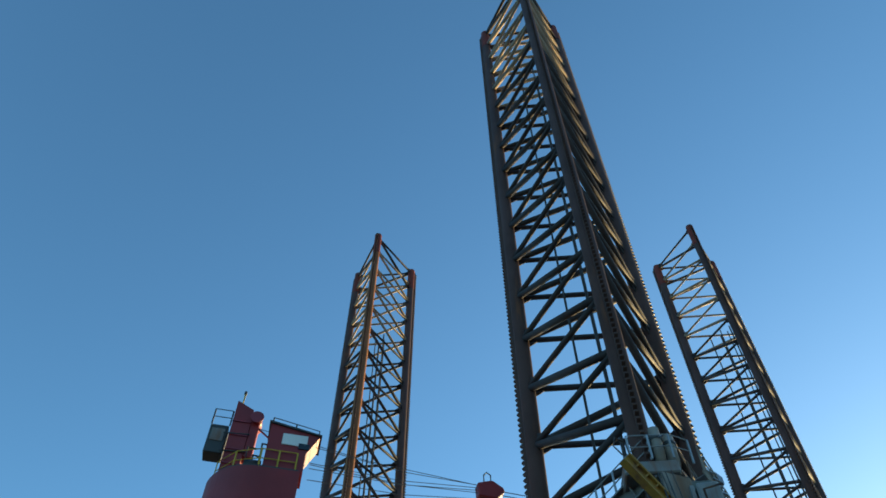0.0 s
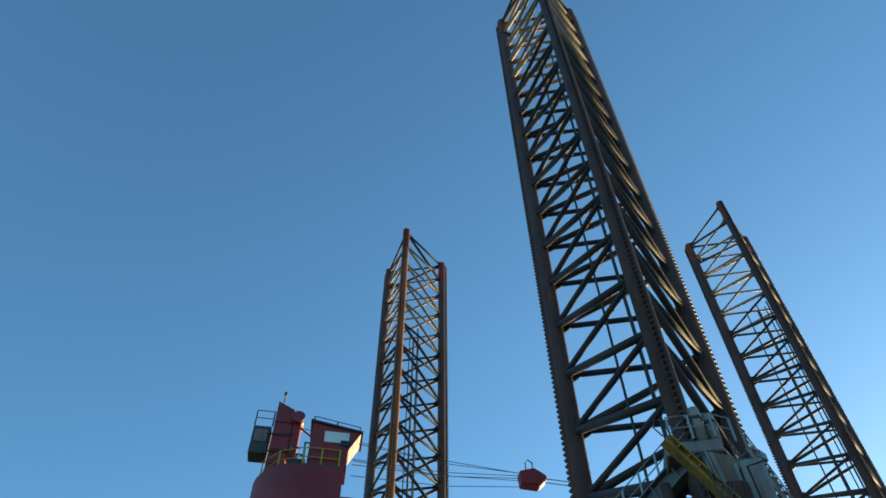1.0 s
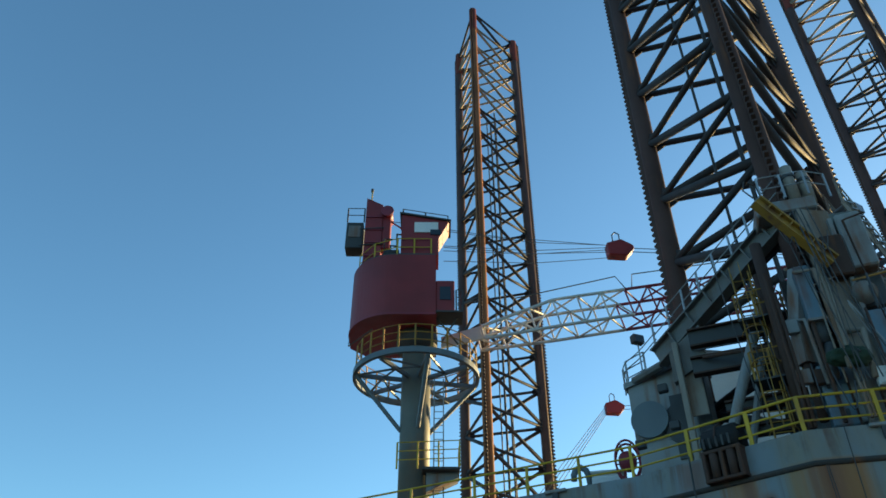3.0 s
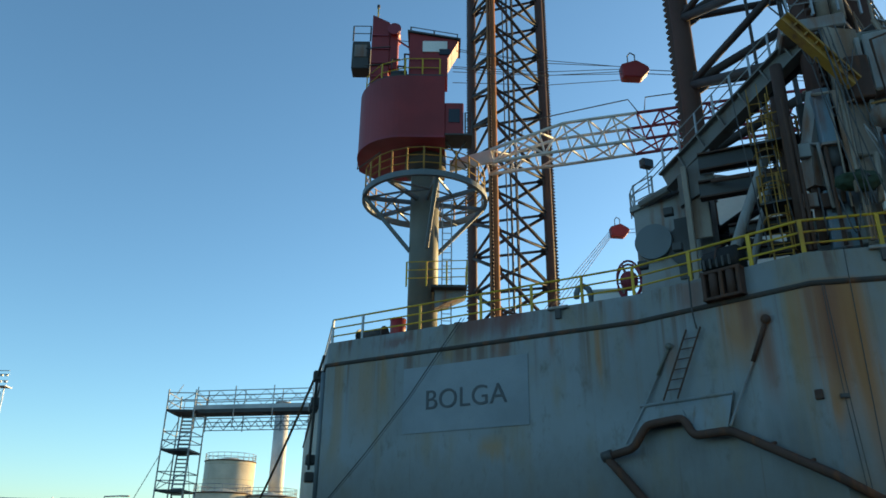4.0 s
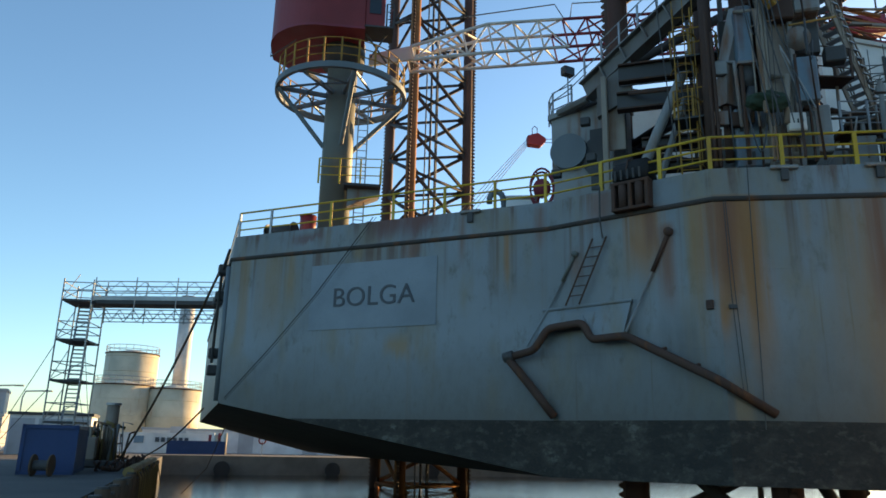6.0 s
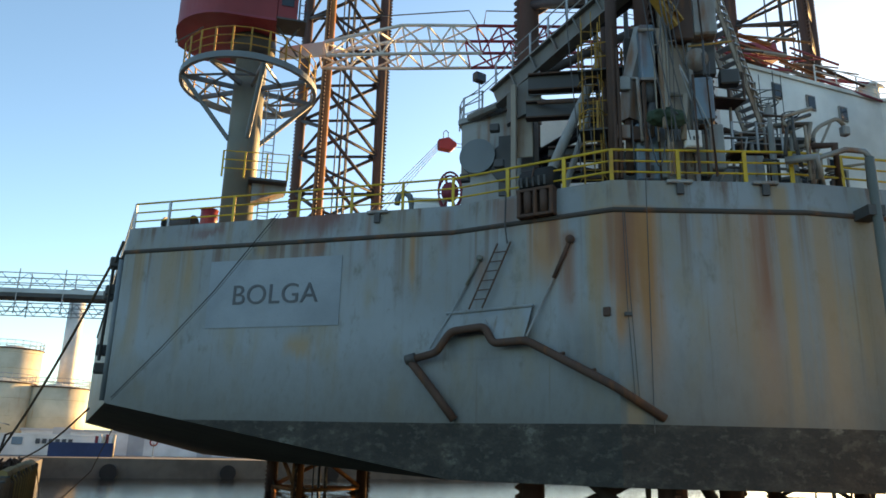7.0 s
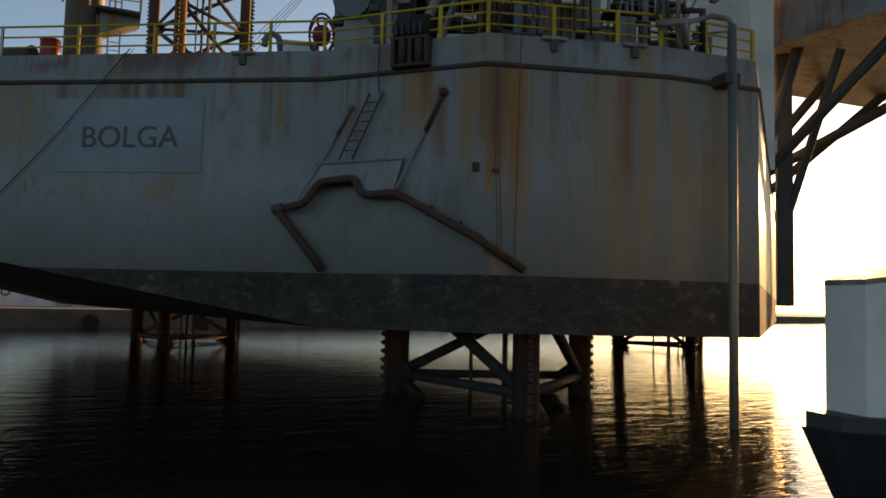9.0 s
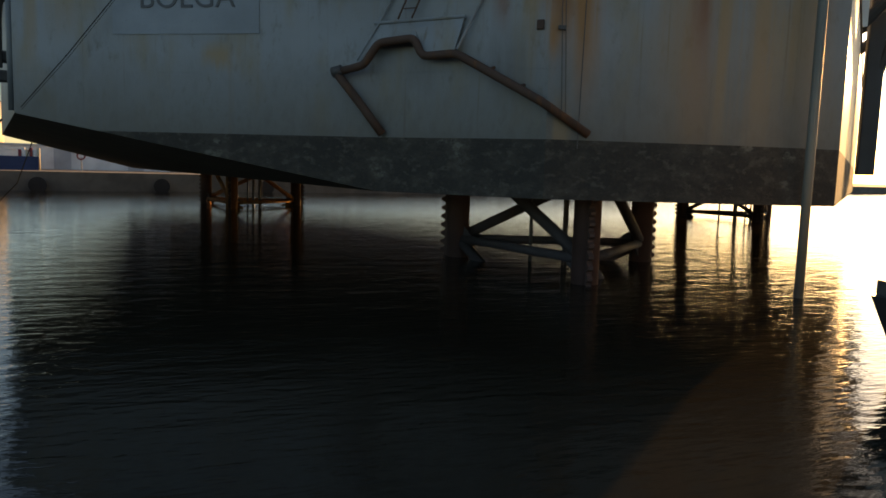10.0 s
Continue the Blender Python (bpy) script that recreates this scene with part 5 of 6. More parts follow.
vt = thing("roof_vent", (32.2, 30.4, 22.9), "white mushroom vent on the accommodation roof", "vent")
part("stem", tube(B(), (32.2, 30.4, 22.9), (32.2, 30.4, 23.9), 0.5, 16), M_WHITE, vt, "", True)
part("cap", tube(B(), (32.2, 30.4, 23.9), (32.2, 30.4, 24.2), 0.75, 16, 0.4), M_WHITE, vt, "", True)
dav = thing("deck_davit", polar(43.4, 25.8, DECK), "grey bent davit arm on the deck", "davit")
d0 = Vector(polar(42.6, 26.5, DECK))
part("arm", poly_tube(B(), bends([d0, d0 + Vector((0, 0, 2.95)), d0 + Vector((0.3, 0, 3.3)), d0 + Vector((1.0, -0.1, 3.65)), d0 + Vector((1.25, -0.1, 3.4))], 0.2), 0.07, 10), M_SCUFF, dav, "", True)
part("brace", tube(B(), d0 + Vector((0.05, 0, 2.2)), d0 + Vector((0.7, -0.1, 3.45)), 0.045, 8), M_SCUFF, dav)
part("winch", box(B(), d0 + Vector((1.25, -0.1, 3.2)), (0.28, 0.26, 0.34), 0, 0.04), M_GREY, dav)
boxes_ = thing("deck_house_small", (16, 36, DECK), "white deckhouse seen beyond the jacking house", "deckhouse")
part("wall", prism(B(), [(12.5, 32.5), (20, 33.5), (19.5, 37), (12, 36)], DECK, 21.3), M_WHITE, boxes_)
part("roof", prism(B(), [(12.3, 32.3), (20.2, 33.3), (19.7, 37.2), (11.8, 36.2)], 21.3, 21.5), M_GREY, boxes_)
part("door", box(B(), (15.4, 32.85, 12.7), (0.9, 0.08, 2.0), 7.6, 0.02), M_GREY, boxes_)
truss = thing("roof_pipe_rack", (27, 33, 22.9), "rusty steel rack and pipes lying on the accommodation roof", "pipe rack")
for i in range(9):
    part("rack_bar", tube(B(), (22.5 + 1.1 * i, 30.4, 23.1), (23.4 + 1.1 * i, 33.5, 24.2 + 0.15 * i), 0.08, 6), M_RUST, truss)
for i in range(5):
    part("rack_pipe", tube(B(), (21.8, 30.5 + 0.6 * i, 23.3 + 0.2 * i), (32, 31.6 + 0.6 * i, 23.5 + 0.2 * i), 0.09, 7), M_RUST, truss)
random.seed(31)
for i in range(64):
    x0, y0 = random.uniform(21.2, 28.0), random.uniform(29.1, 31.0)
    z0 = random.uniform(23.2, 26.2 - 0.24 * (x0 - 21.2))
    part("loose_rod", tube(B(), (x0, y0, z0), (x0 + random.uniform(1.5, 4.0), y0 + random.uniform(-0.3, 0.5), z0 + random.uniform(-0.9, 0.5)), random.choice((0.05, 0.07, 0.11)), 6), random.choice((M_RUST, M_LEGSUNRUST, M_SCUFF, M_DARKRED)), truss)
part("rack_frame", box(B(), (28.5, 32.2, 24.1), (5.0, 1.6, 0.3), 7), M_RUST, truss)

heli = thing("helideck", (44, 24.5, 23), "round steel helideck with a safety net overhanging the water", "helideck")
HC, HR, HZ = (44.3, 24.3), 10.9, 22.9
part("deck_plate", prism(B(), arc(HC, HR, 0, 360, 16)[:-1], HZ - 0.35, HZ), M_DARK, heli)
for i in range(9):
    o = -9.0 + 2.25 * i
    hw = math.sqrt(max(0.1, (HR - 0.3) ** 2 - o * o))
    part("under_beam", box(B(), (HC[0] + o, HC[1], HZ - 0.75), (0.3, 2 * hw, 0.8)), M_DARK, heli)
for o in (-6, 0, 6):
    hw = math.sqrt((HR - 0.3) ** 2 - o * o)
    part("under_girder", box(B(), (HC[0], HC[1] + o, HZ - 1.4), (2 * hw, 0.35, 1.0)), M_DARK, heli)
ringpts = arc(HC, HR + 1.0, 0, 360, 32)
for i, (p, q) in enumerate(zip(arc(HC, HR, 0, 360, 32), ringpts)):
    if i < 32:
        part("net_arm", tube(B(), (*p, HZ - 0.1), (*q, HZ + 0.45), 0.05, 5), M_GALV, heli)
for rr in (0.2, 0.4, 0.6, 0.8, 1.0):
    part("net_line", poly_tube(B(), arc(HC, HR + rr, 0, 360, 32, HZ - 0.1 + 0.55 * rr), 0.02 if rr < 1.0 else 0.045, 5), M_GALV, heli)
for i in range(128):
    a = math.tau * i / 128
    part("net_cord", tube(B(), (HC[0] + HR * math.cos(a), HC[1] + HR * math.sin(a), HZ - 0.08), (HC[0] + (HR + 1.0) * math.cos(a), HC[1] + (HR + 1.0) * math.sin(a), HZ + 0.45), 0.012, 4), M_GALV, heli)
for a, b in (((36.5, 29.5), (33.5, 30.5)), ((44, 32), (38, 37)), ((50, 31), (44, 41)), ((38, 22), (34.2, 31)), ((46, 18), (37, 36))):
    part("support_strut", tube(B(), (*a, HZ - 1.6), (*b, DECK - 0.1), 0.32, 10), M_DARK, heli)
part("support_house", prism(B(), [(34.3, 29.6), (34.6, 25.0), (37.5, 18.5), (50, 18), (50, 36), (36, 37)], 19.0, HZ - 0.95), M_GREY, heli, "grey plated house under the deck")
for i in range(8):
    part("house_stiffener", box(B(), Vector((34.45, 27.5, 20.4)).lerp(Vector((37.4, 18.6, 20.4)), i / 7) + Vector((-0.12, 0, 0)), (0.2, 0.2, 2.8), -18), M_GREY, heli)
# riser pipe outside the hull and the caisson
outp = thing("overboard_pipe", polar(45.9, 23.4, -2), "grey seawater pipe running down outside the hull into the water", "pipe")
q0 = Vector(polar(45.9, 23.35, -3))
part("riser", tube(B(), q0, (q0.x, q0.y, 12.3), 0.13, 14), M_PEDESTAL, outp, "", True)
part("elbow", poly_tube(B(), [(q0.x, q0.y, 12.3), (q0.x - 0.1, q0.y + 0.05, 12.5), (q0.x - 0.5, q0.y + 0.3, 12.6), (q0.x - 1.1, q0.y + 0.8, 12.45), (q0.x - 1.2, q0.y + 0.9, DECK)], 0.085, 10), M_GREY, outp, "", True)
part("clamp", box(B(), (q0.x, q0.y + 0.3, 10.7), (0.5, 0.8, 0.3), -10), M_DARK, outp)
part("support_column", box(B(), (*polar(49.35, 47.5), 13.0), (0.85, 0.85, 17.6), -40, 0.05), M_DARK, heli)
part("column_brace", tube(B(), polar(49.4, 47.5, 9.0), polar(53.0, 46.0, 18.5), 0.25, 8), M_DARK, heli)

# small white vessel moored beyond the camera's right
boat = thing("white_workboat", polar(55, 15.5, 0), "white workboat with a dark flared hull moored at the quay", "boat")
bo = Vector(polar(50.7, 15.0, 0))
fwd = Vector((math.sin(radians(98)), math.cos(radians(98)), 0))
lat = Vector((fwd.y, -fwd.x, 0))


def boat_pt(l_, w_, z):
    return bo + fwd * l_ + lat * w_ + Vector((0, 0, z))


bm = B()
secs = []
for l_, half, flare in ((0.0, 0.3, 1.0), (1.0, 1.1, 0.75), (2.6, 1.6, 0.5), (6, 1.9, 0.25), (12, 1.9, 0.2)):
    secs.append([bm.verts.new(boat_pt(l_ + (0.9 - 0.9 * min(1, z_ / 1.9) if l_ < 1.5 else 0), s * (half * (0.55 + 0.45 * z_ / 1.9)), z_)) for s in (-1, 1) for z_ in ((-0.6, 0.3, 1.1, 1.9) if s < 0 else (1.9, 1.1, 0.3, -0.6))])
for a, b in zip(secs, secs[1:]):
    for i in range(7):
        bm.faces.new((a[i], a[i + 1], b[i + 1], b[i]))
bm.faces.new(secs[0])
bm.faces.new(secs[-1][::-1])
bmesh.ops.recalc_face_normals(bm, faces=bm.faces)
part("hull", bm, M_BOAT, boat, "dark flared hull")
dk = [boat_pt(0.2, -0.4, 0)[:2], boat_pt(0.2, 0.4, 0)[:2], boat_pt(2.6, 1.6, 0)[:2], boat_pt(12, 1.9, 0)[:2], boat_pt(12, -1.9, 0)[:2], boat_pt(2.6, -1.6, 0)[:2]]
part("gunwale", prism(B(), dk, 1.9, 2.15), M_DARK, boat)
sp = [boat_pt(0.7, -0.45, 0)[:2], boat_pt(0.7, 0.45, 0)[:2], boat_pt(2.6, 1.3, 0)[:2], boat_pt(9, 1.5, 0)[:2], boat_pt(9, -1.5, 0)[:2], boat_pt(2.6, -1.3, 0)[:2]]
part("deckhouse", prism(B(), sp, 2.15, [4.4, 4.4, 4.7, 4.7, 4.7, 4.7]), M_WHITE, boat, "white deckhouse")
part("house_roof", prism(B(), sp, [4.4, 4.4, 4.7, 4.7, 4.7, 4.7], [4.5, 4.5, 4.8, 4.8, 4.8, 4.8]), M_GREY, boat)

# ---------------------------------------------------------------- hull side details
sign = thing("name_board", on_side(CS, K1, 6.5, 7.7, 0.03), "pale blue name board with grey lettering on the hull", "sign")
su = (Vector(K1) - Vector(C0)).normalized()
s_turn = math.degrees(math.atan2(su.y, su.x))
part("panel", box(B(), on_side(CS, K1, 6.47, 8.96, 0.015), (5.0, 0.03, 2.36), s_turn), M_SIGN, sign)
cu = bpy.data.curves.new("letters", "FONT")
cu.body, cu.size, cu.extrude, cu.offset = "BOLGA", 0.96, 0.012, -0.002
cu.space_character = 1.02
tmp = bpy.data.objects.new("letters_tmp", cu)
scene.collection.objects.link(tmp)
bpy.context.view_layer.update()
lm = bpy.data.meshes.new_from_object(tmp)
bpy.data.objects.remove(tmp)
xs = [v.co.x for v in lm.vertices]
ys = [v.co.y for v in lm.vertices]
lm.transform(Matrix.Diagonal((3.2 / (max(xs) - min(xs)), 0.68 / (max(ys) - min(ys)), 1, 1)) @ Matrix.Translation((-min(xs), -min(ys), 0)))
lm.materials.clear()
lm.materials.append(M_LETTER)
letters = new("lettering", lm)
letters.parent = sign
lp0 = on_side(CS, K1, 4.98, 8.57, 0.044) - Vector(sign.location)
letters.matrix_basis = Matrix.Translation(lp0) @ Matrix.Rotation(radians(s_turn), 4, "Z") @ Matrix.Rotation(radians(90), 4, "X")
tagged(letters, "dark grey capital lettering")
rope1 = thing("hanging_line", on_side(CS, K1, 1.27, 5.8, 0.1), "thin dark mooring line hanging across the hull side", "rope")
part("strand", poly_tube(B(), [on_side(CS, K1, 6.48, DECK + 0.1, 0.15), on_side(CS, K1, 4.4, 9.0, 0.35), on_side(CS, K1, 2.6, 7.15, 0.34), on_side(CS, K1, 0.75, 5.42, 0.3)], 0.017, 6), M_RUBBER, rope1)
part("strand", poly_tube(B(), [on_side(CS, K1, 6.6, DECK + 0.1, 0.12), on_side(CS, K1, 4.46, 8.97, 0.33), on_side(CS, K1, 2.64, 7.08, 0.32), on_side(CS, K1, 0.75, 5.34, 0.28)], 0.009, 6), M_RUBBER, rope1)
# anchor bolster pipe, plate and ladder
bol = thing("anchor_bolster", on_side(K1, K2, 1.0, 7.0, 0.3), "rusty bent pipe anchor bolster on the hull side", "anchor bolster")
path = [on_side(CS, K1, 11.6, 6.6, 0.3), on_side(CS, K1, 12.45, 6.78, 0.42), on_side(K1, K2, 0.22, 7.42, 0.42), on_side(K1, K2, 1.4, 7.5, 0.42), on_side(K1, K2, 1.66, 6.98, 0.42), on_side(K1, K2, 2.7, 7.03, 0.38), on_side(K1, K2, 5.2, 5.7, 0.3), on_side(K2, K3, 1.15, 4.88, 0.06)]
part("bent_pipe", poly_tube(B(), bends(path, 0.2), 0.12, 12), M_RUST, bol, "", True)
part("lower_pipe", poly_tube(B(), bends([on_side(CS, K1, 11.5, 6.66, 0.3), on_side(CS, K1, 12.3, 5.7, 0.25), on_side(K1, K2, 0.22, 4.82, 0.1)], 0.4), 0.13, 12), M_RUST, bol, "", True)
part("pipe_elbow", tube(B(), on_side(CS, K1, 11.45, 6.58, 0.3), on_side(CS, K1, 11.75, 6.66, 0.32), 0.16, 12), M_DARK, bol, "", True)
for s_, z_ in ((3.6, 6.56), (4.5, 6.07)):
    part("pipe_stay", tube(B(), on_side(K1, K2, s_, z_, 0.33), on_side(K1, K2, s_ + 0.1, z_ + 0.1, 0.0), 0.05, 6), M_RUST, bol)
part("top_bar", poly_tube(B(), [on_side(K1, K2, -0.1, 8.04, 0.12), on_side(K1, K2, 2.82, 8.08, 0.1)], 0.05, 8), M_HULL, bol, "pale painted bar")
bm = B()
rim = [(-0.05, 8.02, 0.1), (2.78, 8.06, 0.09), (2.62, 7.12, 0.33), (1.72, 7.06, 0.36), (1.42, 7.55, 0.36), (0.3, 7.48, 0.36), (-0.3, 7.02, 0.3)]
front_ = [bm.verts.new(on_side(K1, K2, *v)) for v in rim]
back_ = [bm.verts.new(on_side(K1, K2, v[0], v[1], v[2] - 0.05)) for v in rim]
mid_f, mid_b = bm.verts.new(on_side(K1, K2, 1.3, 7.8, 0.22)), bm.verts.new(on_side(K1, K2, 1.3, 7.8, 0.17))
for i in range(7):
    j = (i + 1) % 7
    bm.faces.new((front_[i], front_[j], mid_f))
    bm.faces.new((back_[j], back_[i], mid_b))
    bm.faces.new((front_[j], front_[i], back_[i], back_[j]))
bmesh.ops.recalc_face_normals(bm, faces=bm.faces)
part("backing_plate", bm, M_HULL, bol, "pale grey sloping plate")
for s_, z_, pts_, m_, r_ in ((1.0, 9.72, [(0.55, 8.9, 0.06), (0.15, 8.2, 0.1), (-0.55, 6.95, 0.36)], M_PEDESTAL, 0.05), (3.98, 9.96, [(3.45, 8.85, 0.05), (3.05, 8.05, 0.1), (2.7, 7.15, 0.34)], M_RUST, 0.065)):
    top_ = on_side(K1, K2, s_, z_, 0.03)
    part("side_stay", tube(B(), top_, on_side(K1, K2, *pts_[0]), r_, 10), m_, bol, "stained upper stay", True)
    part("side_pipe", poly_tube(B(), [on_side(K1, K2, *v) for v in pts_], 0.035, 8), M_HULL, bol)
    part("stay_boss", tube(B(), top_ - Vector((0.05, 0.05, 0)), top_ + Vector((0.06, 0.06, 0)), 2 * r_, 14), m_, bol, "", True)
ku = (Vector(K2) - Vector(K1)).normalized()
ladder("side_ladder", on_side(K1, K2, 0.95, 8.1, 0.2), on_side(K1, K2, 1.88, 10.1, 0.12), 0.45, M_RUST, "thin rusty ladder on the hull side", 0.3, (ku.x, ku.y, 0))
part("hook_bar", poly_tube(B(), [on_side(K1, K2, 1.95, 11.7, 0.15), on_side(K1, K2, 1.95, 10.6, 0.2), on_side(K1, K2, 2.0, 10.05, 0.15)], 0.03, 6), M_DARK, fair)
cab = thing("side_cables", on_side(K2, K3, 0.9, 4.6, 0.06), "thin cables hanging down the hull side", "cable")
part("cable", poly_tube(B(), [on_side(K2, K3, 0.95, DECK, 0.14), on_side(K2, K3, 0.92, 9, 0.1), on_side(K2, K3, 0.86, 4.5, 0.08)], 0.014, 5), M_DARK, cab)
part("cable", poly_tube(B(), [on_side(K2, K3, 0.25, 10.6, 0.14), on_side(K2, K3, 0.28, 8, 0.1), on_side(K2, K3, 0.4, 5.2, 0.08)], 0.012, 5), M_DARK, cab)
part("cable", poly_tube(B(), [on_side(K2, K3, 0.3, 10.6, 0.14), on_side(K2, K3, 0.38, 8, 0.1), on_side(K2, K3, 0.5, 5.4, 0.08)], 0.012, 5), M_DARK, cab)
part("clip", box(B(), on_side(K2, K3, 0.3, 7.66, 0.08), (0.2, 0.1, 0.1), -16), M_DARK, cab)
brk = thing("side_bracket", on_side(K2, K3, 0.05, 7.4, 0.03), "small rusty bracket welded to the hull", "bracket")
part("frame", box(B(), on_side(K1, K2, 5.0, 7.75, 0.04), (0.2, 0.08, 0.26), -45, 0.02), M_RUST, brk)
# raised weld seams dividing the plating
for a, b, ss in ((C0, K1, (2.6, 5.2, 7.8, 10.3)), (K1, K2, (2.9,)), (K2, K3, (2.6,)), (K3, K4, (1.6,))):
    for s in ss:
        part("weld_seam", tube(B(), on_side(a, b, s, BAND + 0.3, 0.0), on_side(a, b, s, STRAKE, 0.0), 0.005, 5), M_HULL, hull)
for z in (6.6, 8.7):
    part("weld_seam", poly_tube(B(), [(*p, z) for p in (lerp2(C0, K1, 0.02), K1, K2, K3, K4)], 0.005, 5), M_HULL, hull)
# transom fittings: fender post and mooring gear on the raked end
te = (Vector(F0) - Vector(C0)).normalized()


def on_end(s, z, off=0.0):
    p = Vector(C0) + te * s + Vector((te.y, -te.x)) * -off
    return Vector((p.x, p.y, z))


post_ = thing("corner_fender", on_end(0.3, 5.4, 0.1), "pale half-round corner fender on the hull end", "fender")
part("rail", tube(B(), on_end(0.45, RAKE + 0.1, 0.05), on_end(0.45, STRAKE - 0.2, 0.05), 0.12, 10), M_RING, post_, "", True)
gear = thing("mooring_fairlead", on_end(1.5, 9.8, 0.3), "dark mooring fairleads bolted to the hull end", "fairlead")
for s, z in ((1.2, 10.5), (2.2, 9.6), (3.2, 7.4), (3.2, 6.7), (4.5, 9.8)):
    part("lead", box(B(), on_end(s, z, 0.25), (0.4, 0.6, 0.4), 12, 0.05), M_DARK, gear)
part("lead_bar", poly_tube(B(), [on_end(0.4, 11.2, 0.1), on_end(1.0, 10.4, 0.3), on_end(3.0, 7.0, 0.3)], 0.06, 6), M_DARK, gear)
moor = thing("mooring_rope", polar(-14.5, 47, QUAY), "thick dark mooring rope from the hull to the quay", "rope", "mooring ropes")
ea, eb = on_end(1.2, 10.4, 0.4), Vector((-11.6, 42.0, QUAY + 0.35))
part("strand", poly_tube(B(), [ea.lerp(eb, t) - Vector((0, 0, 0.5 * math.sin(math.pi * t))) for t in [i / 10 for i in range(11)]], 0.055, 8), M_ROPE, moor, "", True)
moor2 = thing("mooring_rope", polar(-13, 60, QUAY), "dark mooring rope slanting from the hull to the quay", "rope", "mooring ropes")
ea, eb = on_end(12, 5.5, 0.2), Vector((-13.2, 53.5, QUAY + 0.35))
part("strand", poly_tube(B(), [ea.lerp(eb, t) - Vector((0, 0, 0.3 * math.sin(math.pi * t))) for t in [i / 10 for i in range(11)]], 0.05, 8), M_ROPE, moor2, "", True)
slack = thing("slack_line", polar(-10, 60, 0), "thin slack line dipping into the water", "rope")
part("strand", poly_tube(B(), [(-7.5, 50, 4.9), (-8.6, 51, 2.2), (-10.2, 52.3, 0.6), (-11.6, 53.0, 0.1), (-12.2, 53.4, QUAY)], 0.03, 6), M_ROPE, slack)

# ---------------------------------------------------------------- quay edge
def edge_x(y):
    return -2.7 - 0.187 * y


cap = thing("edge_beam", (edge_x(44), 44, QUAY), "ochre worn timber beam along the quay edge", "edge beam")
for i in range(9):
    y0, y1 = 34.2 + 2.2 * i, 36.3 + 2.2 * i
    part("timber", tube(B(), (edge_x(y0) + 0.15, y0, QUAY + 0.12), (edge_x(y1) + 0.15, y1, QUAY + 0.12 + 0.04 * (i % 2)), 0.24, 8), M_WOOD, cap)
for i in range(26):
    y0 = 12 + 1.7 * i
    pile = thing("fender_pile", (edge_x(y0) + 0.32, y0, -2), "dark timber fender pile at the quay edge", "fender pile", "quay fender piles")
    part("timber_post", tube(B(), (edge_x(y0) + 0.3, y0, -2), (edge_x(y0) + 0.3, y0, QUAY - 0.05 + 0.15 * math.sin(i * 2.1)), 0.22, 10), M_ROPE, pile, "", True)
    part("pile_cap", tube(B(), (edge_x(y0) + 0.3, y0, QUAY - 0.05 + 0.15 * math.sin(i * 2.1)), (edge_x(y0) + 0.3, y0, QUAY + 0.02 + 0.15 * math.sin(i * 2.1)), 0.18, 10), M_DARK, pile)
for i in range(10):
    y0 = 36.5 + 1.7 * i
    hl = thing("hanging_rope", (edge_x(y0) + 0.6, y0, 0.2), "pale frayed rope hanging down the quay wall", "rope", "quay edge ropes")
    part("strand", poly_tube(B(), [(edge_x(y0) + 0.3, y0, QUAY + 0.2), (edge_x(y0) + 0.58, y0 - 0.1, QUAY - 0.2), (edge_x(y0) + 0.62, y0 - 0.3, 0.3)], 0.04, 6), M_WOOD, hl)

# ---------------------------------------------------------------- near quay: container, pump set, spool, marker
def container(name, c, length, width, height, turn, material, label, ribs=True):
    t = thing(name, c, label, "container")
    m0 = Matrix.Translation(c) @ Matrix.Rotation(radians(turn), 4, "Z")

    def wp(x, y, z):
        return m0 @ Vector((x, y, z))
    bm = B()
    box(bm, wp(0, 0, height / 2), (length - 0.1, width - 0.1, height - 0.16), turn)
    part("body", bm, material, t)
    for x in (-1, 1):
        for y in (-1, 1):
            part("corner_post", box(B(), wp(x * (length / 2 - 0.06), y * (width / 2 - 0.06), height / 2), (0.14, 0.14, height), turn), material, t)
    for z in (0.08, height - 0.08):
        for y in (-1, 1):
            part("rail", box(B(), wp(0, y * (width / 2 - 0.06), z), (length, 0.14, 0.15), turn), material, t)
        for x in (-1, 1):
            part("rail", box(B(), wp(x * (length / 2 - 0.06), 0, z), (0.14, width, 0.15), turn), material, t)
    if ribs:
        n = int(length / 0.4)
        for y in (-1, 1):
            for i in range(n):
                part("rib", box(B(), wp(-length / 2 + 0.3 + i * (length - 0.6) / max(1, n - 1), y * (width / 2 - 0.04), height / 2), (0.16, 0.07, height - 0.3), turn), material, t)
    return t


container("blue_container", (-12.8, 36.5, QUAY), 6.0, 2.1, 2.0, 104, M_CONTAINER, "dark blue steel container on the quay")
spool = thing("cable_spool", (-11.7, 32.2, QUAY), "small dark wooden cable spool lying on the quay", "cable spool")
for s in (-0.3, 0.3):
    part("flange", tube(B(), (-11.7 + s, 32.2, QUAY + 0.42), (-11.7 + s * 1.2, 32.2, QUAY + 0.42), 0.42, 16), M_ROPE, spool)
part("core", tube(B(), (-12.0, 32.2, QUAY + 0.42), (-11.4, 32.2, QUAY + 0.42), 0.2, 14), M_DARK, spool)
cone = thing("marker_cone", (-7.75, 14.4, QUAY), "small pale marker cone on the quay", "cone")
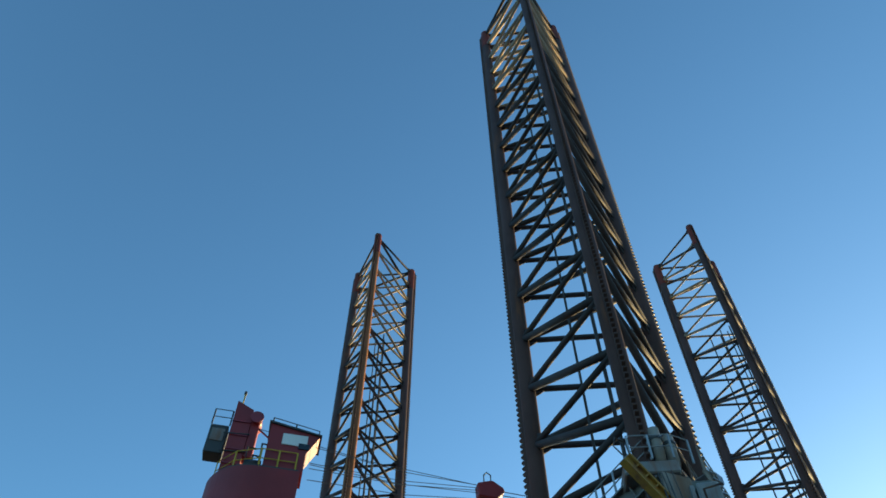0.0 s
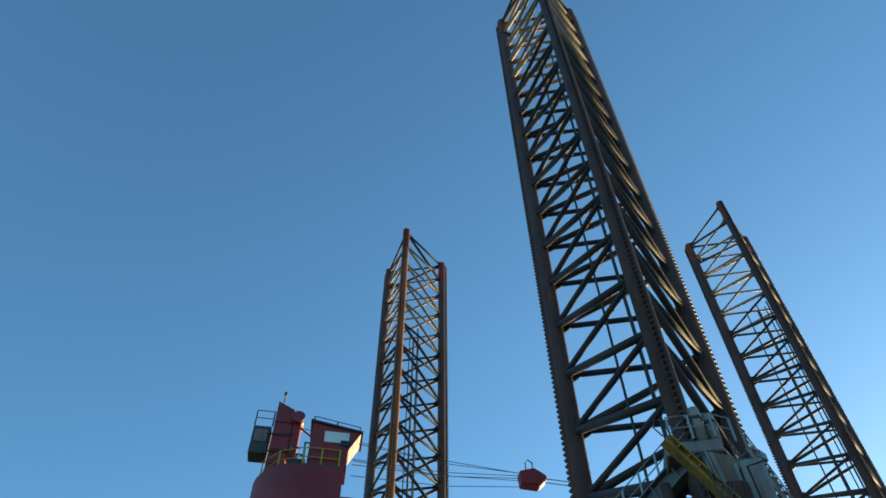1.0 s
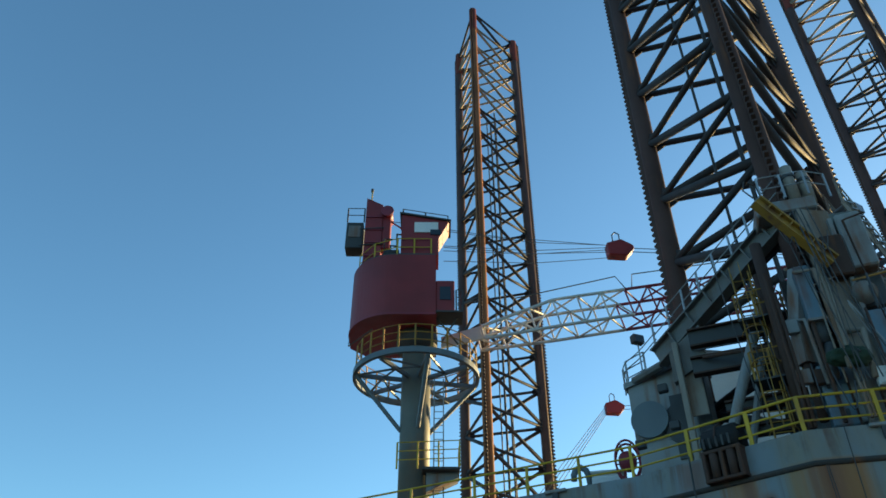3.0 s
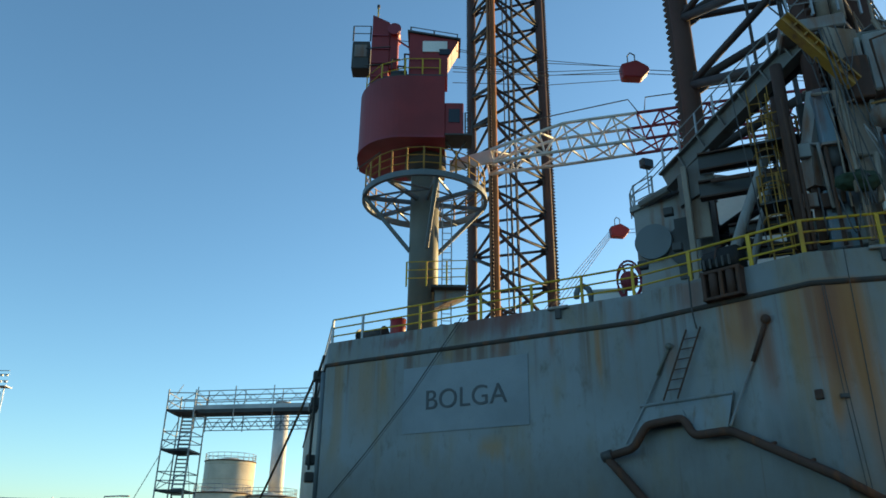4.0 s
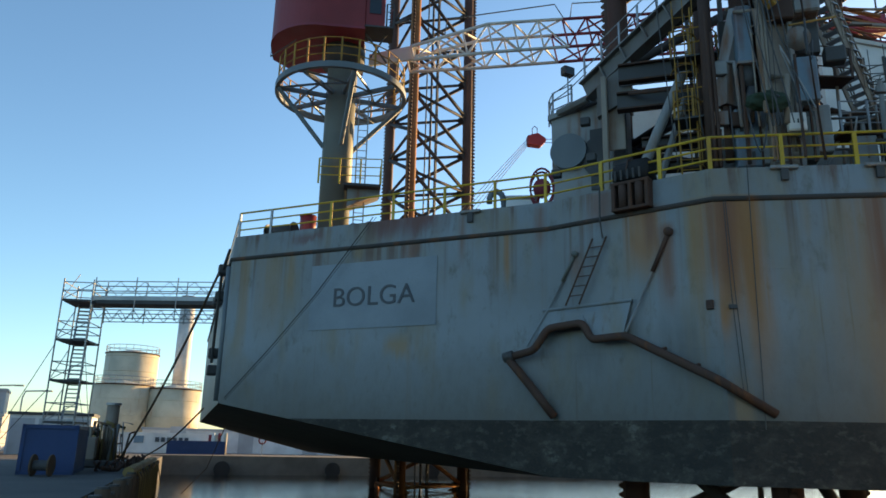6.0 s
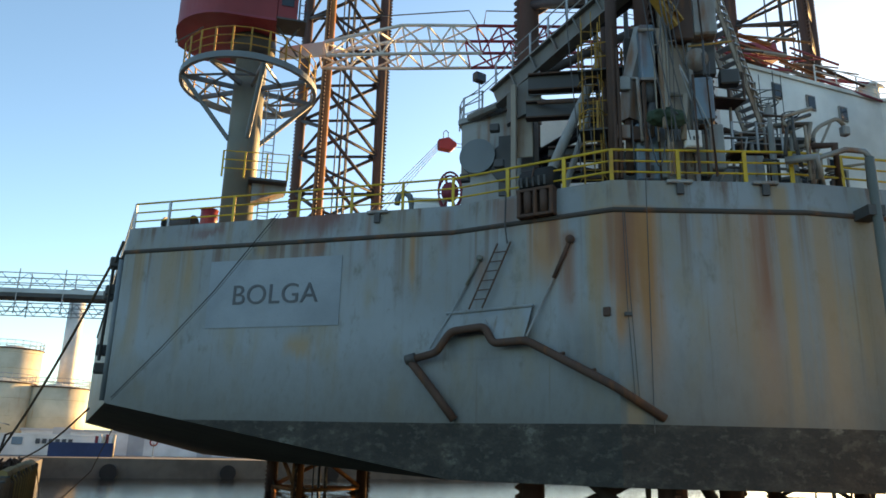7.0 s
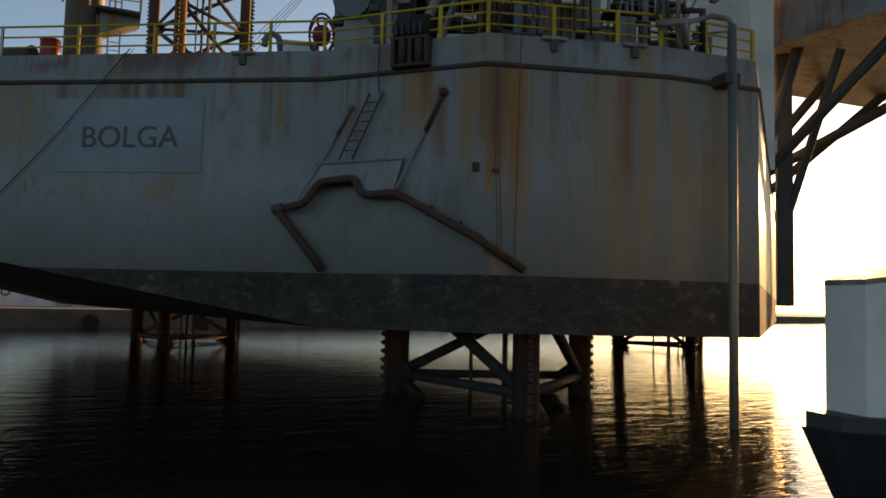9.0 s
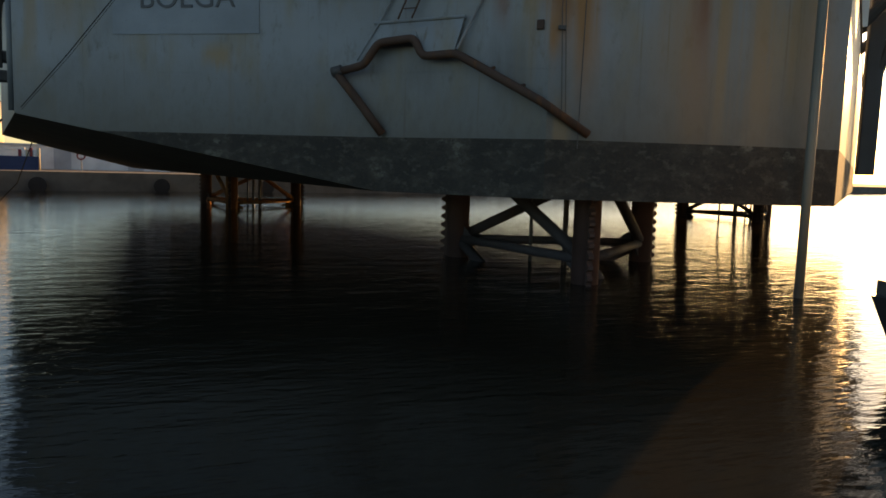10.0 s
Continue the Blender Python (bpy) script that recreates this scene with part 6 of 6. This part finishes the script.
part("cone_body", tube(B(), (-7.75, 14.4, QUAY + 0.04), (-7.75, 14.4, QUAY + 0.5), 0.18, 14, 0.05), M_CHIMNEY, cone, "", True)
part("cone_base", box(B(), (-7.75, 14.4, QUAY + 0.02), (0.45, 0.45, 0.04)), M_RUBBER, cone)
pump = thing("pump_skid", (-12.6, 43.0, QUAY), "dark rusty pump skid with pipes and a drum", "pump")
pc = Vector((-12.9, 43.5, QUAY))
part("skid", box(B(), pc + Vector((0, 0, 0.2)), (2.4, 3.2, 0.3), 10, 0.03), M_DARK, pump)
part("tower_drum", tube(B(), pc + Vector((0, 1.0, 0.35)), pc + Vector((0, 1.0, 3.3)), 0.34, 16), M_SCUFF, pump, "tall scuffed filter drum", True)
part("drum_flange", tube(B(), pc + Vector((0, 1.0, 3.3)), pc + Vector((0, 1.0, 3.42)), 0.42, 16), M_GALV, pump)
part("engine", box(B(), pc + Vector((-0.6, -0.4, 0.95)), (0.9, 1.3, 1.2), 10, 0.08), M_SCUFF, pump)
part("hood", box(B(), pc + Vector((-0.9, 0.9, 1.5)), (0.6, 0.7, 1.2), 10, 0.12), M_GREEN, pump)
random.seed(8)
for i in range(26):
    a = pc + Vector((random.uniform(-0.9, 1.2), random.uniform(-1.2, 1.4), 0.3))
    b = a + Vector((random.uniform(-0.2, 0.2), random.uniform(-0.3, 0.3), random.uniform(0.7, 2.2)))
    c_ = b + Vector((random.uniform(-0.7, 0.7), random.uniform(-0.4, 0.4), random.uniform(-0.3, 0.2)))
    part("pipe", poly_tube(B(), [a, b, c_], random.choice((0.04, 0.06, 0.09)), 7), random.choice((M_RUST, M_GALV, M_WOOD, M_SCUFF)), pump, "", True)
lumber = thing("quay_debris", (-11.5, 46, QUAY), "heap of rusty shackles and rope on the quay", "scrap heap", kind="stuff")
bm = B()
for i in range(70):
    y0 = random.uniform(37, 52)
    c_ = Vector((edge_x(y0) - random.uniform(0.2, 1.6), y0, QUAY + 0.06))
    d_ = Vector((random.uniform(-0.5, 0.5), random.uniform(-0.5, 0.5), random.uniform(0, 0.5)))
    tube(bm, c_, c_ + d_, random.uniform(0.03, 0.1), 6)
part("pieces", bm, M_RUST, lumber)

# stair tower and gangway bridge of scaffold tubes
tow = thing("scaffold_tower", (-15.9, 45.3, QUAY), "grey scaffold stair tower standing on the quay", "scaffold tower")
tx0, tx1, ty0, ty1 = -16.6, -14.95, 44.6, 46.9
levels = [QUAY, 4.7, 7.0, 9.3, 11.6]
for x in (tx0, tx1):
    for y in (ty0, ty1):
        part("standard", tube(B(), (x, y, QUAY), (x, y, 12.85), 0.045, 6), M_GALV, tow)
for z in levels[1:]:
    part("deck_board", box(B(), ((tx0 + tx1) / 2, (ty0 + ty1) / 2, z), (tx1 - tx0, ty1 - ty0, 0.12)), M_DARK, tow)
for z in levels:
    for h in (0.55, 1.05):
        for a, b in (((tx0, ty0), (tx1, ty0)), ((tx0, ty1), (tx1, ty1)), ((tx0, ty0), (tx0, ty1)), ((tx1, ty0), (tx1, ty1))):
            part("ledger", tube(B(), (*a, z + h), (*b, z + h), 0.03, 5), M_GALV, tow)
    part("brace", tube(B(), (tx0, ty0, z), (tx1, ty0, z + 1.05), 0.025, 5), M_GALV, tow)
    part("brace", tube(B(), (tx0, ty0, z), (tx0, ty1, z + 2.0), 0.025, 5), M_GALV, tow)
for za, zb in zip(levels, levels[1:]):
    for s in range(9):
        t = (s + 0.5) / 9
        part("tread", box(B(), (tx1 - 0.4 - 0.58 * t, ty0 + 0.3 + (ty1 - ty0 - 0.6) * t, za + (zb - za) * t), (0.7, 0.3, 0.06)), M_GALV, tow)
    for x in (tx1 - 0.75, tx1 - 0.05):
        part("stringer", tube(B(), (x, ty0 + 0.2, za), (x - 0.58, ty1 - 0.2, zb), 0.04, 5), M_GALV, tow)
        part("stair_rail", tube(B(), (x, ty0 + 0.2, za + 0.95), (x - 0.58, ty1 - 0.2, zb + 0.95), 0.025, 5), M_GALV, tow)
for s in (-1, 1):
    for k_ in range(2):
        part("guy_wire", tube(B(), (tx0 if s < 0 else tx1, ty0, 9.0 - 2.5 * k_), ((tx0 - 2.6) if s < 0 else tx1 + 1.5, ty0 - 1.0, QUAY), 0.02, 4), M_DARK, tow)
bridge = thing("scaffold_bridge", (-11.5, 45, 11.3), "grey scaffold footbridge leading onto the rig hull", "footbridge")
pa, pb = Vector((-14.95, 46.0, 11.7)), Vector((-7.6, 44.6, 11.7))
bl = (pb - pa)
bs = Vector((-bl.y, bl.x, 0)).normalized() * 0.7
bt_ = math.degrees(math.atan2(bl.y, bl.x))
part("walkway", box(B(), (pa + pb) / 2, (bl.length, 1.4, 0.3), bt_), M_DARK, bridge)
part("toe_board", box(B(), (pa + pb) / 2 + bs * -1.0 + Vector((0, 0, 0.2)), (bl.length, 0.05, 0.25), bt_), M_GALV, bridge)
for o in (-1, 1):
    for h in (-1.0, -0.5, 0.5, 0.9, 1.2):
        part("tube", tube(B(), pa + bs * o + Vector((0, 0, h)), pb + bs * o + Vector((0, 0, h)), 0.03, 5), M_GALV, bridge)
    n_ = 18
    for i in range(n_):
        z0, z1 = (-1.0, -0.5) if i % 2 else (-0.5, -1.0)
        part("lacing", tube(B(), pa.lerp(pb, i / n_) + bs * o + Vector((0, 0, z0)), pa.lerp(pb, (i + 1) / n_) + bs * o + Vector((0, 0, z1)), 0.022, 4), M_GALV, bridge)
    for i in range(10):
        z0, z1 = (0.5, 1.2) if i % 2 else (1.2, 0.5)
        part("lacing", tube(B(), pa.lerp(pb, i / 10) + bs * o + Vector((0, 0, z0)), pa.lerp(pb, (i + 1) / 10) + bs * o + Vector((0, 0, z1)), 0.018, 4), M_GALV, bridge)
    for i in range(4):
        p = pa.lerp(pb, i / 3) + bs * o
        part("upright", tube(B(), p + Vector((0, 0, -1.1)), p + Vector((0, 0, 1.45)), 0.035, 5), M_GALV, bridge)

# semi-trailer
trail = thing("semi_trailer", (-32, 64.8, QUAY), "blue curtain-sided semi-trailer parked on the quay", "trailer")
t0, t1 = Vector((-30.6, 58.8, QUAY)), Vector((-33.4, 70.8, QUAY))
tt_ = math.degrees(math.atan2(t1.y - t0.y, t1.x - t0.x))
tm = Matrix.Translation((t0 + t1) / 2) @ Matrix.Rotation(radians(tt_), 4, "Z")
L_ = (t1 - t0).length


def tp(x, y, z):
    return tm @ Vector((x, y, z))


part("box_body", box(B(), tp(0, 0, 1.95), (L_, 2.5, 2.1), tt_, 0.05), M_CONTAINER, trail)
part("curtain", box(B(), tp(0, -1.27, 1.95), (L_ - 0.2, 0.03, 1.95), tt_), M_CURTAIN, trail, "pale blue side curtain")
part("curtain", box(B(), tp(0, 1.27, 1.95), (L_ - 0.2, 0.03, 1.95), tt_), M_CURTAIN, trail, "pale blue side curtain")
for sx_, sz_, sl_, sh_ in ((-1.0, 1.45, 0.75, 0.16), (-1.5, 1.72, 0.5, 0.1), (-3.0, 1.95, 0.16, 0.2)):
    for sy_ in (-1.3, 1.3):
        part("stripe", box(B(), tp(sx_, sy_, sz_), (L_ * sl_, 0.02, sh_), tt_), M_SHED, trail, "white stripe")
for i in range(10):
    for sy_ in (-1.29, 1.29):
        part("curtain_strap", box(B(), tp(-L_ / 2 + 0.8 + i * (L_ - 1.6) / 9, sy_, 1.0), (0.05, 0.03, 0.3), tt_), M_DARK, trail)
part("chassis", box(B(), tp(0, 0, 0.82), (L_, 1.2, 0.2), tt_), M_DARK, trail)
for y in (-0.55, 0.55):
    part("rear_door", box(B(), tp(-L_ / 2 - 0.02, y * 1.1, 1.95), (0.05, 1.15, 1.95), tt_), M_CONTAINER, trail)
part("bumper", box(B(), tp(-L_ / 2, 0, 0.6), (0.12, 2.3, 0.18), tt_), M_GALV, trail)
for i in range(4):
    for y in (-1.05, 1.05):
        c_ = tp(-L_ / 2 + 1.6 + 1.25 * i, y, 0.52)
        ax_ = (tm.to_3x3() @ Vector((0, 1, 0))).normalized()
        w_ = part("wheel", tube(B(), c_ - ax_ * 0.15, c_ + ax_ * 0.15, 0.52, 18), M_RUBBER, trail)
        part("rim", tube(B(), c_ - ax_ * 0.17, c_ + ax_ * 0.17, 0.28, 14), M_GALV, w_)
for y in (-0.8, 0.8):
    part("landing_leg", tube(B(), tp(L_ / 2 - 2.5, y, 0), tp(L_ / 2 - 2.5, y, 0.8), 0.07, 8), M_DARK, trail)

# ---------------------------------------------------------------- far quay: tanks, stack, sheds, containers, lamps
def tank(az, d, r, ztop, label, deckrail=True):
    c = polar(az, d)
    t = thing("storage_tank", (*c, QUAY), label, "storage tank", "oil storage tanks")
    part("shell", tube(B(), (*c, QUAY), (*c, ztop), r, 40), M_TANK, t, "", True)
    part("roof", tube(B(), (*c, ztop), (*c, ztop + 0.7), r * 0.98, 40, r * 0.1), M_TANK, t)
    k_ = 1
    while QUAY + 2.2 * k_ < ztop:
        part("seam", poly_tube(B(), arc(c, r + 0.01, 180, 360, 24, QUAY + 2.2 * k_), 0.03, 4), M_TANK, t)
        k_ += 1
    part("curb", poly_tube(B(), arc(c, r + 0.05, 0, 360, 40, ztop), 0.09, 5), M_RUST, t)
    if deckrail:
        for h in (0.55, 1.1):
            part("rail", poly_tube(B(), arc(c, r, 0, 360, 36, ztop + h), 0.04, 4), M_GALV, t)
        for i in range(24):
            a = math.tau * i / 24
            part("post", tube(B(), (c[0] + r * math.cos(a), c[1] + r * math.sin(a), ztop), (c[0] + r * math.cos(a), c[1] + r * math.sin(a), ztop + 1.1), 0.035, 4), M_GALV, t)
    return t


tank(-15.8, 112, 3.85, 10.9, "rust-stained cream steel oil tank")
tank(-15.45, 121, 3.75, 16.1, "tall rust-stained cream oil tank standing behind")
tank(-12.4, 112, 3.65, 10.6, "cream steel oil tank with a domed roof")
st = thing("chimney_stack", polar(-11.65, 128, QUAY), "pale grey cylindrical chimney stack behind the tanks", "chimney")
scp = polar(-12.1, 128)
part("shaft", tube(B(), (*scp, QUAY), (*scp, 26.8), 1.25, 28, 1.15), M_CHIMNEY, st, "", True)
part("collar", tube(B(), (*scp, 26.5), (*scp, 26.9), 1.25, 28), M_GREY, st)


def shed(name, c, size, ridge, turn, label, roof_mat, wall_mat):
    t = thing(name, c, label, "building")
    m0 = Matrix.Translation(c) @ Matrix.Rotation(radians(turn), 4, "Z")
    l_, w_, h_ = size

    def wp(x, y, z):
        return m0 @ Vector((x, y, z))
    part("wall", box(B(), wp(0, 0, h_ / 2), (l_, w_, h_), turn), wall_mat, t)
    if ridge > h_:
        for e in (-1, 1):
            bm = B()
            a = [bm.verts.new(wp(e * l_ / 2 + q, y, z)) for q in (-0.12 * e, 0.0) for y, z in ((-w_ / 2, h_), (w_ / 2, h_), (0, ridge))]
            bm.faces.new(a[:3])
            bm.faces.new(a[3:][::-1])
            for i in range(3):
                bm.faces.new((a[i], a[(i + 1) % 3], a[3 + (i + 1) % 3], a[3 + i]))
            part("gable", bm, wall_mat, t)
            part("barge_board", poly_tube(B(), [wp(e * l_ / 2 + 0.3 * e, -w_ / 2 - 0.4, h_ - 0.15), wp(e * l_ / 2 + 0.3 * e, 0, ridge + 0.1), wp(e * l_ / 2 + 0.3 * e, w_ / 2 + 0.4, h_ - 0.15)], 0.13, 4), M_SHED, t)
        for s in (-1, 1):
            bm = B()
            a = [bm.verts.new(wp(x * (l_ / 2 + 0.4), y, z)) for x, y, z in ((-1, s * (w_ / 2 + 0.4), h_ - 0.2), (1, s * (w_ / 2 + 0.4), h_ - 0.2), (1, 0, ridge), (-1, 0, ridge))]
            bm.faces.new(a)
            bmesh.ops.solidify(bm, geom=bm.faces[:], thickness=0.15)
            part("roof", bm, roof_mat, t)
    else:
        part("roof", box(B(), wp(0, 0, h_ + 0.1), (l_ + 0.3, w_ + 0.3, 0.25), turn), roof_mat, t)
    for i in range(3):
        part("door", box(B(), wp(-l_ / 3 + i * l_ / 3, -w_ / 2 - 0.03, 1.5), (1.8, 0.08, 3.0), turn), M_ROOF, t)
    return t


shed("warehouse", (*polar(-31.9, 100), QUAY), (18, 8.5, 4.2), 6.5, 20, "white gabled warehouse with a pale grey roof", M_PALEROOF, M_SHED)
shed("lean_shed", (*polar(-34.2, 84), QUAY), (10, 6, 3.2), 3.4, 15, "low white shed beside the warehouse", M_ROOF, M_SHED)
shed("grey_hall", (*polar(-24.3, 118), QUAY), (6.4, 9, 7.2), 7.2, 20, "tall grey box-shaped hall", M_ROOF, M_ROOF)
shed("low_store", (*polar(-24.9, 92), QUAY), (8, 5, 3.4), 3.4, 10, "low grey store building", M_ROOF, M_ROOF)
shed("site_office", (*polar(-19.7, 76), QUAY), (6.4, 5, 3.3), 3.3, 12, "low pale site office with a dark flat roof", M_DARK, M_SHED)
shed("long_store", (*polar(-7.3, 100), QUAY), (24, 6, 2.6), 2.6, 14, "long low pale store on the far quay", M_ROOF, M_SHED)
cont2 = container("white_container", (*polar(-12.7, 92), QUAY), 9.4, 2.4, 2.2, 12, M_WHITE, "white container with dark illegible lettering and a blue emblem", False)
cm = Matrix.Translation((*polar(-12.7, 92), QUAY)) @ Matrix.Rotation(radians(12), 4, "Z")
for i in range(6):
    part("letter_bar", box(B(), cm @ Vector((-0.7 + 0.62 * i, -1.24, 1.45)), (0.42, 0.03, 0.5), 12), M_LETTER, cont2)
part("emblem", box(B(), cm @ Vector((-2.6, -1.24, 1.45)), (1.0, 0.03, 0.75), 12), M_BLUE, cont2, "pale blue emblem panel")
container("blue_skip", (*polar(-10.5, 88), QUAY), 6.0, 2.2, 1.4, 12, M_CONTAINER, "low blue open skip on the far quay")
misc = thing("gas_bottles", polar(-9.1, 88, QUAY), "rack of red and white gas bottles on the far quay", "gas bottles")
for i in range(6):
    p = Vector(polar(-9.6 + 0.22 * i, 89.2, QUAY))
    part("bottle", tube(B(), p, p + Vector((0, 0, 2.1 + 0.2 * (i % 2))), 0.16, 10), (M_RED, M_WHITE, M_TANK)[i % 3], misc, "", True)
buoy = thing("life_buoy_post", polar(-5.9, 84, QUAY), "small white and red lifebuoy post on the far quay", "lifebuoy post")
bp = Vector(polar(-5.9, 84, QUAY))
part("post", tube(B(), bp, bp + Vector((0, 0, 1.5)), 0.06, 6), M_GALV, buoy)
part("ring", poly_tube(B(), [bp + Vector((0.35 * math.cos(t), -0.1, 1.6 + 0.35 * math.sin(t))) for t in [math.tau * i / 14 for i in range(15)]], 0.09, 6), M_RED, buoy)


def street_lamp(az, d, h, arm):
    p = Vector(polar(az, d, QUAY))
    s = thing("street_lamp", p, "slim grey street lamp with a long arm", "street lamp", "quay street lamps")
    part("pole", poly_tube(B(), [p, p + Vector((0, 0, h - 0.8)), p + Vector((0.3 * arm, 0, h)), p + Vector((2.4 * arm, 0, h + 0.1))], 0.09, 7), M_GALV, s)
    part("head", box(B(), p + Vector((2.8 * arm, 0, h + 0.08)), (1.1, 0.35, 0.18), 0, 0.04), M_GREY, s)


# unseen shed behind the rig, added to dim the sky reflected in the water
shed("unseen_backdrop_shed", (44, 118, QUAY), (96, 10, 3.0), 4.2, 15, "unseen long low shed added to dim reflections in the water", M_ROOF, M_GREY)
street_lamp(-23.6, 105, 7.3, 1)
street_lamp(-21.9, 105, 6.8, 1)
mast_ = thing("light_mast", polar(-31.1, 120, QUAY), "grey lattice lighting mast with lamp platform", "light mast")
mp_ = Vector(polar(-31.1, 120, QUAY))
for a in range(4):
    o = Vector((math.cos(a * math.pi / 2 + 0.6), math.sin(a * math.pi / 2 + 0.6), 0))
    part("leg", tube(B(), mp_ + o * 1.1, mp_ + o * 0.6 + Vector((0, 0, 22)), 0.06, 5), M_GALV, mast_)
for i in range(14):
    for a in range(4):
        o1 = Vector((math.cos(a * math.pi / 2 + 0.6), math.sin(a * math.pi / 2 + 0.6), 0)) * (1.1 - 0.5 * i / 14)
        o2 = Vector((math.cos((a + 1) * math.pi / 2 + 0.6), math.sin((a + 1) * math.pi / 2 + 0.6), 0)) * (1.1 - 0.5 * (i + 1) / 14)
        part("lacing", tube(B(), mp_ + o1 + Vector((0, 0, 22 * i / 14)), mp_ + o2 + Vector((0, 0, 22 * (i + 1) / 14)), 0.03, 4), M_GALV, mast_)
part("platform", box(B(), mp_ + Vector((0, 0, 22.1)), (2.6, 1.8, 0.08)), M_GALV, mast_)
for x in (-1.3, -0.45, 0.45, 1.3):
    for z in (22.7, 23.6):
        part("lamp", box(B(), mp_ + Vector((x * 0.85, -0.8, z)), (0.36, 0.3, 0.3), 0, 0.04), M_GALV, mast_)
for z in (22.8, 23.7, 24.2):
    part("lamp_rail", tube(B(), mp_ + Vector((-1.5, -0.9, z)), mp_ + Vector((1.5, -0.9, z)), 0.05, 5), M_GALV, mast_)
# grass verge and wire fence before the sheds
M_GRASS = ground_material("dry_grass", (0.10, 0.12, 0.03), (0.15, 0.14, 0.05), 1.2)
verge = B()
vp = [(-78, 84), (-42, 90), (-41.5, 92.5), (-78, 87)]
prism(verge, vp, QUAY, QUAY + 0.06)
random.seed(17)
for i in range(900):
    t_, w_ = random.random(), random.random()
    x_, y_ = -78 + 36 * t_, 84 + 6 * t_ + 2.7 * w_
    h_, a_ = random.uniform(0.12, 0.3), random.uniform(0, math.tau)
    q_ = [verge.verts.new((x_ + 0.05 * math.cos(a_), y_ + 0.05 * math.sin(a_), QUAY + 0.05)), verge.verts.new((x_ - 0.05 * math.cos(a_), y_ - 0.05 * math.sin(a_), QUAY + 0.05)), verge.verts.new((x_ + random.uniform(-0.1, 0.1), y_, QUAY + h_))]
    verge.faces.new(q_)
solo("grass_verge", verge, M_GRASS, "strip of dry yellow-green grass along the quay road", "grass", kind="stuff")
fence = thing("wire_fence", (-44, 75, QUAY), "thin dark wire fence with slim posts on the quay", "fence")
fa_, fb_ = Vector((-52, 72, QUAY)), Vector((-21, 74.5, QUAY))
for i in range(12):
    q_ = fa_.lerp(fb_, i / 11)
    part("post", tube(B(), q_, q_ + Vector((0, 0, 1.9)), 0.045, 6), M_DARK, fence)
for h_ in (0.25, 0.8, 1.3, 1.8):
    part("wire", tube(B(), fa_ + Vector((0, 0, h_)), fb_ + Vector((0, 0, h_)), 0.014, 4), M_DARK, fence)
# fender tyres on the far quay wall
for i in range(3):
    x = -12 + 11 * i
    y = 78 + (x + 19.5) * 14 / 53.5
    ty = thing("quay_fender", (x, y - 0.3, 0.2), "black rubber fender on the far quay wall", "fender", "far quay fenders")
    part("tyre", tube(B(), (x, y - 0.5, 1.1), (x, y + 0.05, 1.1), 0.8, 16), M_RUBBER, ty)
